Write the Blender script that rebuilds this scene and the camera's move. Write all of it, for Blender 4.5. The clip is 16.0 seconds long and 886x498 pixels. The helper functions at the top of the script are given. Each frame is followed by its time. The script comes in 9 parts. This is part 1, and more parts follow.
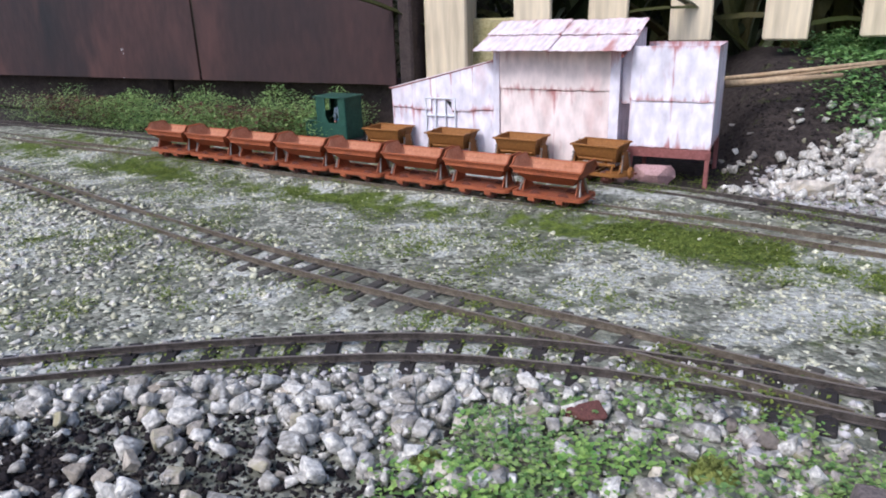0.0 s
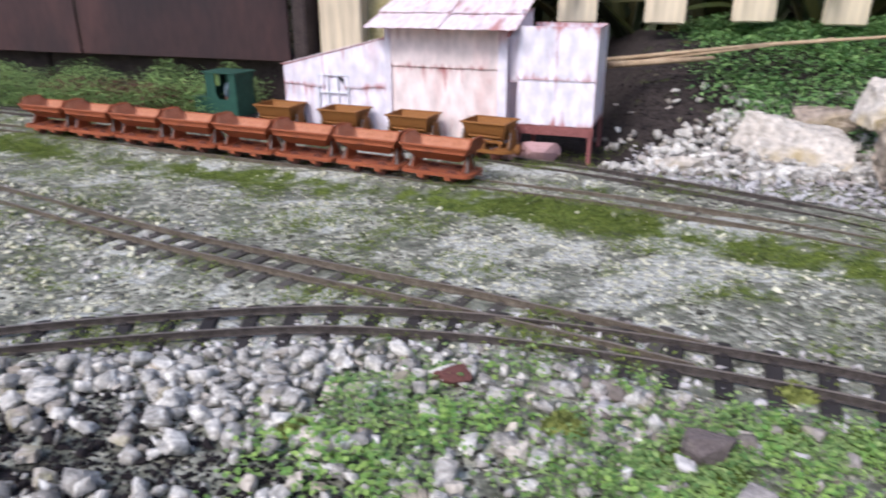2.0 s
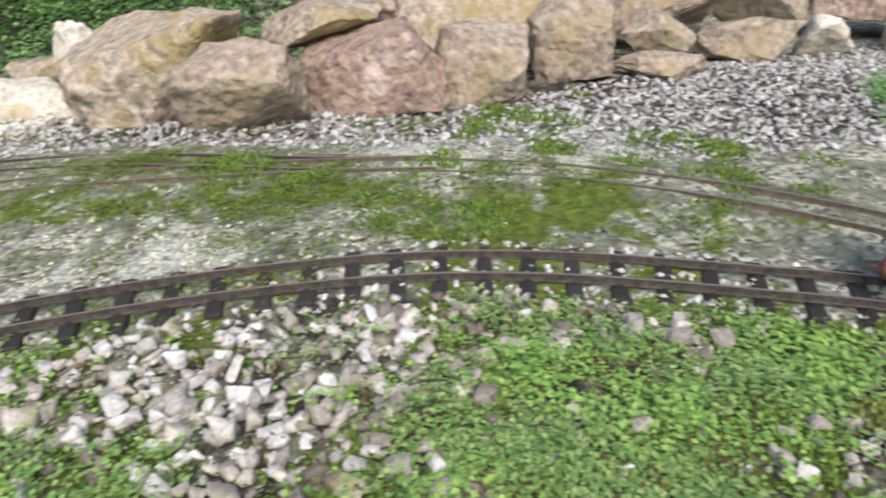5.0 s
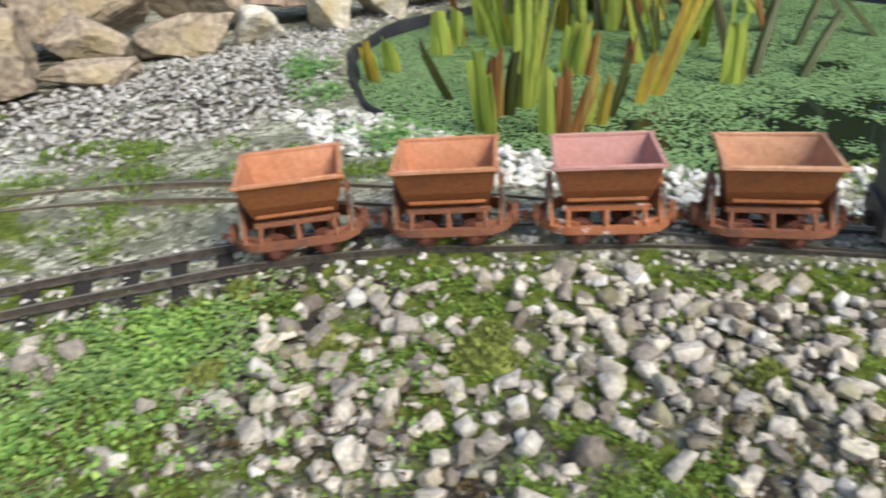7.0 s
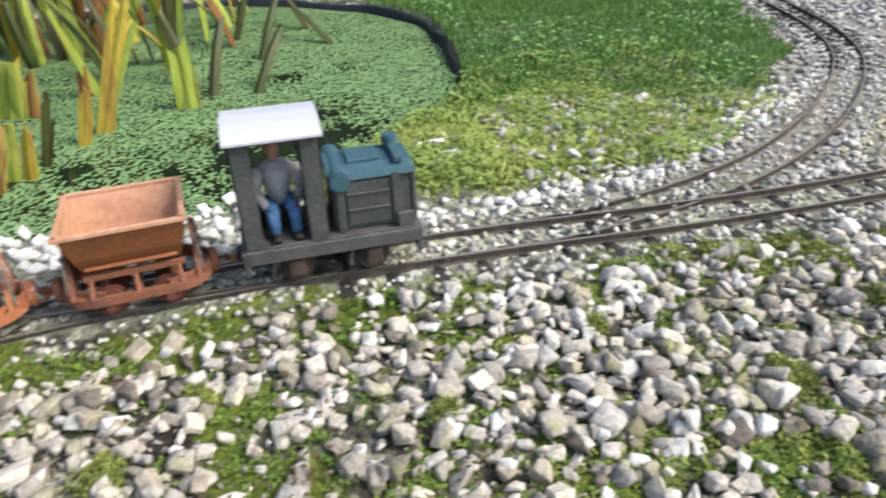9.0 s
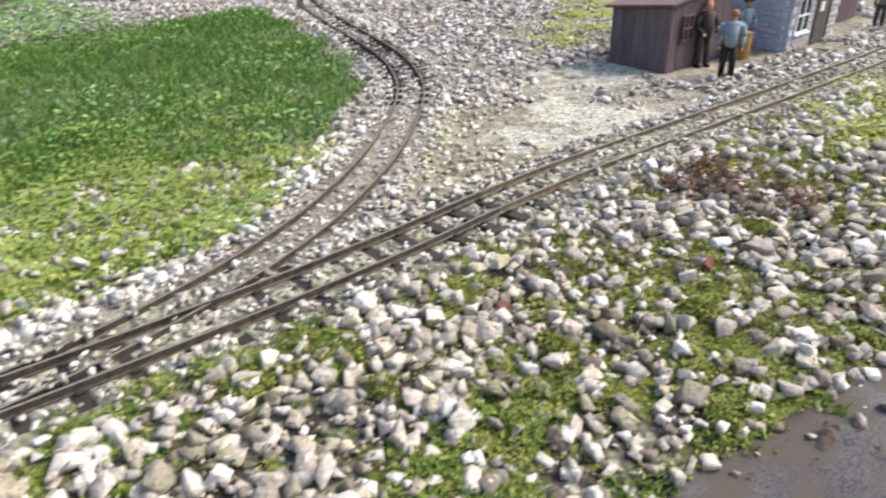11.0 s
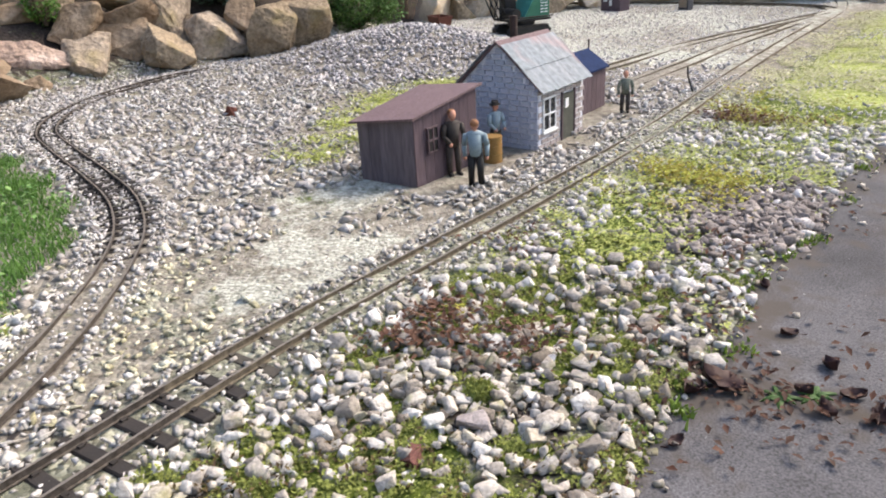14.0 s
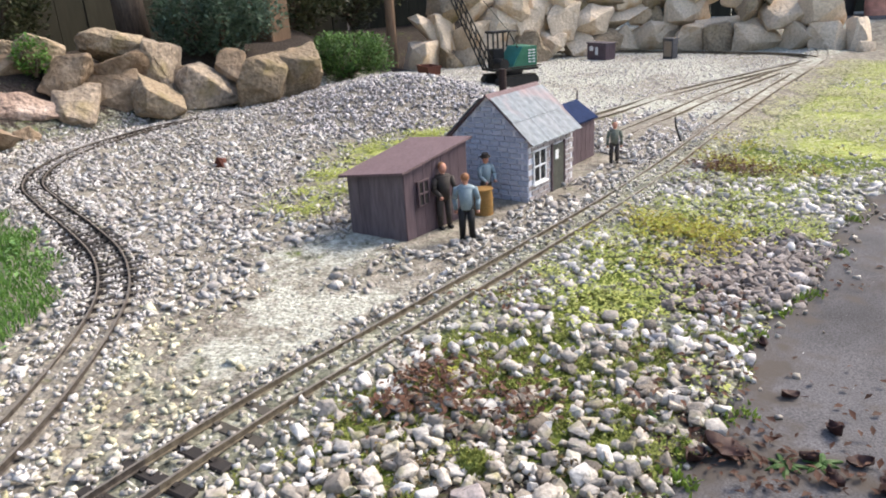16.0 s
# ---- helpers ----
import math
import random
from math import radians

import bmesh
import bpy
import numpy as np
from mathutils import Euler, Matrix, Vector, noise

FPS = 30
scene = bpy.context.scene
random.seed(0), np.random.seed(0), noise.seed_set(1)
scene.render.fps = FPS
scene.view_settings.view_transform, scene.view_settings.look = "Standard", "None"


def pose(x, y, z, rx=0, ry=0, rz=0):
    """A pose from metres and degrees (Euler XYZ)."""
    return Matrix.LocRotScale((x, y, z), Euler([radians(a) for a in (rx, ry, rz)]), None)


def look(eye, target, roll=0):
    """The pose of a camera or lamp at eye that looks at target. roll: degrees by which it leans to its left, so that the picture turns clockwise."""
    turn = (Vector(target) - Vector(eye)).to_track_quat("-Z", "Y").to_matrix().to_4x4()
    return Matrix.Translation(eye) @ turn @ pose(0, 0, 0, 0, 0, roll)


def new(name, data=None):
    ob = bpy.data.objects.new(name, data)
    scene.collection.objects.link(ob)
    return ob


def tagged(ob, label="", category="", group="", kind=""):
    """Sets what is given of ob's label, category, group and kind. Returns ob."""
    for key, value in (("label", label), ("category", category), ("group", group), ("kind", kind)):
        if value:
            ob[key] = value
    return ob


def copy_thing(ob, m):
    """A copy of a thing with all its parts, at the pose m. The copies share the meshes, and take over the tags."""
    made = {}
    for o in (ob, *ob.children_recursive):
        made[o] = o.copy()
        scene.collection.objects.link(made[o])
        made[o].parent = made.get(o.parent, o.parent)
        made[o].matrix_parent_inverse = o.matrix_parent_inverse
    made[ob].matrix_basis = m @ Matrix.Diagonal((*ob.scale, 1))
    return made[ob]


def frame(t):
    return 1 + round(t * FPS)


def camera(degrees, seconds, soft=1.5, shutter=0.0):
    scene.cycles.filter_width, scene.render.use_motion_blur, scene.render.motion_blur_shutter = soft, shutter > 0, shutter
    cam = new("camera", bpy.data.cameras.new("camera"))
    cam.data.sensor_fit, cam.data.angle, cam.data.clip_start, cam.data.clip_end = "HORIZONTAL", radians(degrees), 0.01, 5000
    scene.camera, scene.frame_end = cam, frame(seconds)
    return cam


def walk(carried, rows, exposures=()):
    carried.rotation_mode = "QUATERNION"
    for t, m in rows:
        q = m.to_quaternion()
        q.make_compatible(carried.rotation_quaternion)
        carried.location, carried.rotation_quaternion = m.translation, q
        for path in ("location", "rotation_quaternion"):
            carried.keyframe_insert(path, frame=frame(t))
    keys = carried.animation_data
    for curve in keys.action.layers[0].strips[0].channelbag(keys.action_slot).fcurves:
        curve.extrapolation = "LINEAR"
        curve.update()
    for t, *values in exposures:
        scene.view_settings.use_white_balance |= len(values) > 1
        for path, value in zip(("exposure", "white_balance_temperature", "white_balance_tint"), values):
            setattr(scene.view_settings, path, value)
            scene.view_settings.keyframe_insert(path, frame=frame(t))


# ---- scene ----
cam = camera(64.2, 16.0, 1.9, 0.42)
METRES, EYE, TILT, LEAN, TURN = 0.9637, 0.24, 0.0, 0.0, 18.9
ROWS = [
    (0.0, 0.0, 0.0, 0.0, -0.6, -19.52, 1.7),
    (0.5, 0.0019, -0.0009, 0.0003, -1.16, -19.82, 1.3),
    (1.0, 0.0026, -0.0012, -0.0005, -1.76, -19.99, 1.23),
    (1.5, 0.0075, -0.0038, -0.0009, -2.67, -20.26, 1.08),
    (2.0, 0.0274, -0.0143, -0.0031, -7.55, -21.16, 0.05),
    (2.5, 0.062, -0.0322, -0.0067, -17.37, -22.36, -1.06),
    (3.0, 0.1029, -0.0591, -0.0116, -27.42, -23.85, -0.0),
    (3.5, 0.1395, -0.0884, -0.0134, -35.44, -25.29, 1.44),
    (6.0, 0.2504, -0.246, -0.0222, -71.19, -26.73, 4.64),
    (6.5, 0.26, -0.2898, -0.0258, -81.5, -27.7, 4.41),
    (7.0, 0.2677, -0.3269, -0.0304, -89.68, -28.91, 4.16),
    (7.5, 0.2754, -0.3718, -0.0247, -99.58, -29.93, 3.67),
    (8.0, 0.2803, -0.4185, -0.0246, -110.07, -30.47, 2.7),
    (8.5, 0.2794, -0.4581, -0.0242, -116.74, -30.57, 2.09),
    (9.0, 0.2724, -0.4943, -0.0238, -122.14, -30.33, 1.72),
    (9.5, 0.2661, -0.5343, -0.022, -128.82, -30.07, 1.81),
    (10.0, 0.2607, -0.5802, -0.0246, -135.66, -30.03, 1.4),
    (12.5, 0.1964, -0.8004, 0.0028, -158.11, -27.14, 3.7),
    (13.0, 0.1789, -0.8183, 0.0051, -159.78, -26.36, 4.03),
    (13.5, 0.1747, -0.8262, 0.0081, -159.92, -24.99, 3.38),
    (14.0, 0.1756, -0.8362, 0.0073, -160.99, -23.65, 3.14),
    (14.5, 0.1789, -0.8417, 0.0093, -161.99, -22.78, 2.57),
    (15.0, 0.182, -0.8466, 0.0125, -162.31, -21.72, 2.34),
    (15.5, 0.1838, -0.8486, 0.0139, -162.05, -20.87, 2.74),
    (16.0, 0.1817, -0.8518, 0.0167, -161.88, -20.24, 3.2),
]
EXPOSURES = [(0.0, .50, 5600, 16), (1.5, .52, 5700, 18), (3.5, .82, 5900, 15), (6.0, .82, 6450, 6), (7.5, .93, 6500, 4), (9.0, 1.17, 6500, 7), (10.0, 1.27, 6650, 9), (12.5, 1.30, 6900, 12), (16.0, 1.3, 6800, 11)]
walk(cam, [(t, pose(0, 0, EYE, TILT, LEAN, TURN) @ pose(METRES * x, METRES * y, METRES * z, 90 + pitch, roll, yaw)) for t, x, y, z, yaw, pitch, roll in ROWS], EXPOSURES)
import itertools

# ---------------------------------------------------------------- light and sky
world = bpy.data.worlds.new("garden_sky")
scene.world = world
world.use_nodes = True
wn = world.node_tree.nodes
sky = wn.new("ShaderNodeTexSky")
sky.sky_type = "NISHITA"
sky.sun_disc = False
SUN_ELEV, SUN_ROT = radians(46), radians(205)
sky.sun_elevation, sky.sun_rotation = SUN_ELEV, SUN_ROT
sky.air_density, sky.dust_density, sky.ozone_density = 1.0, 2.5, 0.6
world.node_tree.links.new(sky.outputs["Color"], wn["Background"].inputs["Color"])
wn["Background"].inputs["Strength"].default_value = 0.15

sun = bpy.data.lights.new("sun", "SUN")
sun.energy, sun.angle, sun.color = 1.75, radians(22), (1.0, 0.92, 0.80)
sun_ob = new("sun", sun)
sd = Vector((math.sin(SUN_ROT) * math.cos(SUN_ELEV), math.cos(SUN_ROT) * math.cos(SUN_ELEV), math.sin(SUN_ELEV)))
sun_ob.matrix_world = look(sd * 8, (0, 0, 0))

# ---------------------------------------------------------------- materials


def mat(name, cols, scale=40.0, rough=0.8, bump=0.3, bscale=None, metal=0.0, fine=None, island=0.0, obj=0.0,
        coords="Object", stretch=(1, 1, 1), dist=0.002, spec=0.3, trans=0.0, stain=None, stain_scale=8.0, stain_lo=0.5, stain_hi=0.65, speckle=.21):
    """Two-scale noise colour, per-piece variation and relief."""
    m = bpy.data.materials.new(name)
    m.use_nodes = True
    nt = m.node_tree
    n, link = nt.nodes, nt.links.new
    bsdf = n["Principled BSDF"]
    if coords == "World":
        src = n.new("ShaderNodeNewGeometry").outputs["Position"]
    else:
        src = n.new("ShaderNodeTexCoord").outputs["Object"]
    mp = n.new("ShaderNodeMapping")
    mp.inputs["Scale"].default_value = stretch
    link(src, mp.inputs["Vector"])
    big = n.new("ShaderNodeTexNoise")
    big.inputs["Scale"].default_value, big.inputs["Detail"].default_value = scale, 6
    big.inputs["Roughness"].default_value = 0.65
    link(mp.outputs["Vector"], big.inputs["Vector"])
    fac = big.outputs["Fac"]
    if island or obj:
        if island:
            rnd = n.new("ShaderNodeNewGeometry").outputs["Random Per Island"]
        else:
            rnd = n.new("ShaderNodeObjectInfo").outputs["Random"]
        mx = n.new("ShaderNodeMix")
        mx.inputs["Factor"].default_value = island or obj
        link(fac, mx.inputs["A"])
        link(rnd, mx.inputs["B"])
        fac = mx.outputs["Result"]
    ramp = n.new("ShaderNodeValToRGB")
    lo, hi = (0.0, 1.0) if (island or obj) else (0.3, 0.7)
    els = ramp.color_ramp.elements
    for i, c in enumerate(cols):
        p = lo + (hi - lo) * i / max(1, len(cols) - 1)
        e = els[0] if i == 0 else (els[1] if i == len(cols) - 1 else els.new(p))
        e.position, e.color = p, (*c, 1)
    link(fac, ramp.inputs["Fac"])
    col = ramp.outputs["Color"]
    small = n.new("ShaderNodeTexNoise")
    small.inputs["Scale"].default_value, small.inputs["Detail"].default_value = (fine or scale * 8), 4
    link(mp.outputs["Vector"], small.inputs["Vector"])
    hsv = n.new("ShaderNodeHueSaturation")
    mr = n.new("ShaderNodeMapRange")
    mr.inputs["From Min"].default_value, mr.inputs["From Max"].default_value = 0.3, 0.7
    mr.inputs["To Min"].default_value, mr.inputs["To Max"].default_value = 1 - speckle, 1 + speckle
    link(small.outputs["Fac"], mr.inputs["Value"])
    link(mr.outputs["Result"], hsv.inputs["Value"])
    link(col, hsv.inputs["Color"])
    col = hsv.outputs["Color"]
    if stain:
        sn = n.new("ShaderNodeTexNoise")
        sn.inputs["Scale"].default_value, sn.inputs["Detail"].default_value = stain_scale, 5
        link(mp.outputs["Vector"], sn.inputs["Vector"])
        sr = n.new("ShaderNodeMapRange")
        sr.inputs["From Min"].default_value, sr.inputs["From Max"].default_value = stain_lo, stain_hi
        link(sn.outputs["Fac"], sr.inputs["Value"])
        mx = n.new("ShaderNodeMix")
        mx.data_type = "RGBA"
        link(sr.outputs["Result"], mx.inputs["Factor"])
        link(col, mx.inputs["A"])
        mx.inputs["B"].default_value = (*stain, 1)
        col = mx.outputs["Result"]
    link(col, bsdf.inputs["Base Color"])
    bsdf.inputs["Roughness"].default_value, bsdf.inputs["Metallic"].default_value = rough, metal
    bsdf.inputs["Specular IOR Level"].default_value = spec
    if trans:
        tl = n.new("ShaderNodeBsdfTranslucent")
        link(col, tl.inputs["Color"])
        ms = n.new("ShaderNodeMixShader")
        ms.inputs["Fac"].default_value = trans
        link(bsdf.outputs["BSDF"], ms.inputs[1])
        link(tl.outputs["BSDF"], ms.inputs[2])
        link(ms.outputs["Shader"], n["Material Output"].inputs["Surface"])
    if bump:
        bn = n.new("ShaderNodeTexNoise")
        bn.inputs["Scale"].default_value, bn.inputs["Detail"].default_value = (bscale or scale * 3), 6
        link(mp.outputs["Vector"], bn.inputs["Vector"])
        bp = n.new("ShaderNodeBump")
        bp.inputs["Strength"].default_value, bp.inputs["Distance"].default_value = bump, dist
        link(bn.outputs["Fac"], bp.inputs["Height"])
        link(bp.outputs["Normal"], bsdf.inputs["Normal"])
    return m


M = {}
M["stone_grey"] = mat("stone_grey", [(0.114, 0.1, 0.0821), (0.353, 0.331, 0.279), (0.593, 0.564, 0.49), (0.41, 0.393, 0.365), (0.456, 0.399, 0.285), (0.718, 0.695, 0.616)], 110, .92, .9, 420, island=.58, coords="World", dist=.0018, stain=(0.752, 0.735, 0.65), stain_scale=150, stain_lo=.57, stain_hi=.68, speckle=.40, fine=300)
M["stone_beige"] = mat("stone_beige", [(0.0757, 0.0587, 0.0444), (0.249, 0.21, 0.164), (0.411, 0.367, 0.312), (0.292, 0.247, 0.222), (0.282, 0.199, 0.127), (0.227, 0.215, 0.217), (0.367, 0.336, 0.248), (0.562, 0.514, 0.455)], 55, .92, .9, 400, island=.80, coords="World", dist=.0018, stain=(0.249, 0.247, 0.116), stain_scale=48, stain_lo=.54, stain_hi=.76, speckle=.30, fine=300)
M["stone_white"] = mat("stone_white", [(0.385, 0.374, 0.344), (0.668, 0.658, 0.617), (0.728, 0.718, 0.689), (0.587, 0.557, 0.486), (0.769, 0.759, 0.739)], 80, .85, .5, 350, island=.7, coords="World", dist=.0015, speckle=.25, fine=520)
M["stone_lilac"] = mat("stone_lilac", [(.17, .16, .165), (.43, .405, .41), (.56, .53, .535), (.42, .385, .38), (.65, .62, .625)], 80, .9, .5, 350, island=.8, coords="World", dist=.0015, speckle=.3, fine=420)
M["chip"] = mat("chip", [(0.246, 0.237, 0.139), (0.542, 0.527, 0.347), (0.739, 0.726, 0.508), (0.444, 0.43, 0.272), (0.838, 0.823, 0.612)], 60, .92, .5, 500, island=.5, coords="World", dist=.001, speckle=.3, fine=300)
M["soil_clod"] = mat("soil_clod", [(.014, .011, .011), (.040, .031, .032), (.065, .050, .050), (.024, .019, .019)], 90, .95, .8, 500, island=.6, coords="World", dist=.002)
M["boulder"] = mat("boulder", [(0.133, 0.0918, 0.0584), (0.319, 0.25, 0.176), (0.514, 0.434, 0.342), (0.354, 0.25, 0.142), (0.62, 0.542, 0.459), (0.239, 0.167, 0.0918), (0.46, 0.392, 0.317)], 12, .92, 1.0, 55, obj=.14, fine=95, dist=.012, stain=(0.301, 0.238, 0.129), stain_scale=9, stain_lo=.55, stain_hi=.70, speckle=.36)
M["boulder_warm"] = mat("boulder_warm", [(0.069, 0.0404, 0.0232), (0.175, 0.103, 0.056), (0.267, 0.176, 0.104), (0.193, 0.112, 0.0576), (0.239, 0.176, 0.112), (0.331, 0.249, 0.172)], 9, .94, 1.0, 60, obj=.30, fine=110, dist=.010, stain=(0.35, 0.284, 0.216), stain_scale=7, stain_lo=.58, stain_hi=.74, speckle=.2)
M["boulder_moss"] = mat("boulder_moss", [(0.134, 0.0968, 0.0539), (0.308, 0.24, 0.157), (0.462, 0.387, 0.304), (0.336, 0.24, 0.117), (0.548, 0.47, 0.392)], 12, .92, 1.0, 60, obj=.14, fine=95, dist=.014, stain=(0.278, 0.216, 0.0931), stain_scale=14, stain_lo=.48, stain_hi=.66, speckle=.42)
M["boulder_pink"] = mat("boulder_pink", [(0.149, 0.086, 0.0548), (0.297, 0.185, 0.126), (0.408, 0.297, 0.236), (0.269, 0.15, 0.0885), (0.483, 0.378, 0.32)], 12, .92, 1.0, 60, obj=.14, fine=110, dist=.014, stain=(0.576, 0.473, 0.413), stain_scale=10, stain_lo=.60, stain_hi=.70, speckle=.40)
M["boulder_pale"] = mat("boulder_pale", [(.26, .21, .14), (.52, .47, .39), (.66, .62, .55), (.44, .37, .27), (.72, .69, .63)], 11, .92, 1.0, 60, obj=.2, fine=110, dist=.010, stain=(.40, .32, .17), stain_scale=10, stain_lo=.56, stain_hi=.68, speckle=.32)
M["sleeper"] = mat("sleeper", [(.012, .011, .011), (.03, .027, .026), (.045, .038, .034)], 120, .75, .4, 700, obj=.4, dist=.0006)
M["sleeper_dusty"] = mat("sleeper_dusty", [(0.0275, 0.0237, 0.0198), (0.0715, 0.0633, 0.0534), (0.116, 0.105, 0.088)], 120, .88, .4, 700, obj=.4, dist=.0006)
M["rail_dusty"] = mat("rail_dusty", [(0.0591, 0.045, 0.0305), (0.118, 0.096, 0.0674), (0.181, 0.152, 0.111)], 160, .7, .3, 900, metal=.15, coords="World", dist=.0003)
M["stone_piece"] = mat("stone_piece", [(0.156, 0.124, 0.0837), (0.395, 0.346, 0.265), (0.572, 0.515, 0.414), (0.374, 0.317, 0.265), (0.354, 0.262, 0.158), (0.666, 0.609, 0.507)], 80, .92, .9, 400, obj=.6, coords="World", dist=.0016, stain=(0.312, 0.292, 0.144), stain_scale=62, stain_lo=.55, stain_hi=.76, speckle=.30, fine=330)
M["rail"] = mat("rail", [(.035, .029, .025), (.075, .062, .052), (.13, .11, .095)], 200, .55, .3, 900, metal=.4, coords="World", dist=.0003)
M["rail_top"] = mat("rail_top", [(.20, .175, .15), (.34, .31, .275), (.27, .23, .19)], 250, .45, .2, 900, metal=.5, coords="World", dist=.0002)
M["rust"] = mat("rust", [(0.212, 0.0762, 0.0302), (0.35, 0.132, 0.0504), (0.445, 0.185, 0.0762), (0.307, 0.11, 0.0426)], 45, .72, .4, 420, obj=.18, dist=.0006, stain=(0.164, 0.0672, 0.0381), stain_scale=38, stain_lo=.56, stain_hi=.74, speckle=.16)
M["rust_frame"] = mat("rust_frame", [(0.169, 0.0682, 0.039), (0.312, 0.128, 0.0598), (0.416, 0.177, 0.078), (0.234, 0.0937, 0.052)], 70, .78, .4, 500, dist=.0006, stain=(0.13, 0.0596, 0.0442), stain_scale=60, stain_lo=.54, stain_hi=.72)
M["lining_tan"] = mat("lining_tan", [(0.369, 0.185, 0.102), (0.451, 0.241, 0.144), (0.512, 0.291, 0.192)], 35, .8, .3, 420, dist=.0005, stain=(0.307, 0.14, 0.0811), stain_scale=40, stain_lo=.57, stain_hi=.75, speckle=.12)
M["lining_orange"] = mat("lining_orange", [(0.347, 0.137, 0.064), (0.44, 0.191, 0.0968), (0.493, 0.235, 0.138)], 35, .8, .3, 420, dist=.0005, stain=(0.525, 0.295, 0.232), stain_scale=30, stain_lo=.56, stain_hi=.78, speckle=.12)
M["rust_pink"] = mat("rust_pink", [(.36, .175, .150), (.43, .225, .205), (.47, .26, .24)], 40, .8, .3, 420, obj=.2, dist=.0005, stain=(.32, .13, .085), stain_scale=45, stain_lo=.60, stain_hi=.78, speckle=.1)
M["rust_dark"] = mat("rust_dark", [(.10, .035, .025), (.17, .06, .04), (.13, .045, .03)], 90, .75, .35, 600, dist=.0005)
M["rust_bright"] = mat("rust_bright", [(0.213, 0.0518, 0.0188), (0.316, 0.0881, 0.0322), (0.261, 0.0684, 0.0244), (0.348, 0.104, 0.0416)], 60, .7, .3, 500, obj=.3, dist=.0005, stain=(0.174, 0.0518, 0.025), stain_scale=50, stain_lo=.56, stain_hi=.72)
M["rust_ochre"] = mat("rust_ochre", [(.26, .11, .025), (.34, .15, .04), (.22, .09, .02)], 60, .7, .3, 500, obj=.3, dist=.0005)
M["wagon_white"] = mat("wagon_white", [(.30, .11, .05), (.40, .16, .085), (.46, .24, .17), (.34, .13, .065)], 60, .75, .3, 500, dist=.0005, stain=(.58, .52, .49), stain_scale=120, stain_lo=.585, stain_hi=.66)
M["steel"] = mat("steel", [(.25, .23, .21), (.42, .40, .38), (.32, .26, .21)], 200, .45, .2, 800, metal=.8, dist=.0003)
M["loco_grey"] = mat("loco_grey", [(.040, .048, .046), (.060, .070, .066), (.075, .082, .075)], 40, .55, .15, 500, dist=.0004, stain=(.10, .09, .075), stain_scale=50, stain_lo=.62, stain_hi=.8)
M["loco_blue"] = mat("loco_blue", [(.035, .085, .11), (.05, .11, .14), (.045, .095, .12)], 60, .5, .15, 500, dist=.0004)
M["loco_frame"] = mat("loco_frame", [(0.0476, 0.0476, 0.0544), (0.0748, 0.0748, 0.0816), (0.0952, 0.0884, 0.0884)], 70, .55, .25, 500, dist=.0004)
M["loco_roof"] = mat("loco_roof", [(.40, .415, .47), (.43, .445, .50), (.45, .465, .52)], 18, .5, .08, 300, dist=.0003, speckle=.04)
M["loco_under"] = mat("loco_under", [(.022, .016, .014), (.055, .036, .030), (.085, .055, .045)], 70, .75, .3, 500, dist=.0004)
M["black"] = mat("black", [(.008, .008, .009), (.018, .017, .017)], 60, .6, .2, 300, dist=.0005)
M["loco_green"] = mat("loco_green", [(.012, .05, .035), (.02, .075, .05), (.03, .09, .06)], 60, .45, .15, 500, dist=.0004)
M["skin"] = mat("skin", [(.42, .20, .14), (.50, .26, .19)], 200, .6, .1, 500, dist=.0002)
M["denim"] = mat("denim", [(.03, .08, .18), (.06, .14, .28), (.08, .17, .32)], 150, .8, .3, 700, dist=.0003)
M["shirt"] = mat("shirt", [(.24, .25, .28), (.34, .35, .37), (.40, .39, .38)], 150, .8, .3, 700, dist=.0003)
M["coat_dark"] = mat("coat_dark", [(.03, .026, .024), (.06, .05, .045)], 150, .8, .3, 700, dist=.0003)
M["coat_blue"] = mat("coat_blue", [(.16, .22, .26), (.24, .31, .35)], 150, .8, .3, 700, dist=.0003)
M["coat_green"] = mat("coat_green", [(0.096, 0.112, 0.096), (0.16, 0.176, 0.144)], 150, .8, .3, 700, dist=.0003)
M["hair"] = mat("hair", [(.22, .10, .05), (.30, .14, .07)], 300, .7, .2, 900, dist=.0002)
M["tin_white"] = mat("tin_white", [(.70, .655, .69), (.72, .725, .79), (.76, .78, .86), (.79, .81, .885), (.74, .72, .78)], 9, .55, .2, 260, stretch=(1, 1, .55), obj=.35, dist=.0004, stain=(.62, .42, .42), stain_scale=16, stain_lo=.60, stain_hi=.80)
M["tin_cream"] = mat("tin_cream", [(.74, .62, .57), (.80, .76, .69), (.84, .82, .76), (.77, .68, .64)], 9, .6, .2, 260, stretch=(1, 1, .45), obj=.2, dist=.0004, stain=(.62, .42, .38), stain_scale=16, stain_lo=.60, stain_hi=.80)
M["tin_red"] = mat("tin_red", [(.20, .07, .06), (.30, .12, .10), (.26, .10, .09)], 60, .7, .3, 300, dist=.0006)
M["tin_roof"] = mat("tin_roof", [(.66, .56, .57), (.80, .77, .80), (.86, .85, .88), (.76, .68, .69)], 24, .5, .25, 260, stretch=(1, .2, .2), obj=.3, dist=.0006, stain=(.44, .21, .19), stain_scale=40, stain_lo=.60, stain_hi=.72)
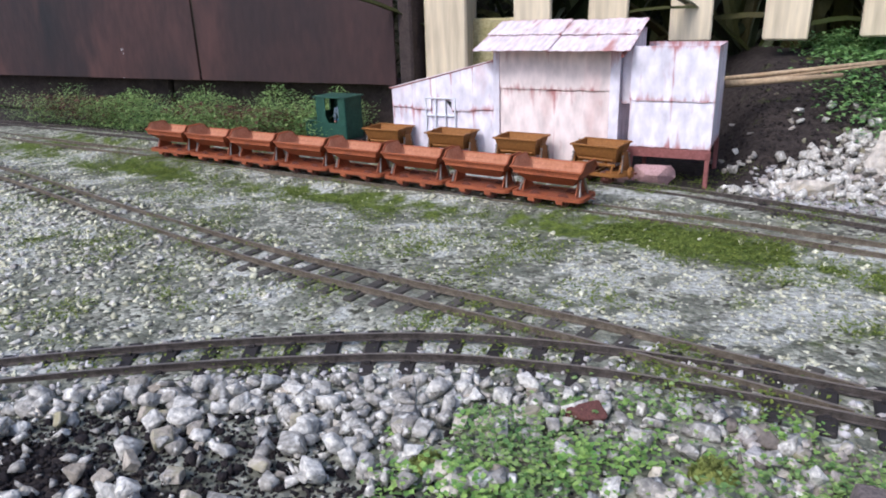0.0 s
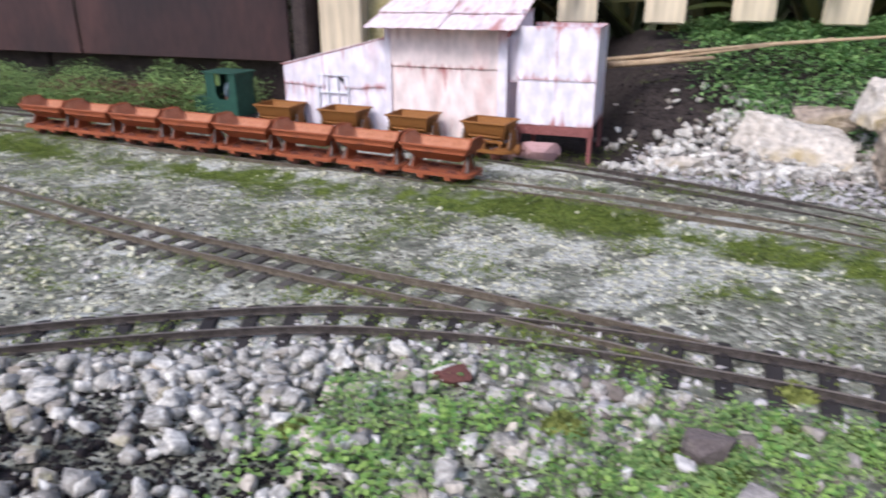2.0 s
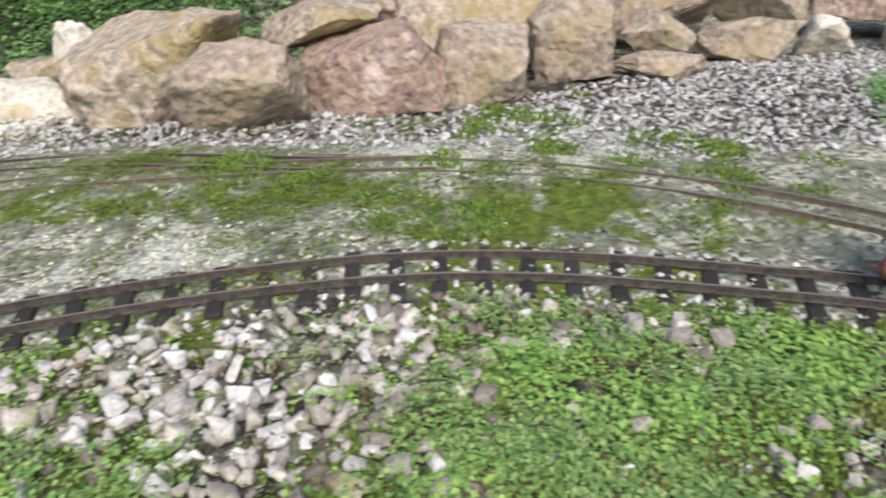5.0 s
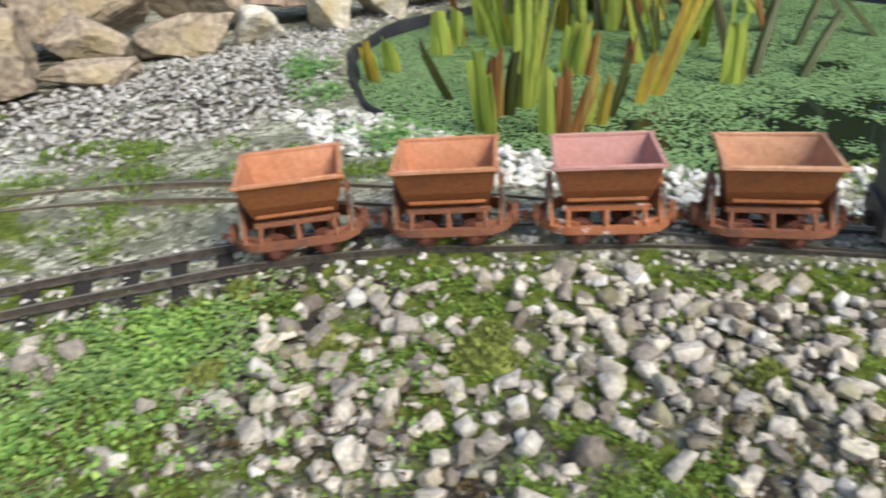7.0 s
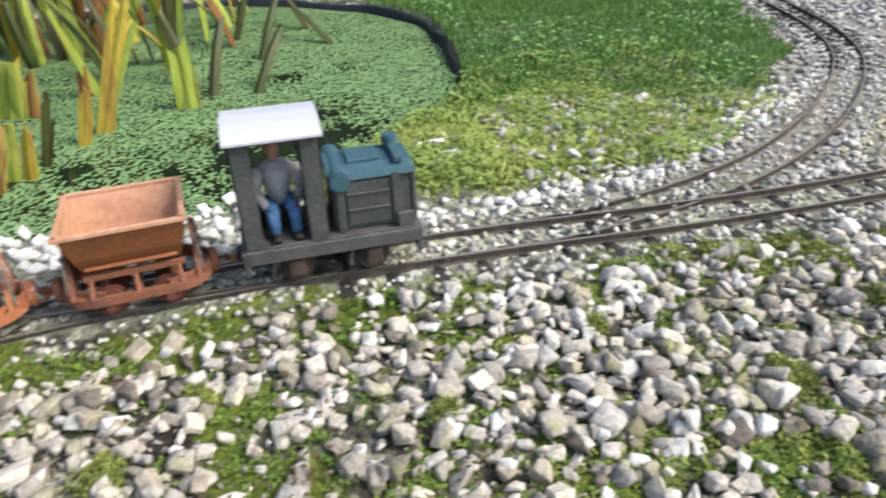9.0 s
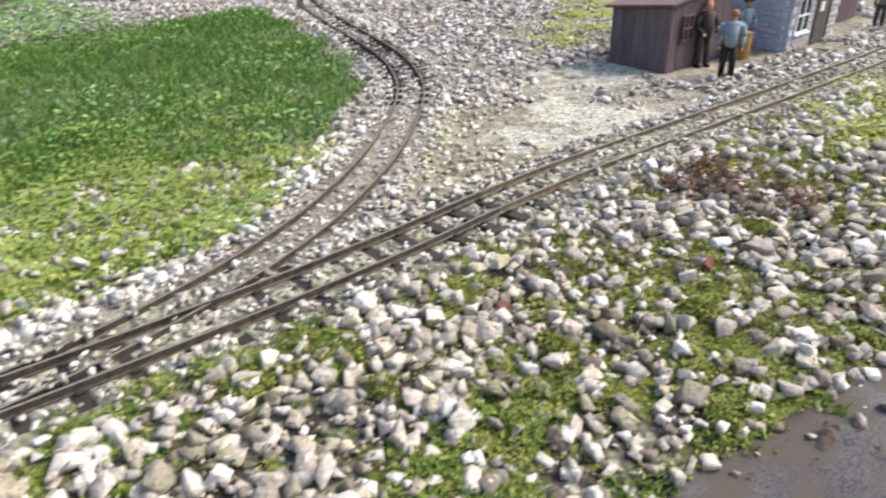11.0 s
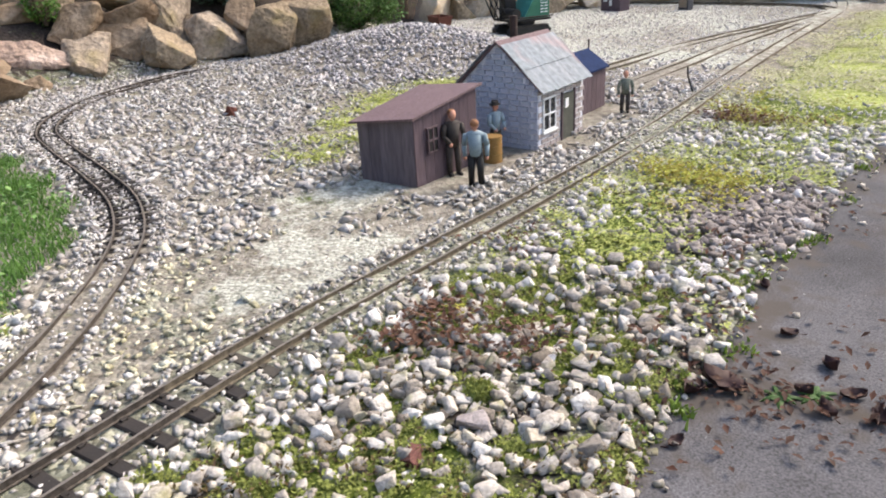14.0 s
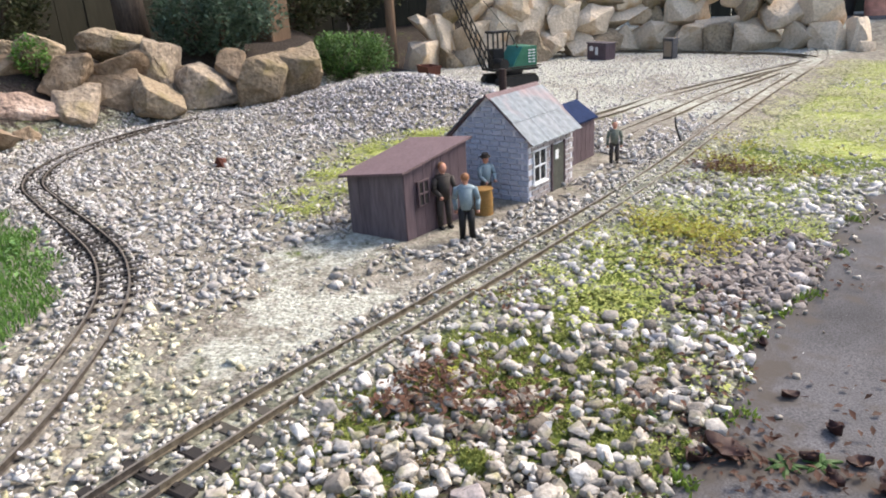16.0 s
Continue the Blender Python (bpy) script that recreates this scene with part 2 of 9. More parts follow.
def seams(m, tint):
    """Rust that starts at the lapped edges of each sheet and runs down in streaks."""
    nt = m.node_tree
    n, link = nt.nodes, nt.links.new
    bsdf = n["Principled BSDF"]
    col = bsdf.inputs["Base Color"].links[0].from_socket
    tc = n.new("ShaderNodeTexCoord")
    sep = n.new("ShaderNodeSeparateXYZ")
    link(tc.outputs["Generated"], sep.inputs["Vector"])

    def op(kind, a, b):
        x = n.new("ShaderNodeMath")
        x.operation = kind
        for i, v in enumerate((a, b)):
            if isinstance(v, float):
                x.inputs[i].default_value = v
            else:
                link(v, x.inputs[i])
        return x.outputs["Value"]
    edge = op("POWER", op("ABSOLUTE", op("MULTIPLY", op("SUBTRACT", sep.outputs["Z"], .5), 2.0), 0.0), 5.0)
    mp = n.new("ShaderNodeMapping")
    mp.inputs["Scale"].default_value = (1, 1, .22)
    link(tc.outputs["Object"], mp.inputs["Vector"])
    t = n.new("ShaderNodeTexNoise")
    t.inputs["Scale"].default_value, t.inputs["Detail"].default_value = 130, 5
    link(mp.outputs["Vector"], t.inputs["Vector"])
    r = n.new("ShaderNodeMapRange")
    r.inputs["From Min"].default_value, r.inputs["From Max"].default_value, r.inputs["To Max"].default_value = .655, .93, .88
    side = op("POWER", op("ABSOLUTE", op("MULTIPLY", op("SUBTRACT", sep.outputs["X"], .5), 2.0), 0.0), 14.0)
    link(op("ADD", op("ADD", op("MULTIPLY", edge, .34), op("MULTIPLY", side, .26)), t.outputs["Fac"]), r.inputs["Value"])
    x = n.new("ShaderNodeMix")
    x.data_type = "RGBA"
    link(r.outputs["Result"], x.inputs["Factor"])
    link(col, x.inputs["A"])
    x.inputs["B"].default_value = (*tint, 1)
    link(x.outputs["Result"], bsdf.inputs["Base Color"])


for key in ("tin_white", "tin_cream", "tin_roof"):
    seams(M[key], (.42, .15, .135))
M["window_white"] = mat("window_white", [(.62, .64, .66), (.72, .74, .76)], 80, .6, .1, 300, dist=.0003)
M["pink_stone"] = mat("pink_stone", [(.36, .22, .21), (.50, .33, .32), (.44, .28, .27)], 60, .85, .5, 300, dist=.001)
M["panel_rust"] = mat("panel_rust", [(0.0096, 0.00744, 0.0091), (0.0168, 0.0105, 0.0126), (0.036, 0.0161, 0.0154), (0.0192, 0.0118, 0.014), (0.051, 0.0223, 0.0196)], 5, .62, .35, 70, coords="World", stretch=(1, 1, .35), dist=.0015, fine=90, stain=(0.069, 0.031, 0.0266), stain_scale=12, stain_lo=.56, stain_hi=.74, spec=.35)
M["plinth"] = mat("plinth", [(0.03, 0.0221, 0.02), (0.0675, 0.0494, 0.0425)], 30, .85, .5, 200, dist=.002)
M["paling"] = mat("paling", [(.52, .42, .26), (.62, .53, .36), (.68, .60, .44)], 10, .8, .3, 120, stretch=(1, 1, .1), obj=.3, dist=.001)
M["board_moss"] = mat("board_moss", [(.26, .24, .09), (.36, .32, .16), (.44, .38, .22)], 20, .85, .4, 120, dist=.001)
# gable bricks: blue skylight and a lift against shade put into their colour
M["skylit_brick"] = mat("skylit_brick", [(0.36, 0.384, 0.469), (0.54, 0.566, 0.658), (0.705, 0.725, 0.812), (0.435, 0.457, 0.539)], 60, .85, .4, 400, obj=.7, dist=.0007)
M["mortar"] = mat("mortar", [(0.624, 0.648, 0.72), (0.768, 0.792, 0.852)], 90, .9, .4, 500, dist=.0005)
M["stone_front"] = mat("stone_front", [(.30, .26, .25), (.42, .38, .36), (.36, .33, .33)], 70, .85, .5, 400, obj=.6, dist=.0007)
M["roof_tin"] = mat("roof_tin", [(0.178, 0.217, 0.248), (0.229, 0.27, 0.304), (0.274, 0.312, 0.344), (0.244, 0.255, 0.272)], 14, .75, .2, 300, obj=.15, coords="World", dist=.0005, spec=.2, stain=(0.296, 0.213, 0.216), stain_scale=16, stain_lo=.57, stain_hi=.75)
M["shed_wood"] = mat("shed_wood", [(0.0712, 0.057, 0.066), (0.114, 0.095, 0.11), (0.152, 0.128, 0.143)], 30, .85, .4, 300, stretch=(1, 1, .15), obj=.35, dist=.0008)
M["shed_brown"] = mat("shed_brown", [(0.063, 0.0414, 0.0495), (0.099, 0.069, 0.077), (0.126, 0.092, 0.105)], 30, .85, .4, 300, stretch=(1, 1, .15), obj=.35, dist=.0008)
M["shed_roof"] = mat("shed_roof", [(0.104, 0.0684, 0.0756), (0.16, 0.106, 0.118), (0.208, 0.144, 0.151)], 40, .8, .4, 300, obj=.3, dist=.0008)
M["blue_roof"] = mat("blue_roof", [(0.0065, 0.0169, 0.0553), (0.0117, 0.0273, 0.0845)], 60, .85, .2, 300, dist=.0005, spec=.1)
M["door_dark"] = mat("door_dark", [(.05, .055, .045), (.09, .09, .075)], 60, .7, .3, 300, dist=.0005)
M["stone_yellow"] = mat("stone_yellow", [(.26, .23, .12), (.50, .47, .29), (.66, .64, .46), (.44, .40, .23), (.72, .71, .58)], 90, .9, .6, 400, island=.75, coords="World", dist=.0015, speckle=.42, fine=520)
# far yard gravel, whitened for sky haze; elsewhere used as plain pale stone
M["stone_far"] = mat("stone_far", [(0.325, 0.3, 0.295), (0.555, 0.521, 0.511), (0.651, 0.618, 0.601), (0.497, 0.445, 0.413), (0.689, 0.666, 0.659)], 90, .9, .5, 400, island=.75, coords="World", dist=.0015, speckle=.3, fine=400)
M["stone_yard"] = mat("stone_yard", [(0.199, 0.171, 0.158), (0.399, 0.372, 0.352), (0.513, 0.495, 0.479), (0.437, 0.426, 0.428), (0.342, 0.294, 0.26), (0.598, 0.593, 0.581)], 80, .92, .6, 400, island=.75, coords="World", dist=.0015, stain=(0.399, 0.392, 0.306), stain_scale=60, stain_lo=.58, stain_hi=.80, speckle=.25, fine=420)
M["leaf_clover"] = mat("leaf_clover", [(.10, .26, .06), (.20, .44, .10), (.30, .54, .13), (.42, .58, .15)], 50, .55, 0, island=.7, coords="World", trans=.3)
M["leaf_dry"] = mat("leaf_dry", [(0.0792, 0.0408, 0.0252), (0.176, 0.102, 0.0578), (0.273, 0.184, 0.0945), (0.141, 0.0663, 0.042)], 40, .75, 0, island=.8, coords="World", trans=.2)
M["leaf_orange"] = mat("leaf_orange", [(0.265, 0.174, 0.045), (0.506, 0.396, 0.085), (0.713, 0.66, 0.14), (0.391, 0.264, 0.08), (0.46, 0.504, 0.09)], 40, .7, 0, island=.8, coords="World", trans=.25)
M["leaf_litter"] = mat("leaf_litter", [(.06, .038, .022), (.16, .105, .055), (.27, .20, .10), (.12, .085, .03)], 40, .8, 0, island=.8, coords="World", trans=.15)
M["leaf_dead"] = mat("leaf_dead", [(0.0312, 0.014, 0.012), (0.0676, 0.0307, 0.028), (0.104, 0.0482, 0.04), (0.052, 0.0227, 0.022)], 60, .6, .4, 300, obj=.4, dist=.0006)
M["moss_bright"] = mat("moss_bright", [(.055, .075, .018), (.135, .165, .034), (.25, .30, .06), (.20, .175, .06), (.38, .42, .11)], 26, .85, 0, island=.5, coords="World", trans=.25)
M["moss_pale"] = mat("moss_pale", [(0.324, 0.381, 0.108), (0.497, 0.523, 0.189), (0.605, 0.592, 0.297), (0.562, 0.482, 0.27), (0.626, 0.563, 0.459)], 18, .8, 0, island=.5, coords="World", trans=.2)
M["stone_pale"] = mat("stone_pale", [(0.194, 0.168, 0.143), (0.426, 0.397, 0.356), (0.59, 0.563, 0.523), (0.475, 0.442, 0.431), (0.407, 0.352, 0.274), (0.514, 0.5, 0.427), (0.679, 0.661, 0.63)], 70, .92, .8, 400, island=.70, coords="World", dist=.0016, stain=(0.388, 0.382, 0.245), stain_scale=65, stain_lo=.57, stain_hi=.79, speckle=.25, fine=330)
M["boulder_cream"] = mat("boulder_cream", [(0.297, 0.213, 0.133), (0.618, 0.484, 0.342), (0.767, 0.626, 0.465), (0.544, 0.401, 0.265), (0.841, 0.721, 0.575)], 12, .92, 1.0, 65, obj=.3, fine=130, dist=.008, stain=(0.445, 0.283, 0.144), stain_scale=9, stain_lo=.58, stain_hi=.72, speckle=.18)
M["boulder_brown"] = mat("boulder_brown", [(0.121, 0.0836, 0.0502), (0.264, 0.195, 0.122), (0.368, 0.285, 0.194), (0.226, 0.153, 0.0878), (0.421, 0.341, 0.245)], 11, .92, 1.0, 65, obj=.3, fine=120, dist=.011, stain=(0.204, 0.161, 0.0752), stain_scale=9, stain_lo=.56, stain_hi=.72, speckle=.3)
M["leaf_mid"] = mat("leaf_mid", [(.02, .06, .015), (.05, .13, .03), (.09, .20, .05), (.14, .26, .07)], 40, .6, 0, island=.8, coords="World", trans=.25)
M["leaf_lime"] = mat("leaf_lime", [(.09, .19, .035), (.18, .33, .065), (.28, .42, .10), (.40, .47, .14)], 30, .6, 0, island=.6, coords="World", trans=.3)
M["leaf_blue"] = mat("leaf_blue", [(.025, .05, .035), (.05, .095, .065), (.085, .15, .10), (.13, .20, .14)], 40, .6, 0, island=.8, coords="World", trans=.2)
M["moss_lime"] = mat("moss_lime", [(0.168, 0.26, 0.0519), (0.338, 0.468, 0.0909), (0.519, 0.623, 0.143), (0.597, 0.597, 0.195)], 45, .7, 0, island=.6, coords="World", trans=.3)
M["pipe_brown"] = mat("pipe_brown", [(.035, .020, .017), (.065, .038, .030), (.05, .03, .025)], 90, .75, .35, 600, dist=.0005)
M["stone_blue"] = mat("stone_blue", [(.16, .17, .20), (.26, .275, .31), (.33, .345, .37)], 70, .85, .6, 380, dist=.001)
M["barrel"] = mat("barrel", [(.22, .13, .035), (.34, .21, .06), (.28, .15, .05)], 70, .6, .25, 400, dist=.0005)
M["digger_green"] = mat("digger_green", [(.022, .115, .070), (.045, .17, .105)], 50, .55, .2, 300, dist=.0005)
M["digger_teal"] = mat("digger_teal", [(.035, .20, .17), (.06, .27, .23)], 50, .5, .2, 300, dist=.0005)
M["concrete"] = mat("concrete", [(.050, .049, .053), (.095, .093, .100), (.14, .137, .146), (.19, .187, .196), (.115, .112, .120)], 7, .92, .35, 900, coords="World", fine=650, dist=.0008, stain=(.055, .045, .040), stain_scale=11, stain_lo=.56, stain_hi=.72, speckle=.5)
M["leaf_weed"] = mat("leaf_weed", [(.06, .17, .045), (.14, .33, .08), (.22, .44, .12), (.30, .50, .16), (.40, .52, .18)], 50, .6, 0, island=.7, coords="World", trans=.3)
M["leaf_dark"] = mat("leaf_dark", [(.012, .03, .012), (.03, .06, .022), (.05, .085, .03), (.10, .10, .05)], 40, .5, 0, island=.8, coords="World", trans=.2)
M["leaf_bank"] = mat("leaf_bank", [(0.0605, 0.172, 0.0504), (0.121, 0.302, 0.0806), (0.202, 0.403, 0.121), (0.302, 0.484, 0.161)], 40, .6, 0, island=.8, coords="World", trans=.25)
M["leaf_red"] = mat("leaf_red", [(0.045, 0.0225, 0.015), (0.113, 0.0563, 0.0263), (0.195, 0.113, 0.0375), (0.09, 0.0375, 0.0225)], 40, .7, 0, island=.8, coords="World", trans=.2)
M["moss"] = mat("moss", [(0.0369, 0.0712, 0.0126), (0.082, 0.162, 0.0216), (0.156, 0.266, 0.0405), (0.139, 0.18, 0.045), (0.246, 0.361, 0.0675)], 30, .85, 0, island=.55, coords="World", trans=.25)
M["moss_dark"] = mat("moss_dark", [(.05, .095, .015), (.10, .17, .022), (.17, .245, .036), (.24, .28, .056)], 60, .8, 0, island=.7, coords="World", trans=.25)
M["stone_dark"] = mat("stone_dark", [(.085, .066, .060), (.175, .145, .130), (.27, .23, .21), (.15, .118, .104), (.36, .32, .295)], 90, .9, .6, 400, island=.75, coords="World", dist=.0015, speckle=.35, fine=520)
M["grass"] = mat("grass", [(0.04, 0.118, 0.024), (0.0688, 0.185, 0.038), (0.112, 0.252, 0.052), (0.163, 0.302, 0.065)], 40, .7, 0, island=.55, coords="World", trans=.3)
M["reed_green"] = mat("reed_green", [(.10, .19, .02), (.22, .36, .035), (.36, .50, .06), (.52, .58, .12)], 34, .5, .3, 260, obj=.28, stretch=(1, 1, .09), dist=.0008, trans=.3, stain=(.42, .29, .07), stain_scale=26, stain_lo=.60, stain_hi=.72)
M["reed_yellow"] = mat("reed_yellow", [(.40, .25, .04), (.56, .44, .06), (.66, .55, .11), (.46, .42, .06)], 34, .5, .3, 260, obj=.25, stretch=(1, 1, .09), dist=.0008, trans=.3, stain=(.30, .15, .04), stain_scale=26, stain_lo=.58, stain_hi=.70)
M["reed_brown"] = mat("reed_brown", [(.17, .075, .025), (.36, .19, .055), (.52, .33, .10), (.27, .125, .04)], 34, .6, .4, 260, obj=.25, stretch=(1, 1, .09), dist=.001, trans=.2, stain=(.54, .47, .12), stain_scale=24, stain_lo=.60, stain_hi=.72)
M["reed_dark"] = mat("reed_dark", [(.04, .07, .015), (.08, .10, .02), (.07, .05, .02)], 30, .5, .2, 300, obj=.5, stretch=(1, 1, .2), dist=.0006, trans=.2)
M["duckweed"] = mat("duckweed", [(0.0953, 0.186, 0.0647), (0.152, 0.264, 0.105), (0.226, 0.342, 0.154)], 8, .55, 0, island=.5, coords="World")
M["liner"] = mat("liner", [(.010, .011, .014), (.02, .022, .028)], 30, .5, .4, 120, coords="World", dist=.002)
M["bark"] = mat("bark", [(.06, .04, .03), (.12, .085, .06), (.16, .12, .09)], 25, .9, .8, 120, stretch=(1, 1, .25), dist=.004)
M["post_wood"] = mat("post_wood", [(.13, .08, .05), (.20, .13, .085)], 14, .85, .4, 120, stretch=(1, 1, .15), dist=.002)
M["fence_dark"] = mat("fence_dark", [(0.0175, 0.0175, 0.011), (0.03, 0.0275, 0.0175), (0.0425, 0.0375, 0.025)], 8, .9, .4, 90, stretch=(1, 1, .15), obj=.5, dist=.002)
M["straw"] = mat("straw", [(.34, .24, .14), (.46, .35, .22)], 30, .8, .3, 200, dist=.001)
M["brick_red"] = mat("brick_red", [(.10, .042, .034), (.16, .068, .054), (.13, .052, .042)], 90, .85, .5, 400, obj=.3, coords="World", dist=.001, speckle=.35)
M["tub_white"] = mat("tub_white", [(.55, .57, .58), (.65, .67, .68)], 6, .5, .1, 50, dist=.001)
M["tub_pink"] = mat("tub_pink", [(.55, .26, .20), (.62, .32, .25)], 6, .6, .1, 50, dist=.001)


def flat_glass(name, col, rough=.05):
    m = bpy.data.materials.new(name)
    m.use_nodes = True
    b = m.node_tree.nodes["Principled BSDF"]
    b.inputs["Base Color"].default_value = (*col, 1)
    b.inputs["Roughness"].default_value = rough
    return m


M["dark_glass"] = flat_glass("dark_glass", (.02, .022, .026))
M["water"] = flat_glass("water", (.012, .020, .010), .04)


def ground_material():
    """Grit, earth, moss and sand, laid by the painted weights of the sheet."""
    m = bpy.data.materials.new("ground")
    m.use_nodes = True
    nt = m.node_tree
    n, link = nt.nodes, nt.links.new
    bsdf = n["Principled BSDF"]
    pos = n.new("ShaderNodeNewGeometry").outputs["Position"]

    def ramp(fac, cols):
        r = n.new("ShaderNodeValToRGB")
        e = r.color_ramp.elements
        for i, (p, c) in enumerate(cols):
            k = e[0] if i == 0 else (e[1] if i == len(cols) - 1 else e.new(p))
            k.position, k.color = p, (*c, 1)
        link(fac, r.inputs["Fac"])
        return r.outputs["Color"]

    def tex(scale, detail=5):
        t = n.new("ShaderNodeTexNoise")
        t.inputs["Scale"].default_value, t.inputs["Detail"].default_value = scale, detail
        t.inputs["Roughness"].default_value = .65
        link(pos, t.inputs["Vector"])
        return t.outputs["Fac"]

    def mix(f, a, b):
        x = n.new("ShaderNodeMix")
        x.data_type = "RGBA"
        link(f, x.inputs["Factor"])
        link(a, x.inputs["A"])
        link(b, x.inputs["B"])
        return x.outputs["Result"]

    vor = n.new("ShaderNodeTexVoronoi")
    vor.inputs["Scale"].default_value = 210
    link(pos, vor.inputs["Vector"])
    sep = n.new("ShaderNodeSeparateColor")
    link(vor.outputs["Color"], sep.inputs["Color"])
    grit = ramp(sep.outputs["Red"], [(0, (.032, .030, .020)), (.3, (.085, .084, .058)), (.7, (.21, .21, .155)), (1, (.52, .52, .41))])
    silt = ramp(tex(60), [(.3, (.050, .050, .036)), (.5, (.105, .105, .077)), (.7, (.25, .26, .195))])
    wsel = n.new("ShaderNodeMapRange")
    wsel.inputs["From Min"].default_value, wsel.inputs["From Max"].default_value = .42, .58
    link(tex(28), wsel.inputs["Value"])
    base = mix(wsel.outputs["Result"], grit, silt)
    soil = ramp(tex(120), [(.3, (.014, .011, .010)), (.7, (.058, .046, .040))])
    moss = ramp(tex(90), [(.3, (.03, .05, .008)), (.5, (.075, .115, .016)), (.72, (.15, .19, .03))])
    dust = ramp(tex(60, 9), [(.3, (.095, .08, .062)), (.5, (.20, .178, .145)), (.7, (.36, .335, .285))])
    crusty = ramp(tex(150, 8), [(.30, (.13, .13, .10)), (.42, (.32, .325, .265)), (.54, (.50, .51, .435)), (.72, (.68, .69, .61))])
    lime = ramp(tex(80), [(.3, (.17, .22, .04)), (.5, (.30, .36, .08)), (.7, (.44, .47, .16))])
    for key, colour in (("dust", dust), ("crust", crusty), ("soil", soil), ("moss", moss), ("lime", lime)):
        a = n.new("ShaderNodeAttribute")
        a.attribute_name = key
        ad = n.new("ShaderNodeMath")
        ad.operation = "ADD"
        link(a.outputs["Fac"], ad.inputs[0])
        link(tex(34 if key == "moss" else 45), ad.inputs[1])
        s = n.new("ShaderNodeMapRange")
        s.inputs["From Min"].default_value, s.inputs["From Max"].default_value = .92, 1.08
        link(ad.outputs["Value"], s.inputs["Value"])
        base = mix(s.outputs["Result"], base, colour)
    link(base, bsdf.inputs["Base Color"])
    bsdf.inputs["Roughness"].default_value = .92
    bsdf.inputs["Specular IOR Level"].default_value = .2
    b1 = n.new("ShaderNodeBump")
    b1.inputs["Strength"].default_value, b1.inputs["Distance"].default_value = .7, .003
    link(vor.outputs["Distance"], b1.inputs["Height"])
    b1.invert = True
    b2 = n.new("ShaderNodeBump")
    b2.inputs["Strength"].default_value, b2.inputs["Distance"].default_value = .6, .004
    link(tex(140, 8), b2.inputs["Height"])
    link(b1.outputs["Normal"], b2.inputs["Normal"])
    link(b2.outputs["Normal"], bsdf.inputs["Normal"])
    return m


M["ground"] = ground_material()

# ---------------------------------------------------------------- small builders


def obj_from(name, bm, material, parent=None, smooth=False, label=""):
    me = bpy.data.meshes.new(name)
    bm.normal_update()
    bm.to_mesh(me)
    bm.free()
    if smooth:
        me.shade_smooth()
    if material:
        me.materials.append(material)
    ob = new(name, me)
    if parent:
        ob.parent = parent
    if label:
        ob["label"] = label
    return ob


def part(name, bm, material, parent, label="", smooth=False):
    return obj_from(name, bm, material, parent, smooth, label)


def empty(name, m, label, category, group="", kind=""):
    ob = new(name)
    ob.matrix_basis = m
    return tagged(ob, label, category, group, kind)


def box(size, at=(0, 0, 0), bevel=0.0, rot=(0, 0, 0), bm=None):
    b = bm or bmesh.new()
    r = bmesh.ops.create_cube(b, size=1, matrix=pose(*at, *rot) @ Matrix.Diagonal((*size, 1)))
    if bevel:
        edges = list({e for v in r["verts"] for e in v.link_edges})
        bmesh.ops.bevel(b, geom=edges, offset=bevel, segments=1, affect="EDGES")
    return b


def tube(r0, r1, h, at=(0, 0, 0), rot=(0, 0, 0), seg=16, bm=None, bevel=0.0):
    b = bm or bmesh.new()
    r = bmesh.ops.create_cone(b, cap_ends=True, segments=seg, radius1=r0, radius2=r1, depth=h, matrix=pose(*at, *rot))
    if bevel:
        edges = [e for e in {e for v in r["verts"] for e in v.link_edges} if any(len(f.verts) > 4 for f in e.link_faces)]
        bmesh.ops.bevel(b, geom=edges, offset=bevel, segments=2, affect="EDGES")
    return b


def prism(poly, y0, y1, bm=None, m=None):
    """A plate: the outline poly in x and z, from y0 to y1."""
    b = bm or bmesh.new()
    a = [b.verts.new((x, y0, z)) for x, z in poly]
    c = [b.verts.new((x, y1, z)) for x, z in poly]
    b.faces.new(a)
    b.faces.new(c[::-1])
    k = len(poly)
    for i in range(k):
        b.faces.new((a[i], c[i], c[(i + 1) % k], a[(i + 1) % k]))
    bmesh.ops.recalc_face_normals(b, faces=b.faces)
    if m:
        bmesh.ops.transform(b, matrix=m, verts=b.verts)
    return b


def ball(r, at, scale=(1, 1, 1), bm=None, sub=2):
    b = bm or bmesh.new()
    bmesh.ops.create_icosphere(b, subdivisions=sub, radius=r, matrix=Matrix.Translation(at) @ Matrix.Diagonal((*scale, 1)))
    return b


def limb(p, q, r0, r1, bm, seg=8):
    p, q = Vector(p), Vector(q)
    d = q - p
    m = Matrix.Translation((p + q) / 2) @ d.to_track_quat("Z", "Y").to_matrix().to_4x4()
    bmesh.ops.create_cone(bm, cap_ends=True, segments=seg, radius1=r0, radius2=r1, depth=d.length, matrix=m)
    return bm


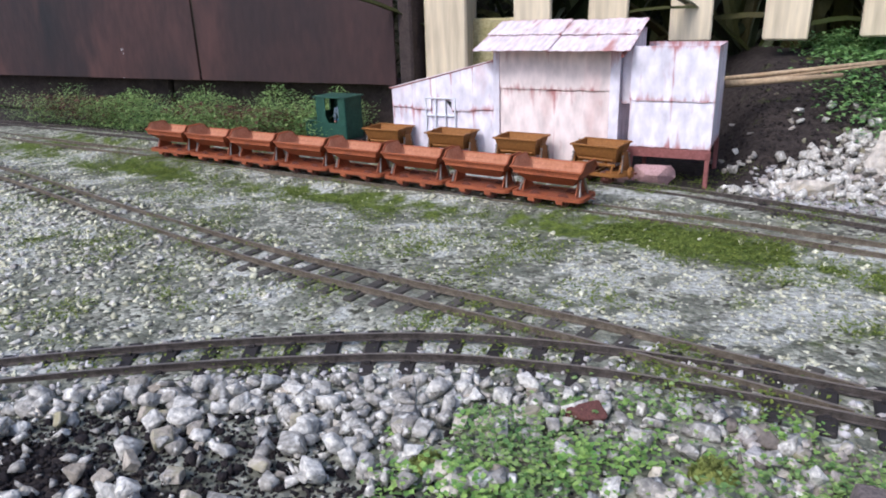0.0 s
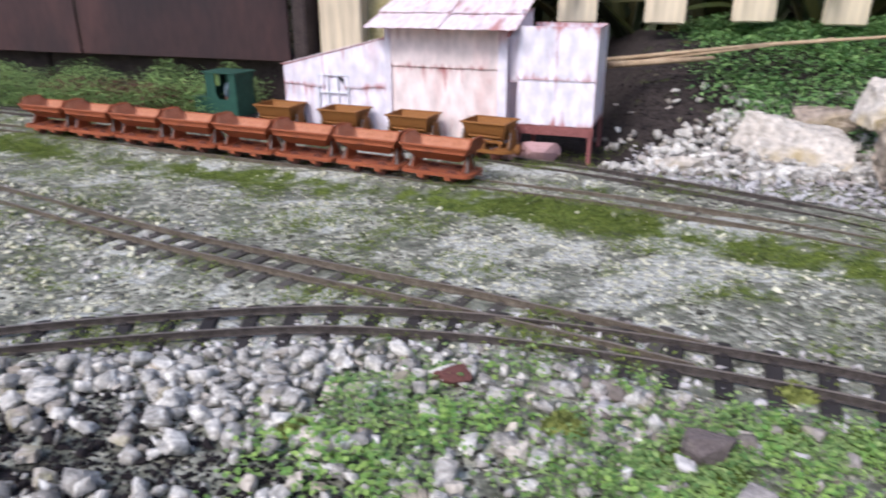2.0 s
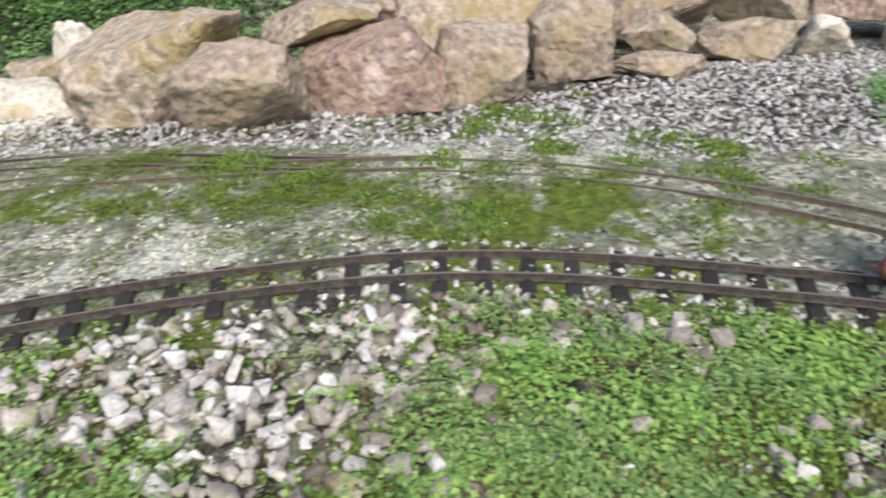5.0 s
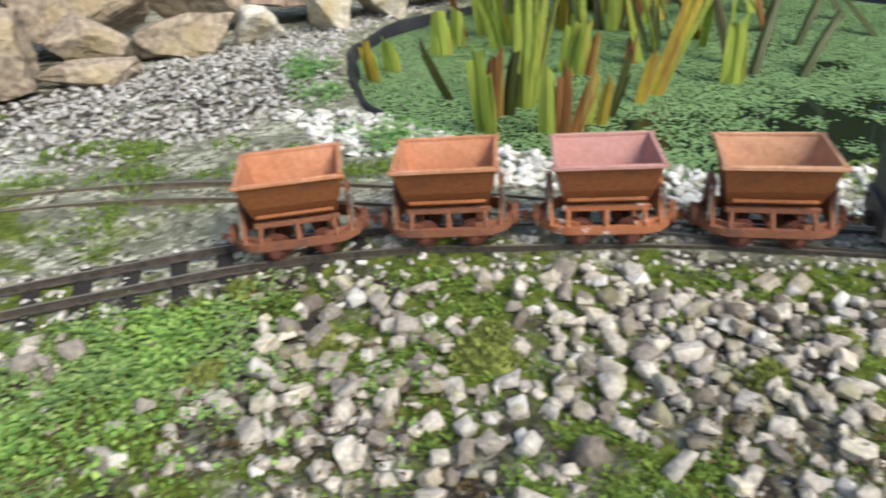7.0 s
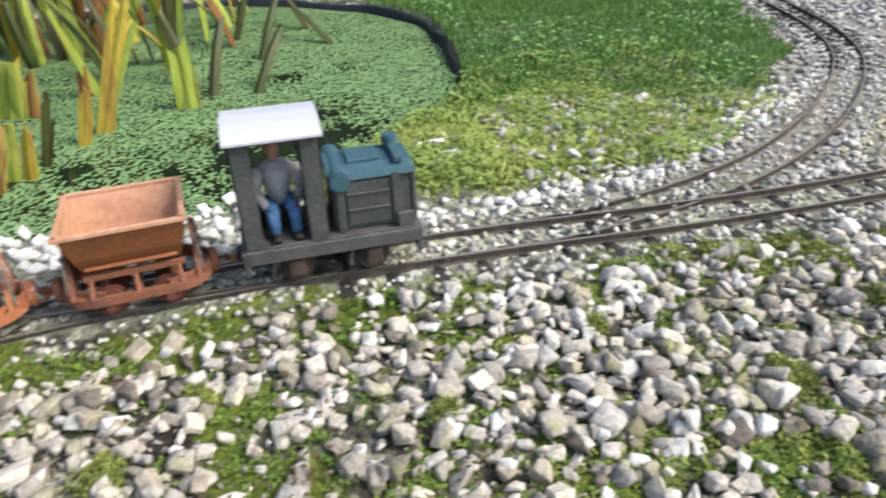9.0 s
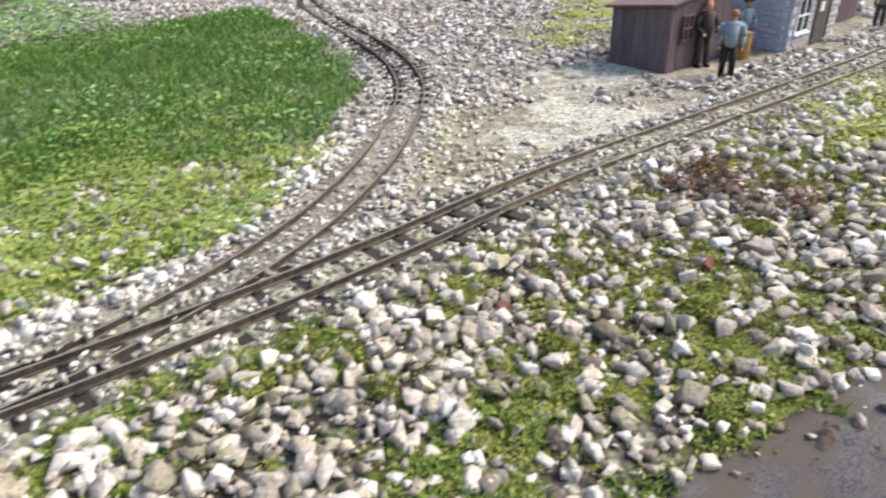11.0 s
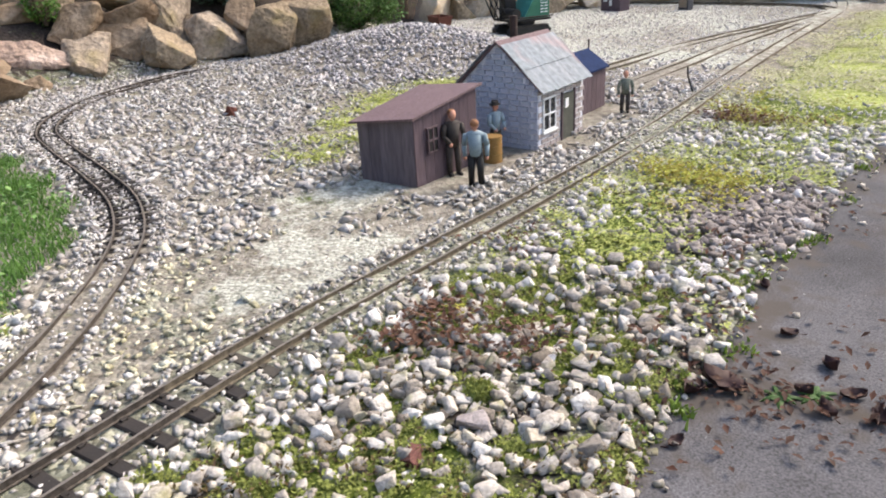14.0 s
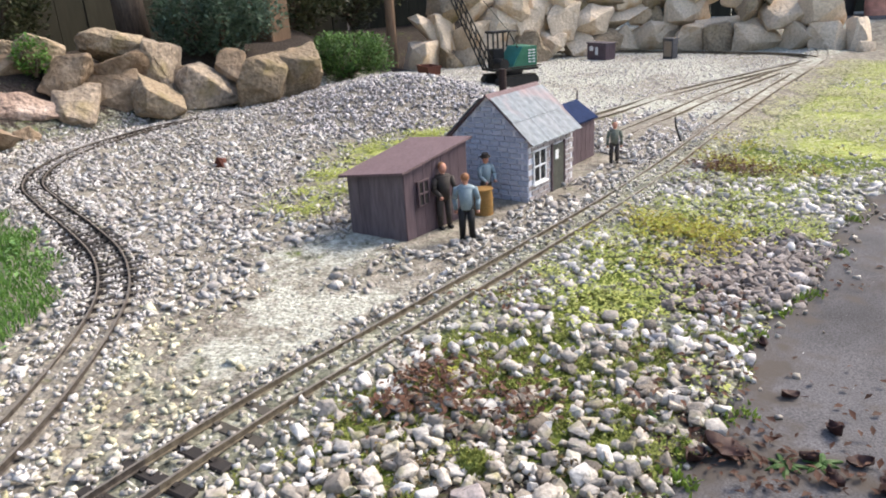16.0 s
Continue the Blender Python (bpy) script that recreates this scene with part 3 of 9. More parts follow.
def from_arrays(name, verts, faces, material, smooth=False):
    """A mesh from arrays of corners and of equal-sided faces."""
    me = bpy.data.meshes.new(name)
    nv, nf, k = len(verts), len(faces), faces.shape[1]
    me.vertices.add(nv)
    me.vertices.foreach_set("co", np.asarray(verts, np.float32).ravel())
    me.loops.add(nf * k)
    me.loops.foreach_set("vertex_index", np.asarray(faces, np.int32).ravel())
    me.polygons.add(nf)
    me.polygons.foreach_set("loop_start", np.arange(nf, dtype=np.int32) * k)
    me.update(calc_edges=True)
    me.validate()
    if smooth:
        me.shade_smooth()
    if material:
        me.materials.append(material)
    return me
# ---------------------------------------------------------------- the lie of the land
FALL_U = [-3, -1, -.6, -.36, -.1, .2, .56, 1.07, 1.7, 2.5, 6]
FALL_Z = [-.02, -.018, -.008, 0, -.004, -.010, -.026, -.033, -.038, -.042, -.045]
POND = (1.42, -.155, .47, .455)
WATER_Z = -.056


def soft(a, b, v):
    t = np.clip((v - a) / (b - a), 0, 1)
    return t * t * (3 - 2 * t)


def wob(x, y, f, s=0.0):
    return (np.sin(f * (x * 1.0 + y * .37) + s) + np.sin(f * (.83 * y - .51 * x) * 1.31 + 2.1 + s) + np.sin(f * 1.9 * (x * .3 + y * .9) + 4 + s * 2) * .6) / 2.6


def patchy(x, y, f, seed=0):
    """Smooth random patches of about 1/f metres, from 0 to 1."""
    def corner(i, j):
        h = np.sin(i * 127.1 + j * 311.7 + seed * 74.7) * 43758.5453
        return h - np.floor(h)
    u, v = np.asarray(x) * f + 57.3, np.asarray(y) * f + 91.7
    i, j = np.floor(u), np.floor(v)
    a, b = u - i, v - j
    a, b = a * a * (3 - 2 * a), b * b * (3 - 2 * b)
    return (corner(i, j) * (1 - a) + corner(i + 1, j) * a) * (1 - b) + (corner(i, j + 1) * (1 - a) + corner(i + 1, j + 1) * a) * b


def stony(x, y):
    """Where the stones lie thick and nothing grows."""
    spots = ((.285, .262, .035, .035), (.39, .23, .10, .055), (.33, .19, .05, .03), (.274, .307, .05, .02), (.03, .362, .035, .02), (.685, -.55, .07, .10), (.665, -.205, .05, .06), (.66, -.47, .05, .06), (.56, -.05, .04, .04), (.71, -1.05, .05, .07))
    return np.clip(sum(np.exp(-((x - a) / c) ** 2 - ((y - b) / d) ** 2) for a, b, c, d in spots), 0, 1)


def near_moss(x, y):
    """Cushions and sheets of moss among the stones on the viewer's side."""
    more = .012 * soft(.35, .75, -np.asarray(y))
    return (1 - .75 * stony(x, y)) * soft(.470, .565, .40 * patchy(x, y, 17, 3) + .36 * patchy(x, y, 41, 8) + .24 * patchy(x, y, 97, 5) + more)


def crust(x, y):
    """Pale lichen crust spread over the grit between the tracks."""
    return soft(.50, .62, .42 * patchy(x, y, 9, 1) + .32 * patchy(x, y, 27, 2) + .26 * patchy(x, y, 83, 4))


def pond_r(x, y):
    a = np.arctan2(y - POND[1], x - POND[0])
    return np.hypot((x - POND[0]) / POND[2], (y - POND[1]) / POND[3]) + .025 * np.sin(3 * a + 1) + .015 * np.sin(7 * a)


def path_edge(y):
    return .547 + .007 * np.sin(9 * y + .6) + .007 * np.sin(23 * y + 1) - .50 * soft(1.80, 1.98, -y)


def height(x, y):
    x, y = np.asarray(x, float), np.asarray(y, float)
    z = np.interp(x - y, FALL_U, FALL_Z)
    z = z + .003 * wob(x, y, 11) + .0012 * wob(x, y, 37, 1.0)
    # bank behind the tin works and the boulders
    z = z + .15 * soft(.98, 1.40, y - .10 * np.clip(x - .1, 0, 9) + .28 * np.clip(x - .35, 0, .7)) * soft(.03, .14, x) * (1 - soft(1.0, 1.4, x))
    z = z + .12 * soft(1.25, 1.55, y) * (1 - soft(.03, .14, x)) * soft(-.6, -.4, x)
    # ballast heaps
    z = z + .012 * np.exp(-((x + .3) ** 2 / .03 + (y - .2) ** 2 / .01))
    z = z + .058 * np.exp(-((x - 1.86) ** 2 / .07 + (y + 2.32) ** 2 / .075))
    z = z + .034 * np.exp(-((x - 1.62) ** 2 / .05 + (y + 2.2) ** 2 / .06))
    # ground behind the boulder walls
    z = z + .16 * soft(2.22, 2.5, x) * soft(.7, 1.0, -y) * (1 - soft(2.5, 2.9, -y))
    z = z + .12 * soft(2.35, 2.7, x) * soft(2.4, 2.8, -y) + .07 * soft(3.8, 4.1, -y)
    # pond bowl
    z = z - .12 * (1 - soft(.965, 1.025, pond_r(x, y)))
    # bedding round the tracks
    shp = x.shape
    fx, fy = x.ravel(), y.ravel()
    z = z + (.0022 * (1 - soft(.040, .060, track_gap(fx, fy))) + .0042 * (1 - soft(.040, .060, line_gap(fx, fy, BURIED))) + .0018 * (1 - soft(.040, .060, line_gap(fx, fy, HALF))) + .0018 * (1 - soft(.040, .060, line_gap(fx, fy, SUNK)))).reshape(shp)
    # under the paving
    z = z - .02 * (1 - soft(-.03, .02, x - path_edge(y))) * soft(.45, .62, -y)
    return z


def hz(x, y):
    return float(height(x, y))


# ---------------------------------------------------------------- track lines
MAIN = [(-.80, .10), (-.68, .19), (-.56, .268), (-.445, .330), (-.34, .379), (-.228, .419), (-.145, .438), (-.062, .441), (.012, .435), (.12, .419), (.224, .399), (.345, .355), (.47, .291), (.565, .218),
        (.65, .127), (.702, .060), (.742, -.02), (.766, -.10), (.789, -.19), (.803, -.28), (.810, -.38), (.812, -.5), (.811, -.6), (.812, -.7), (.817, -.8), (.826, -.9), (.831, -1.0), (.830, -1.1), (.828, -1.25), (.826, -1.4), (.827, -1.7), (.845, -2.0), (.865, -2.3), (.885, -2.8), (.892, -3.15), (.91, -3.5), (.98, -3.8), (1.1, -4.05)]
SIDING = [(-1.3, .94), (-1.15, .89), (-1.0, .835), (-.87, .783), (-.70, .713), (-.58, .668), (-.468, .626), (-.34, .580), (-.209, .536), (-.12, .507), (-.06, .487), (.0, .464), (.06, .443), (.12, .4205)]
FRONT_ROAD = [(-1.6, 1.20), (-1.38, 1.145), (-1.08, 1.075), (-.926, 1.043), (-.735, 1.0), (-.539, .956), (-.323, .906), (-.13, .856), (.03, .806), (.15, .752), (.27, .685), (.38, .612), (.5, .53), (.61, .438), (.70, .338), (.765, .23), (.80, .11), (.812, 0), (.814, -.1), (.810, -.2), (.811, -.34)]
BACK_ROAD = [(-1.6, 1.30), (-1.1, 1.20), (-.8, 1.135), (-.5, 1.075), (-.25, 1.025), (-.064, .977), (.102, .895), (.22, .815), (.33, .72), (.43, .62), (.53, .512), (.61, .440)]
LOOP = [(.812, -.42), (.818, -.54), (.842, -.65), (.885, -.755), (.942, -.845), (1.003, -.920), (1.08, -.997), (1.165, -1.062), (1.28, -1.118), (1.42, -1.158), (1.63, -1.207), (1.78, -1.25), (1.9, -1.325), (2.0, -1.435), (2.07, -1.56), (2.12, -1.74), (2.08, -1.96), (1.99, -2.16), (1.86, -2.45), (1.84, -2.7)]
FAR_ROAD = [(1.16, -1.95), (1.13, -2.22), (1.09, -2.6), (1.03, -2.9), (.96, -3.2), (.915, -3.42)]
MID_ROAD = [(1.0, -2.05), (.992, -2.3), (.985, -2.6), (.96, -2.95), (.925, -3.25)]
BACK_LOOP = [(.90, -3.36), (.97, -3.52), (1.12, -3.60), (1.4, -3.64), (1.7, -3.655), (2.0, -3.62)]


def spline(points, step=.006):
    p = np.array([points[0], *points, points[-1]], float)
    p[0], p[-1] = 2 * p[1] - p[2], 2 * p[-2] - p[-3]
    out = []
    for i in range(1, len(p) - 2):
        a, b, c, d = p[i - 1:i + 3]
        k = max(4, int(np.hypot(*(c - b)) / step))
        for t in np.arange(k) / k:
            out.append(.5 * (2 * b + (c - a) * t + (2 * a - 5 * b + 4 * c - d) * t * t + (3 * b - 3 * c + d - a) * t ** 3))
    out.append(p[-2])
    return np.array(out)


def railbed(x, y):
    """Top of the rails at a place: the smooth fall of the yard, with no bumps."""
    return np.interp(np.asarray(x) - np.asarray(y), FALL_U, FALL_Z) + .0105


TRACKS = [MAIN, SIDING, FRONT_ROAD, BACK_ROAD, LOOP, FAR_ROAD, MID_ROAD, BACK_LOOP]
LINES = [spline(t) for t in TRACKS]
ALL_LINE = np.concatenate([l[::4] for l in LINES]).astype(np.float32)


BURIED = np.concatenate([LINES[2][::4], LINES[3][::4], LINES[5][::4], LINES[6][::4]]).astype(np.float32)

HALF = np.concatenate([LINES[4][::4], LINES[1][LINES[1][:, 0] < -.22][::4], LINES[0][LINES[0][:, 1] < -.75][::4]]).astype(np.float32)
SUNK = LINES[0][LINES[0][:, 1] < -1.0][::4].astype(np.float32)


def track_gap(x, y):
    """Distance to the nearest track's middle line."""
    return line_gap(x, y, ALL_LINE)


def line_gap(x, y, pts):
    x, y = np.asarray(x, np.float32), np.asarray(y, np.float32)
    out = np.empty(len(x), np.float32)
    for i in range(0, len(x), 8000):
        dx = x[i:i + 8000, None] - pts[None, :, 0]
        dy = y[i:i + 8000, None] - pts[None, :, 1]
        out[i:i + 8000] = np.sqrt((dx * dx + dy * dy).min(1))
    return out


MAIN_LINE = LINES[0]


def side_of_main(x, y):
    """Positive on the viewer's side of the main line (metres)."""
    x, y = np.asarray(x, np.float32), np.asarray(y, np.float32)
    l = MAIN_LINE[::4].astype(np.float32)
    d = np.gradient(l, axis=0)
    d /= np.linalg.norm(d, axis=1)[:, None]
    out = np.empty(len(x), np.float32)
    for i in range(0, len(x), 8000):
        ax, ay = x[i:i + 8000, None] - l[None, :, 0], y[i:i + 8000, None] - l[None, :, 1]
        k = (ax * ax + ay * ay).argmin(1)
        r = np.arange(len(k))
        out[i:i + 8000] = -(d[k, 0] * ay[r, k] - d[k, 1] * ax[r, k])
    return out


# ---------------------------------------------------------------- ground sheet
def axis(lo, hi, step, far):
    mid = np.arange(lo, hi + step / 2, step)
    out = np.geomspace(step * 2, far, 26)
    return np.concatenate([lo - out[::-1], mid, hi + out])


gx, gy = axis(-1.9, 2.9, .019, 70), axis(-4.3, 1.7, .019, 70)
GX, GY = np.meshgrid(gx, gy)
GZ = height(GX, GY)
nx, ny = len(gx), len(gy)
gi = np.arange(nx * ny).reshape(ny, nx)
gf = np.stack([gi[:-1, :-1], gi[:-1, 1:], gi[1:, 1:], gi[1:, :-1]], -1).reshape(-1, 4)
gme = from_arrays("ground", np.stack([GX, GY, GZ], -1).reshape(-1, 3), gf, M["ground"], True)


def hut_moss(x, y):
    """The mossy drift behind the huts."""
    spots = ((1.25, -1.45, .05, .06), (1.32, -1.59, .065, .08), (1.38, -1.74, .065, .09), (1.38, -1.90, .06, .08), (1.20, -1.37, .03, .04))
    return np.clip(sum(np.exp(-((x - a) / c) ** 2 - ((y - b) / d) ** 2) for a, b, c, d in spots), 0, 1)


def moss_weight(x, y):
    w = .28 + .10 * wob(x, y, 17, 3)
    # mossy strips beside the front road, the yard and the pond
    w = w + .30 * np.exp(-((y - (.86 - .21 * (x + .3)) + .035) ** 2) / .0016) * soft(-1.25, -.9, x) * (1 - soft(.05, .2, x))
    w = w + .12 * soft(.08, .2, x) * soft(.44, .50, y) * (1 - soft(.66, .74, y)) * (1 - soft(.5, .6, x))
    w = w + .20 * np.exp(-((y - np.interp(x, [-.2, .2, .5, .7], [.80, .66, .46, .27])) ** 2) / .002) * soft(-.15, .0, x) * (1 - soft(.68, .75, x))
    w = w + .16 * np.exp(-((y - np.interp(x, [-.2, .0, .2, .5, .7], [.93, .87, .79, .57, .38])) ** 2) / .0008) * soft(-.15, .0, x) * (1 - soft(.68, .75, x))
    w = w + .35 * soft(.88, .93, x) * (1 - soft(1.25, 1.4, x)) * soft(.30, .42, -y) * (1 - soft(.66, .80, -y))
    w = w + .16 * soft(.56, .6, x) * (1 - soft(.74, .79, x)) * soft(-.1, .1, -y) * (1 - soft(1.9, 2.1, -y))
    w = w + .10 * soft(1.25, 1.35, -y) * (1 - soft(3.3, 3.6, -y)) * soft(.35, .5, x) * (1 - soft(.72, .8, x))
    w = w + .45 * soft(1.90, 2.05, -y) * (1 - soft(3.3, 3.5, -y)) * soft(.1, .2, x) * (1 - soft(.74, .80, x))
    w = w + .22 * (1 - soft(.02, .2, np.abs(y - 1.1))) * (1 - soft(-.9, -.6, x))
    w = w + .1 * soft(-.05, .1, x) * (1 - soft(.6, .7, x)) * (1 - soft(.3, .4, y)) * soft(-.1, .1, y)
    return w + .30 * near_moss(x, y) * soft(-.1, .1, x) * (1 - soft(.76, .80, x)) * (1 - soft(.30, .42, y)) * (1 - soft(1.2, 1.4, -y))


def soil_weight(x, y):
    w = .22 + .06 * wob(x, y, 13, 5)
    w = w + .6 * soft(.02, .06, x) * (1 - soft(.20, .34, x)) * soft(.98, 1.04, y)
    w = w + .6 * soft(1.2, 1.3, y) + .5 * (1 - soft(.2, .27, y + .25 * np.clip(x + .3, -.3, .5))) * (1 - soft(-.02, .1, x))
    w = w + .32 * (1 - soft(1.15, 1.3, -y)) * soft(.10, .2, x) * (1 - soft(.76, .80, x)) * (1 - soft(.30, .36, y)) * soft(.0, .03, side_of_main(np.ravel(x), np.ravel(y)).reshape(np.shape(x)))
    w = w + .7 * soft(-.14, -.11, x) * (1 - soft(.02, .06, x)) * soft(.955, .985, y)
    w = w + .28 * soft(.28, .36, x) * (1 - soft(1.2, 1.4, x)) * soft(.0, .05, y - np.interp(x, [.1, .3, .5, .7, .85, 1.0, 1.2], [.93, .80, .64, .46, .30, .22, .20]))
    w = w + .5 * soft(2.2, 2.4, x) + .35 * (1 - soft(.0, .1, x)) * (1 - soft(.2, .3, y)) * soft(-.2, 0, y)
    return w


def weed_weight(x, y):
    """Where the low green weeds grow on the viewer's side of the curve."""
    spots = ((-.065, .310, .050, .045), (.030, .405, .090, .014), (.115, .300, .075, .050), (.19, .365, .05, .02), (.185, .240, .040, .040), (.255, .195, .030, .025), (.384, .335, .04, .016), (.425, .13, .05, .035), (.50, .15, .05, .06), (.58, .05, .05, .045), (.46, .07, .06, .04), (.62, .09, .05, .035))
    return np.clip(sum(np.exp(-((x - a) / c) ** 2 - ((y - b) / d) ** 2) for a, b, c, d in spots), 0, 1)


def dust_weight(x, y):
    # the rise past y = -1.95 pales the far ground for its hazy brightness
    return .25 + .34 * soft(1.95, 2.2, -y) + .38 * soft(.84, .88, x) * soft(.5, .62, -y) * (1 - soft(2.2, 2.3, x)) + .10 * wob(x, y, 15, 9) + .06 * soft(.0, .03, side_of_main(np.ravel(x), np.ravel(y)).reshape(np.shape(x))) * soft(-.25, .1, -y)


def lime_weight(x, y):
    """Flat yellow-green moss: the far verge, behind the huts and beside the pond."""
    w = .20 + .08 * wob(x, y, 19, 4)
    w = w + .45 * soft(1.95, 2.10, -y) * (1 - soft(3.3, 3.5, -y)) * soft(.1, .2, x) * (1 - soft(.74, .80, x))
    w = w + .10 * soft(1.25, 1.4, -y) * (1 - soft(1.85, 1.95, -y)) * soft(.64, .70, x) * (1 - soft(.76, .80, x))
    w = w + .40 * hut_moss(x, y)
    return w + .40 * soft(.92, .97, x) * (1 - soft(1.10, 1.2, x)) * soft(.36, .46, -y) * (1 - soft(.68, .78, -y))


def crust_weight(x, y):
    area = soft(.28, .36, y) * (1 - soft(.82, .90, x)) * (1 - soft(1.0, 1.15, y))
    pale = sum(np.exp(-((x - a) / c) ** 2 - ((y - b) / d) ** 2) for a, b, c, d in ((.937, -1.066, .055, .10), (1.06, -1.235, .085, .06), (1.045, -1.33, .07, .10), (.90, -1.18, .035, .12), (.985, -1.15, .05, .05)))
    # last term whitens the far yard's ground, haze put into its colour
    return .16 + .56 * crust(x, y) * area + (.30 + .22 * patchy(x, y, 19, 8)) * np.clip(pale, 0, 1) + .40 * soft(2.0, 2.35, -y) * soft(.82, .90, x) * (.6 + .7 * patchy(x, y, 7, 5))


for key, fn in (("crust", crust_weight), ("dust", dust_weight), ("moss", moss_weight), ("soil", soil_weight), ("lime", lime_weight)):
    at = gme.attributes.new(key, "FLOAT", "POINT")
    at.data.foreach_set("value", fn(GX, GY).ravel().astype(np.float32))
ground = tagged(new("ground", gme), "gritty garden earth with moss and silt between narrow tracks", "ground", kind="structure")

# ---------------------------------------------------------------- paving
def dirty(m, dark, light):
    """Earth and flecks over a slab: follows the painted weight, broken up by noise."""
    nt = m.node_tree
    n, link = nt.nodes, nt.links.new
    bsdf = n["Principled BSDF"]
    col = bsdf.inputs["Base Color"].links[0].from_socket
    pos = n.new("ShaderNodeNewGeometry").outputs["Position"]
    for scale, lo, hi, tint, key in ((38, .92, 1.12, dark, "dirt"), (190, .735, .77, light, None)):
        t = n.new("ShaderNodeTexNoise")
        t.inputs["Scale"].default_value, t.inputs["Detail"].default_value = scale, 7
        link(pos, t.inputs["Vector"])
        v = t.outputs["Fac"]
        if key:
            at = n.new("ShaderNodeAttribute")
            at.attribute_name = key
            ad = n.new("ShaderNodeMath")
            link(at.outputs["Fac"], ad.inputs[0])
            link(v, ad.inputs[1])
            v = ad.outputs["Value"]
        r = n.new("ShaderNodeMapRange")
        r.inputs["From Min"].default_value, r.inputs["From Max"].default_value = lo, hi
        link(v, r.inputs["Value"])
        x = n.new("ShaderNodeMix")
        x.data_type = "RGBA"
        link(r.outputs["Result"], x.inputs["Factor"])
        link(col, x.inputs["A"])
        x.inputs["B"].default_value = (*tint, 1)
        col = x.outputs["Result"]
    link(col, bsdf.inputs["Base Color"])


dirty(M["concrete"], (.072, .062, .055), (.42, .42, .43))
ys = np.arange(-.52, -3.9, -.02)
back = np.array([0, .012, .025, .04, .06, .085, .115, .15, .2, .27, .36, .6, 1.2])
E = np.array([path_edge(v) + .004 * math.sin(v * 61) + .006 * float(patchy(.3, v, 40, 2)) for v in ys])
PX, PY = E[:, None] - back[None, :], np.repeat(ys[:, None], len(back), 1)
PZ = -.043 + .0006 * np.sin(PX * 30 + PY * 17) + .0008 * (patchy(PX, PY, 22, 3) - .5)
top = np.stack([PX, PY, PZ], -1).reshape(-1, 3)
k, w_ = len(ys), len(back)
gi = np.arange(k * w_).reshape(k, w_)
pf = np.stack([gi[:-1, :-1], gi[:-1, 1:], gi[1:, 1:], gi[1:, :-1]], -1).reshape(-1, 4)[:, ::-1]
lip = np.stack([E, ys, np.full(k, -.075)], -1)
li = k * w_ + np.arange(k)
lf = np.stack([gi[:-1, 0], gi[1:, 0], li[1:], li[:-1]], -1)[:, ::-1]
pme = from_arrays("pavement", np.concatenate([top, lip]), np.concatenate([pf, lf]), M["concrete"], True)
wash = np.exp(-((PY + 1.145 - .25 * (PX - .48)) / .022) ** 2) * soft(.30, .45, PX)
dirt = .28 + .34 * np.exp(-(back[None, :] / .055) ** 2) * (.4 + .8 * patchy(PX, PY, 9, 4)) + .30 * wash
at = pme.attributes.new("dirt", "FLOAT", "POINT")
at.data.foreach_set("value", np.concatenate([dirt.ravel(), np.full(k, .7)]).astype(np.float32))
tagged(new("pavement", pme), "weathered grey concrete path with a ragged earthy edge", "path", kind="structure")

# ---------------------------------------------------------------- pond
bm = bmesh.new()
ring = [(POND[0] + POND[2] * 1.02 * math.cos(a), POND[1] + POND[3] * 1.02 * math.sin(a)) for a in np.linspace(0, 2 * math.pi, 96, endpoint=False)]
bm.faces.new([bm.verts.new((x, y, WATER_Z)) for x, y in ring])
bmesh.ops.triangulate(bm, faces=bm.faces)
tagged(obj_from("water", bm, M["water"]), "still dark pond water", "pond", kind="structure")

bm = bmesh.new()
prof = [(.965, -.05), (.985, -.026), (.998, -.006), (1.008, -.002), (1.018, -.006), (1.03, -.018)]
cols = []
SPAN = np.linspace(-.62 * math.pi, .86 * math.pi, 120)
for i, a in enumerate(SPAN):
    row = []
    for k, dz in prof:
        k2 = k - .025 * math.sin(3 * a + 1) - .015 * math.sin(7 * a) + .006 * math.sin(19 * a)
        x, y = POND[0] + POND[2] * k2 * math.cos(a), POND[1] + POND[3] * k2 * math.sin(a)
        z = float(np.interp(x - y, FALL_U, FALL_Z)) + dz + .003 * math.sin(11 * a)
        row.append(bm.verts.new((x, y, z)))
    cols.append(row)
for a, b in zip(cols, cols[1:]):
    for k in range(len(prof) - 1):
        bm.faces.new((a[k], b[k], b[k + 1], a[k + 1]))
bmesh.ops.recalc_face_normals(bm, faces=bm.faces)
tagged(obj_from("pond_liner", bm, M["liner"], smooth=True), "black rubber pond liner with a rolled edge", "pond liner")
# ---------------------------------------------------------------- railway track
RAIL_PROF = [(-.0016, -.0060), (.0016, -.0060), (.0016, -.0054), (.0005, -.0049), (.0005, -.0018), (.0011, -.0013), (.0011, -.0001), (-.0011, -.0001), (-.0011, -.0013), (-.0005, -.0018), (-.0005, -.0049), (-.0016, -.0054)]


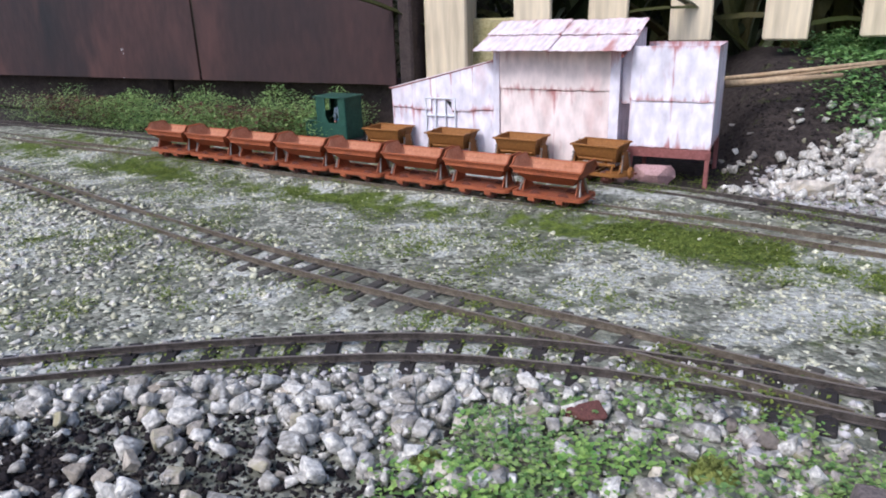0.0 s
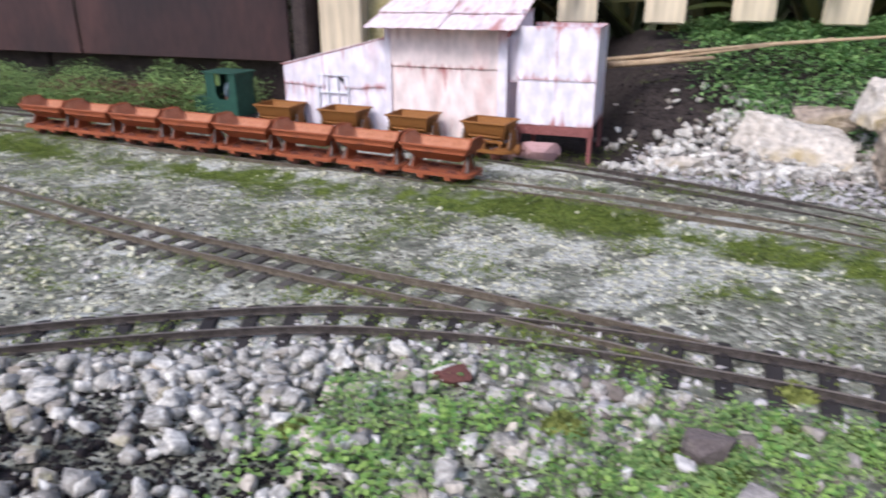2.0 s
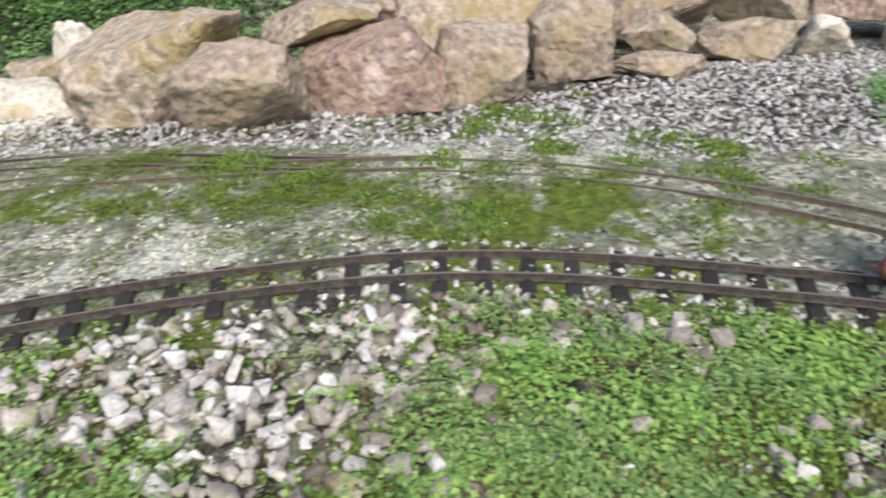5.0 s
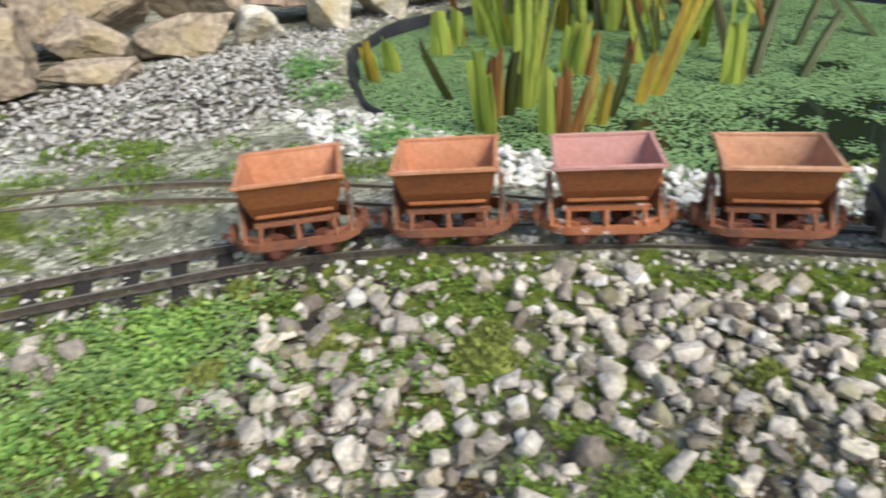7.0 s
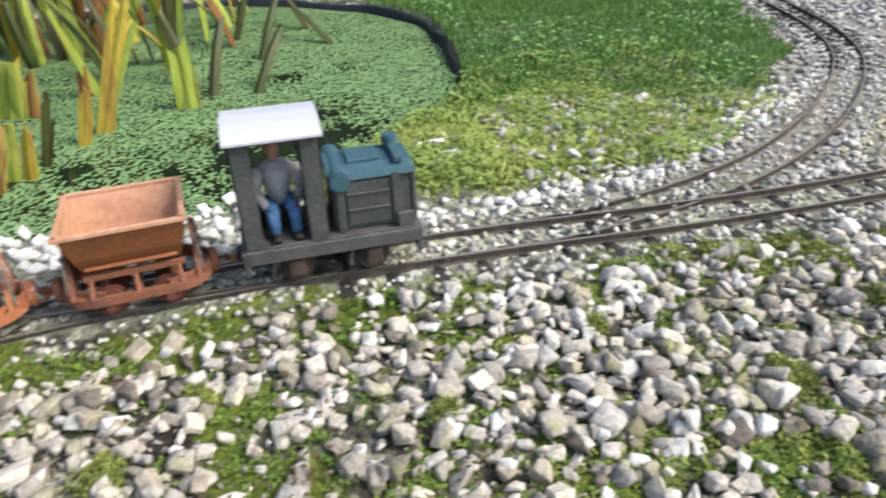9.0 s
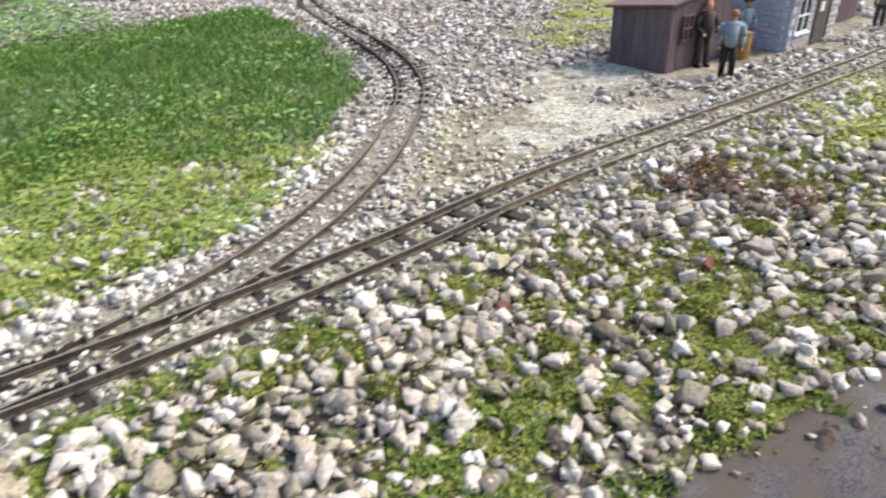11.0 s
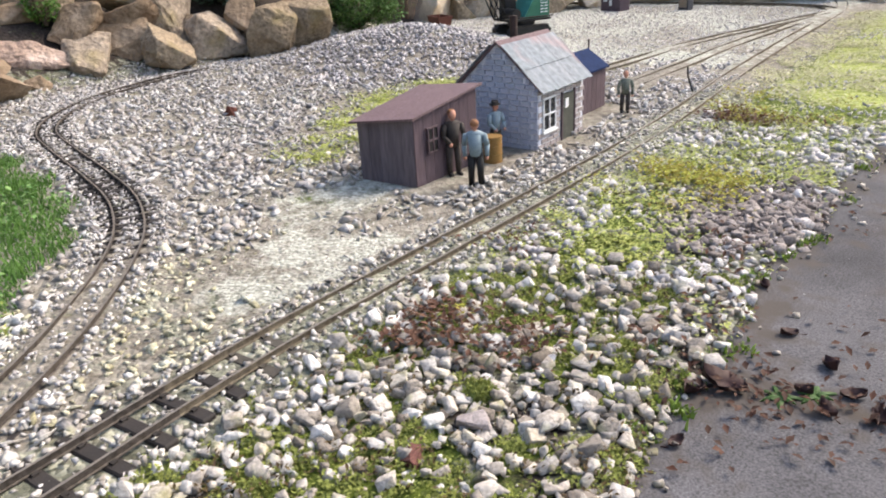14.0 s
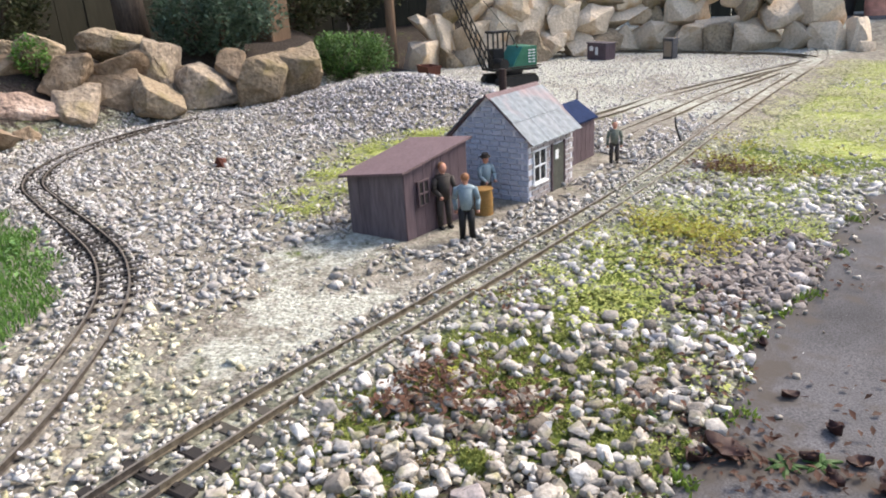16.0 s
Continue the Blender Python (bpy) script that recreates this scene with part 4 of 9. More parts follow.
def rail(line, off, lift):
    d = np.gradient(line, axis=0)
    d /= np.linalg.norm(d, axis=1)[:, None]
    nrm = np.stack([-d[:, 1], d[:, 0]], 1)
    z = railbed(line[:, 0], line[:, 1]) + lift
    z = np.convolve(np.pad(z, 20, mode="edge"), np.ones(41) / 41, "valid")
    bm = bmesh.new()
    prev = None
    for (x, y), (u, v), zz in list(zip(line, nrm, z))[::2]:
        ring = [bm.verts.new((x + u * (off + a), y + v * (off + a), zz + b)) for a, b in RAIL_PROF]
        if prev:
            for k in range(len(ring)):
                f = bm.faces.new((prev[k], ring[k], ring[(k + 1) % len(ring)], prev[(k + 1) % len(ring)]))
                f.material_index = 1 if k in (6,) else 0
        prev = ring
    return bm


sleeper_mesh = None
for kind, (name, pts, lift, gapstep, label) in enumerate([
        ("main_line", MAIN, 0, .0305, "narrow-gauge model main line with dark sleepers and tarnished rails"),
        ("siding", SIDING, .0003, .0305, "narrow-gauge model siding leaving the main line at a turnout"),
        ("front_road", FRONT_ROAD, -.0003, .0305, "mossy narrow-gauge model track under the rusty tip wagons"),
        ("back_road", BACK_ROAD, .0002, .0305, "narrow-gauge model track beside the tin works"),
        ("loop_line", LOOP, -.0009, .0260, "curving narrow-gauge model loop laid in pale gravel"),
        ("far_road", FAR_ROAD, .0, .0305, "distant narrow-gauge model track in the yard"),
        ("mid_road", MID_ROAD, .0003, .0305, "distant narrow-gauge model siding in the yard"),
        ("back_loop", BACK_LOOP, .0, .0305, "narrow-gauge model track curving round the far wall")]):
    line = LINES[kind]
    trk = empty("railway_track", Matrix(), label, "railway track")
    for off in (.0165, -.0165):
        r = part("rail", rail(line, off, lift), M["rail_dusty"] if kind in (1, 2, 5, 6, 7) else M["rail"], trk)
        r.data.materials.append(M["rail_top"])
        if kind == 0:
            r.data.materials.append(M["rail_dusty"])
            for f in r.data.polygons:
                if f.center.y < -.90 and f.material_index == 0:
                    f.material_index = 2
    if sleeper_mesh is None:
        b = box((.0115, .070, .008), bevel=.0012)
        for s in (-1, 1):
            for t in (-1, 1):
                box((.004, .0035, .0022), (0, s * (.0165 + t * .0034), .0045), bm=b)
        first = obj_from("sleeper", b, M["sleeper"])
        sleeper_mesh = first.data
        bpy.data.objects.remove(first)
        dusty_mesh = sleeper_mesh.copy()
        dusty_mesh.materials[0] = M["sleeper_dusty"]
    seg = np.hypot(*np.diff(line, axis=0).T)
    s = np.concatenate([[0], np.cumsum(seg)])
    rnd = random.Random(kind)
    for q in np.arange(.012, s[-1], gapstep):
        x, y = float(np.interp(q, s, line[:, 0])), float(np.interp(q, s, line[:, 1]))
        x2, y2 = float(np.interp(q + .01, s, line[:, 0])), float(np.interp(q + .01, s, line[:, 1]))
        if q + .01 > s[-1]:
            break
        ob = new("sleeper", dusty_mesh if (kind in (1, 2, 5, 6, 7) or (kind == 0 and y < -.95)) else sleeper_mesh)
        ob.parent = trk
        ob.matrix_basis = pose(x, y, float(railbed(x, y)) + lift - .0100 - ((-.0024 if y < -1.0 else .0012) if kind == 4 else rnd.uniform(.0, .0042) if kind in (2, 5, 6, 7) or (kind == 0 and y < -1.06) else 0), 0, 0, math.degrees(math.atan2(y2 - y, x2 - x)) + rnd.uniform(-2, 2))


def on_line(line, dist):
    """The pose on a line at a distance from its start, with x ahead."""
    seg = np.hypot(*np.diff(line, axis=0).T)
    s = np.concatenate([[0], np.cumsum(seg)])
    x, y = float(np.interp(dist, s, line[:, 0])), float(np.interp(dist, s, line[:, 1]))
    x2, y2 = float(np.interp(dist + .02, s, line[:, 0])), float(np.interp(dist + .02, s, line[:, 1]))
    x1, y1 = float(np.interp(dist - .02, s, line[:, 0])), float(np.interp(dist - .02, s, line[:, 1]))
    return pose(x, y, float(railbed(x, y)), 0, 0, math.degrees(math.atan2(y2 - y1, x2 - x1)))


def dist_at(line, x, y):
    seg = np.hypot(*np.diff(line, axis=0).T)
    s = np.concatenate([[0], np.cumsum(seg)])
    return float(s[np.hypot(line[:, 0] - x, line[:, 1] - y).argmin()])


# ---------------------------------------------------------------- tip wagon
def hopper_shell(l0, w0, l1, w1, z0, z1, t=.0012):
    """A skip of folded sheet: four sloping sides over a narrow flat bottom, open on top."""
    bm = bmesh.new()

    def ring(l, w, z):
        return [bm.verts.new((sx * l / 2, sy * w / 2, z)) for sx, sy in ((-1, -1), (1, -1), (1, 1), (-1, 1))]
    zm = z0 + (z1 - z0) * .40
    lm, wm = l0 + (l1 - l0) * .40, w0 + (w1 - w0) * .52
    outer = [ring(l0, w0, z0), ring(lm, wm, zm), ring(l1, w1, z1)]
    inner = [ring(l1 - 2 * t, w1 - 2 * t, z1), ring(lm - 2 * t, wm - 2 * t, zm), ring(l0 - 2 * t, w0 - 2 * t, z0 + t)]
    seq = outer + inner
    for a, b in zip(seq, seq[1:]):
        for k in range(4):
            bm.faces.new((a[k], a[(k + 1) % 4], b[(k + 1) % 4], b[k]))
    bm.faces.new(outer[0][::-1])
    bm.faces.new(inner[-1])
    bmesh.ops.recalc_face_normals(bm, faces=bm.faces)
    return bm


def rim_frame(l, w, z, b=.0022, h=.0028):
    bm = bmesh.new()
    for s in (-1, 1):
        box((l + 2 * b, b * 1.2, h), (0, s * (w / 2), z), .0004, bm=bm)
        box((b * 1.2, w + b, h), (s * (l / 2), 0, z), .0004, bm=bm)
    return bm


def stadium(l, w, r, seg=6):
    pts = []
    for cx, cy, a0 in ((l / 2 - r, w / 2 - r, 0), (-l / 2 + r, w / 2 - r, 90), (-l / 2 + r, -w / 2 + r, 180), (l / 2 - r, -w / 2 + r, 270)):
        for k in range(seg + 1):
            a = radians(a0 + 90 * k / seg)
            pts.append((cx + r * math.cos(a), cy + r * math.sin(a)))
    return pts


def band(pts, t, z0, z1, bm=None):
    """An upright strip of thickness t along an open line of points."""
    b = bm or bmesh.new()
    p = np.array(pts, float)
    d = np.gradient(p, axis=0)
    d /= np.linalg.norm(d, axis=1)[:, None]
    n = np.stack([d[:, 1], -d[:, 0]], 1)
    rows = []
    for (x, y), (u, v) in zip(p, n):
        rows.append([b.verts.new(c) for c in ((x, y, z0), (x, y, z1), (x - u * t, y - v * t, z1), (x - u * t, y - v * t, z0))])
    for q, r in zip(rows, rows[1:]):
        for k in range(4):
            b.faces.new((q[k], r[k], r[(k + 1) % 4], q[(k + 1) % 4]))
    b.faces.new(rows[0])
    b.faces.new(rows[-1][::-1])
    bmesh.ops.recalc_face_normals(b, faces=b.faces)
    return b


def tip_wagon(skip_mat, rim_mat, frame_mat, wheel_mat, label, group, inside=None, wide=.059, top=.0600):
    w = empty("tip_wagon", Matrix(), label, "tip wagon", group)
    # frame: two side channels, bowed round at the ends, open in the middle
    bm = bmesh.new()
    o, i = stadium(.086, .050, .021, 8), stadium(.078, .042, .017, 8)
    z0, z1 = .0115, .0165
    vo = [[bm.verts.new((x, y, z)) for x, y in o] for z in (z0, z1)]
    vi = [[bm.verts.new((x, y, z)) for x, y in i] for z in (z0, z1)]
    k = len(o)
    for n in range(k):
        m = (n + 1) % k
        bm.faces.new((vo[0][n], vo[0][m], vo[1][m], vo[1][n]))
        bm.faces.new((vi[0][n], vi[1][n], vi[1][m], vi[0][m]))
        bm.faces.new((vo[1][n], vo[1][m], vi[1][m], vi[1][n]))
        bm.faces.new((vo[0][n], vi[0][n], vi[0][m], vo[0][m]))
    part("frame", bm, frame_mat, w)
    for x in (-.020, 0, .020):
        part("cross_member", box((.0035, .044, .0035), (x, 0, .0142), .0004), frame_mat, w)
    for s in (-1, 1):
        # cradle bars under the skip, on short raking stays
        part("cradle_bar", box((.056, .0032, .0040), (0, s * .0150, .0262), .0005), frame_mat, w)
        for x in (-.025, 0, .025):
            part("stay", limb((x, s * .0235, .0160), (x * .96, s * .0152, .0262), .0017, .0014, bmesh.new(), 6), frame_mat, w)
        # raised bumper lip round each end
        lip = [(s * .0435 * math.cos(a) if abs(math.cos(a)) > .3 else s * .0435 * .3, .0255 * math.sin(a)) for a in np.linspace(-1.15, 1.15, 15)]
        part("bumper", band(lip if s > 0 else lip[::-1], .0016, .0112, .0195), frame_mat, w)
        # saddle plate that carries the skip, hollowed at its sides
        out = [(-.0215, .0165), (.0215, .0165), (.0165, .0215), (.0115, .0290), (.0090, .0380), (.0070, .0430), (-.0070, .0430), (-.0090, .0380), (-.0115, .0290), (-.0165, .0215)]
        bm = prism(out, -.0012, .0012, m=pose(s * .0350, 0, 0, 0, 0, 90))
        part("saddle", bm, frame_mat, w)
        part("buffer", tube(.0085, .0075, .005, (s * .0445, 0, .0150), (0, 90, 0), 14, bevel=.001), frame_mat, w)
        part("coupling_hook", limb((s * .045, 0, .0155), (s * .0525, 0, .0150), .0011, .0011, box((.003, .004, .003), (s * .0515, 0, .015), .0006)), M["rust_dark"], w)
        for y in (-.0125, .0125):
            link = limb((s * .0375, y * 1.25, .0180), (s * .0362, y * .85, .0385), .0011, .0009, ball(.0021, (s * .0362, y * .85, .0390), sub=1), 6)
            for zz in (.0225, .0275, .0325):
                ball(.0017, (s * .0370, y * (1.25 - .4 * (zz - .018) / .0205), zz), (1, 1, .6), link, 1)
            part("pivot_link", link, M["steel"], w)
    # wheels and axle boxes
    for x in (-.0165, .0165):
        part("axle", tube(.0014, .0014, .034, (x, 0, .0085), (90, 0, 0), 8), wheel_mat, w)
        for s in (-1, 1):
            b = tube(.0085, .0085, .004, (x, s * .0155, .0085), (90, 0, 0), 20, bevel=.0006)
            tube(.0100, .0098, .0012, (x, s * .0132, .0085), (90, 0, 0), 20, bm=b)
            part("wheel", b, wheel_mat, w)
            b = box((.0105, .0045, .0075), (x, s * .0205, .0095), .0008)
            tube(.003, .0024, .0025, (x, s * .0238, .0088), (90, 0, 0), 10, bm=b)
            part("axle_box", b, wheel_mat, w)
    sk = part("skip", hopper_shell(.054, .024, .0655, wide - .001, .0285, top - .0005), skip_mat, w)
    part("rim", rim_frame(.0655, wide - .001, top, .0026, .0026), rim_mat, sk)
    if inside:
        part("lining", hopper_shell(.0505, .0205, .0622, wide - .0043, .0302, top - .0010, .0004), inside, sk)
    for s in (-1, 1):
        part("hinge_strap", box((.0500, .0010, .0024), (0, s * (.0190 + .0), .0400 - .0060), .0003, (s * 48, 0, 0)), skip_mat, sk)
        part("end_rib", box((.0010, .0030, .0240), (s * .0315, 0, .0450), .0003, (0, s * 10, 0)), skip_mat, sk)
    return w


def end_tip_wagon(label, group, skip_mat, frame_mat):
    """A long low wagon with a scoop-sided skip, as in the standing rake."""
    w = empty("scoop_wagon", Matrix(), label, "tip wagon", group)
    bm = bmesh.new()
    o, i = stadium(.098, .050, .010), stadium(.088, .040, .006)
    vo = [[bm.verts.new((x, y, z)) for x, y in o] for z in (.0105, .0150)]
    vi = [[bm.verts.new((x, y, z)) for x, y in i] for z in (.0105, .0150)]
    k = len(o)
    for n in range(k):
        m = (n + 1) % k
        bm.faces.new((vo[0][n], vo[0][m], vo[1][m], vo[1][n]))
        bm.faces.new((vi[0][n], vi[1][n], vi[1][m], vi[0][m]))
        bm.faces.new((vo[1][n], vo[1][m], vi[1][m], vi[1][n]))
        bm.faces.new((vo[0][n], vi[0][n], vi[0][m], vo[0][m]))
    part("frame", bm, frame_mat, w)
    part("deck", box((.088, .040, .002), (0, 0, .0120), .0003), frame_mat, w)
    for x in (-.019, .019):
        part("axle", tube(.0014, .0014, .034, (x, 0, .0080), (90, 0, 0), 8), M["rust_dark"], w)
        for s in (-1, 1):
            b = tube(.0080, .0080, .004, (x, s * .0155, .0080), (90, 0, 0), 18, bevel=.0006)
            tube(.0093, .0093, .0012, (x, s * .0132, .0080), (90, 0, 0), 18, bm=b)
            part("wheel", b, M["rust_dark"], w)
            b = box((.010, .0045, .0065), (x, s * .0225, .0090), .0008)
            part("axle_box", b, frame_mat, w)
    for s in (-1, 1):
        for y in (-.012, .012):
            part("support_link", limb((s * .041, y, .015), (s * .0385, y * .55, .0335), .0014, .0012, ball(.0022, (s * .0385, y * .55, .0335), sub=1)), M["steel"], w)
        part("support_plate", prism([(-.015, .015), (.015, .015), (.006, .034), (-.006, .034)], -.001, .001, m=pose(s * .036, 0, 0, 0, 0, 90)), frame_mat, w)
    # skip: tapering trough, low long sides, the end plates rising in a curve
    LOW, HIGH = .0480, .0575
    depth = [(-1, 0), (-.86, .06), (-.74, .30), (-.64, .75), (-.52, .97), (-.3, 1), (.3, 1), (.52, .97), (.64, .75), (.74, .30), (.86, .06)]
    edge = [(f, -1, 0) for f in (-1, -.5, 0, .5)] + [(1, d_, r_) for d_, r_ in depth] + [(f, 1, 0) for f in (1, .5, 0, -.5)] + [(-1, -d_, r_) for d_, r_ in depth]

    def skip_ring(l, w_, z):
        return [bm.verts.new((f * l / 2, d_ * w_ / 2, z if z else LOW + (HIGH - LOW) * r_)) for f, d_, r_ in edge]
    bm = bmesh.new()
    t = .0013
    rings = [skip_ring(.060, .018, .0270), skip_ring(.074, .034, .0345), skip_ring(.086, .0500, .0410), skip_ring(.094, .0540, None),
             skip_ring(.094 - 2 * t, .0540 - 2 * t, None), skip_ring(.086 - 2 * t, .0500 - 2 * t, .0410), skip_ring(.074 - 2 * t, .034 - 2 * t, .0350), skip_ring(.060 - 2 * t, .018 - 2 * t, .0285)]
    n = len(rings[0])
    for i, (a, b) in enumerate(zip(rings, rings[1:])):
        for k in range(n):
            bm.faces.new((a[k], a[(k + 1) % n], b[(k + 1) % n], b[k])).material_index = int(i > 3)
    bm.faces.new(rings[0][::-1])
    bm.faces.new(rings[-1]).material_index = 1
    bmesh.ops.recalc_face_normals(bm, faces=bm.faces)
    sk = part("skip", bm, skip_mat, w)
    sk.data.materials.append(M["lining_orange"])
    # folded rim and belt
    pts = [(f * .047, d_ * .0270, LOW + (HIGH - LOW) * r_) for f, d_, r_ in edge]
    bm = bmesh.new()
    for k in range(len(pts)):
        limb(pts[k], pts[(k + 1) % len(pts)], .0014, .0014, bm, 6)
    part("rim", bm, skip_mat, sk)
    for s in (-1, 1):
        part("belt", box((.087, .0014, .0024), (0, s * .0250, .0410), .0003), skip_mat, sk)
        part("belt", box((.0014, .050, .0024), (s * .0430, 0, .0410), .0003), skip_mat, sk)
    part("coupling_hook", limb((.049, 0, .0125), (.056, 0, .0120), .0011, .0011, bmesh.new()), M["rust_dark"], w)
    return w


def chain(p, q, name="coupling_chain"):
    p, q = Vector(p), Vector(q)
    n = max(3, int((q - p).length / .0048))
    bm = bmesh.new()
    for i in range(n):
        t = (i + .5) / n
        c = p.lerp(q, t) - Vector((0, 0, .003 * math.sin(math.pi * t)))
        d = (q - p).normalized()
        m = Matrix.Translation(c) @ d.to_track_quat("X", "Z").to_matrix().to_4x4() @ pose(0, 0, 0, 90 * (i % 2), 0, 0)
        pts = [m @ Vector((.0030 * math.cos(a), .0016 * math.sin(a), 0)) for a in np.linspace(0, 2 * math.pi, 9)[:-1]]
        for k in range(8):
            limb(pts[k], pts[(k + 1) % 8], .0006, .0006, bm, 5)
    return tagged(obj_from(name, bm, M["rust_ochre"]), "short rusty chain coupling two wagons", "chain")


# ---------------------------------------------------------------- diesel locomotive
def figure(name, m, coat, legs, label, height=.092, seated=False, hat=None, arms=0):
    """A model doll in one mesh."""
    bm = bmesh.new()
    ids = []

    def mark(idx):
        for f in bm.faces:
            if f.index == -1 or f not in seen:
                f.material_index = idx
                seen.add(f)
    seen = set()
    k = height / .092
    if seated:
        hip, sh = .019 * k, .043 * k
        for s in (-1, 1):
            limb((0, s * .006 * k, hip), (.018 * k, s * .007 * k, hip - .001), .0052 * k, .0045 * k, bm)
            limb((.018 * k, s * .007 * k, hip), (.020 * k, s * .007 * k, .003), .0044 * k, .0036 * k, bm)
        mark(1)
        for s in (-1, 1):
            box((.012 * k, .0055 * k, .004 * k), (.023 * k, s * .007 * k, .002), .001, bm=bm)
        mark(4)
    else:
        hip, sh = .043 * k, .072 * k
        for s in (-1, 1):
            limb((0, s * .0055 * k, hip), (0, s * .0065 * k, .003), .0056 * k, .0038 * k, bm)
        mark(1)
        for s in (-1, 1):
            box((.012 * k, .0055 * k, .005 * k), (.003 * k, s * .0068 * k, .0025), .001, bm=bm)
        mark(4)
    ball(.0085 * k, (0, 0, hip + .001), (.8, 1.1, .7), bm)
    mark(1)
    limb((0, 0, hip), (0, 0, sh), .0078 * k, .0100 * k, bm, 12)
    ball(.0100 * k, (0, 0, sh - .001), (.75, 1.25, .55), bm)
    for s in (-1, 1):
        el = (.004 * k, s * .0150 * k, sh - .016 * k)
        limb((0, s * .0115 * k, sh - .001), el, .0042 * k, .0036 * k, bm)
        hd = (.014 * k, s * .009 * k, sh - .024 * k) if (seated or arms) else (.004 * k, s * .0145 * k, sh - .031 * k)
        limb(el, hd, .0036 * k, .0028 * k, bm)
    mark(0)
    for s in (-1, 1):
        hd = (.0145 * k, s * .009 * k, sh - .0255 * k) if (seated or arms) else (.004 * k, s * .0145 * k, sh - .034 * k)
        ball(.0030 * k, hd, bm=bm, sub=1)
    limb((0, 0, sh), (0, 0, sh + .006 * k), .0032 * k, .003 * k, bm)
    ball(.0064 * k, (.0008, 0, sh + .0115 * k), (.95, .82, 1.15), bm)
    mark(2)
    ball(.0066 * k, (-.0010 * k, 0, sh + .0138 * k), (.92, .88, .85), bm)
    if hat:
        tube(.0095 * k, .0095 * k, .0012 * k, (0, 0, sh + .0152 * k), bm=bm)
        tube(.0062 * k, .0052 * k, .006 * k, (0, 0, sh + .0185 * k), bm=bm)
    mark(3)
    ob = obj_from(name, bm, None, None, True)
    for mm in (coat, legs, M["skin"], M["hair"] if not hat else hat, M["black"]):
        ob.data.materials.append(mm)
    ob.matrix_basis = m
    return tagged(ob, label, "model figure")


def locomotive(m):
    e = empty("diesel_locomotive", m, "small grey-green model diesel locomotive with a pale cab roof", "locomotive")
    F, G, B = M["loco_frame"], M["loco_grey"], M["loco_blue"]
    # frames: two long side plates and end beams
    for s in (-1, 1):
        part("side_plate", box((.107, .003, .0090), (0, s * .0255, .0252), .0006), F, e)
    for s in (-1, 1):
        pl = part("buffer_beam", box((.004, .054, .0165), (s * .0535, 0, .0215), .0007), F, e)
        b = box((.005, .011, .007), (s * .0575, 0, .0165), .001)
        part("coupling_pocket", b, M["loco_under"], pl)
        for y in (-.020, .020):
            part("bolt", tube(.0014, .0012, .0015, (s * .0560, y, .0235), (0, 90, 0), 8), F, pl)
    part("footplate", box((.104, .050, .0022), (0, 0, .0299), .0004), F, e)
    for x in (-.024, .024):
        part("axle", tube(.0018, .0018, .034, (x, 0, .0095), (90, 0, 0), 8), M["loco_under"], e)
        for s in (-1, 1):
            b = tube(.0098, .0098, .0045, (x, s * .0155, .0098), (90, 0, 0), 24, bevel=.0006)
            tube(.0112, .0110, .0012, (x, s * .0130, .0098), (90, 0, 0), 24, bm=b)
            part("wheel", b, M["loco_under"], e)
            part("axle_box", box((.010, .0040, .0110), (x, s * .0228, .0130), .0008), M["loco_under"], e)
            part("brake_hanger", box((.0022, .0030, .0120), (x - .0145, s * .0215, .0140), .0004, (0, 12, 0)), F, e)
    part("gearbox", box((.030, .020, .014), (0, 0, .0180), .001), M["black"], e)
    # cab: open-sided box with corner posts; local x ahead, cab at the back
    x0, x1, yw, zb, zt = -.0520, -.0030, .0245, .0310, .1000
    for s in (-1, 1):
        part("cab_side_rear", box((.0105, .0018, zt - zb), (x0 + .0052, s * yw, (zt + zb) / 2), .0003), G, e)
        part("cab_side_front", box((.0105, .0018, zt - zb), (x1 - .0052, s * yw, (zt + zb) / 2), .0003), G, e)
        part("cab_side_lintel", box((.0280, .0018, .0045), (-.0275, s * yw, zt - .0022), .0003), G, e)
    for xx, nm in ((x0, "cab_back"), (x1, "cab_front")):
        # plate with round window
        bm = bmesh.new()
        H = 20
        z0 = zb
        outer = [(-yw, z0), (yw, z0), (yw, zt), (0, zt + .0045), (-yw, zt)]
        c = (.0125, .0850) if xx == x0 else (.0, .0860)
        hole = [(c[0] + .0078 * math.cos(a), c[1] + .0078 * math.sin(a)) for a in np.linspace(0, 2 * math.pi, H, endpoint=False)]
        for side in (-.0009, .0009):
            vo = [bm.verts.new((xx + side, y, z)) for y, z in outer]
            vh = [bm.verts.new((xx + side, y, z)) for y, z in hole]
            eo = [bm.edges.new((vo[i], vo[(i + 1) % 5])) for i in range(5)]
            eh = [bm.edges.new((vh[i], vh[(i + 1) % H])) for i in range(H)]
            bmesh.ops.triangle_fill(bm, use_beauty=True, use_dissolve=False, edges=eo + eh)
        cp = part(nm, bm, G, e)
        bm = bmesh.new()
        for i in range(H):
            a, b2 = hole[i], hole[(i + 1) % H]
            limb((xx, *a), (xx, *b2), .0010, .0010, bm, 6)
        part("window_ring", bm, G, cp)
    # roof: shallow arc sheet
    bm = bmesh.new()
    pts = [(-.0295, .0990), (-.0200, .1025), (-.0100, .1045), (0, .1052), (.0100, .1045), (.0200, .1025), (.0295, .0990)]
    poly = pts + [(y, z - .0014) for y, z in pts[::-1]]
    prism(poly, -.0275, .0275, bm)
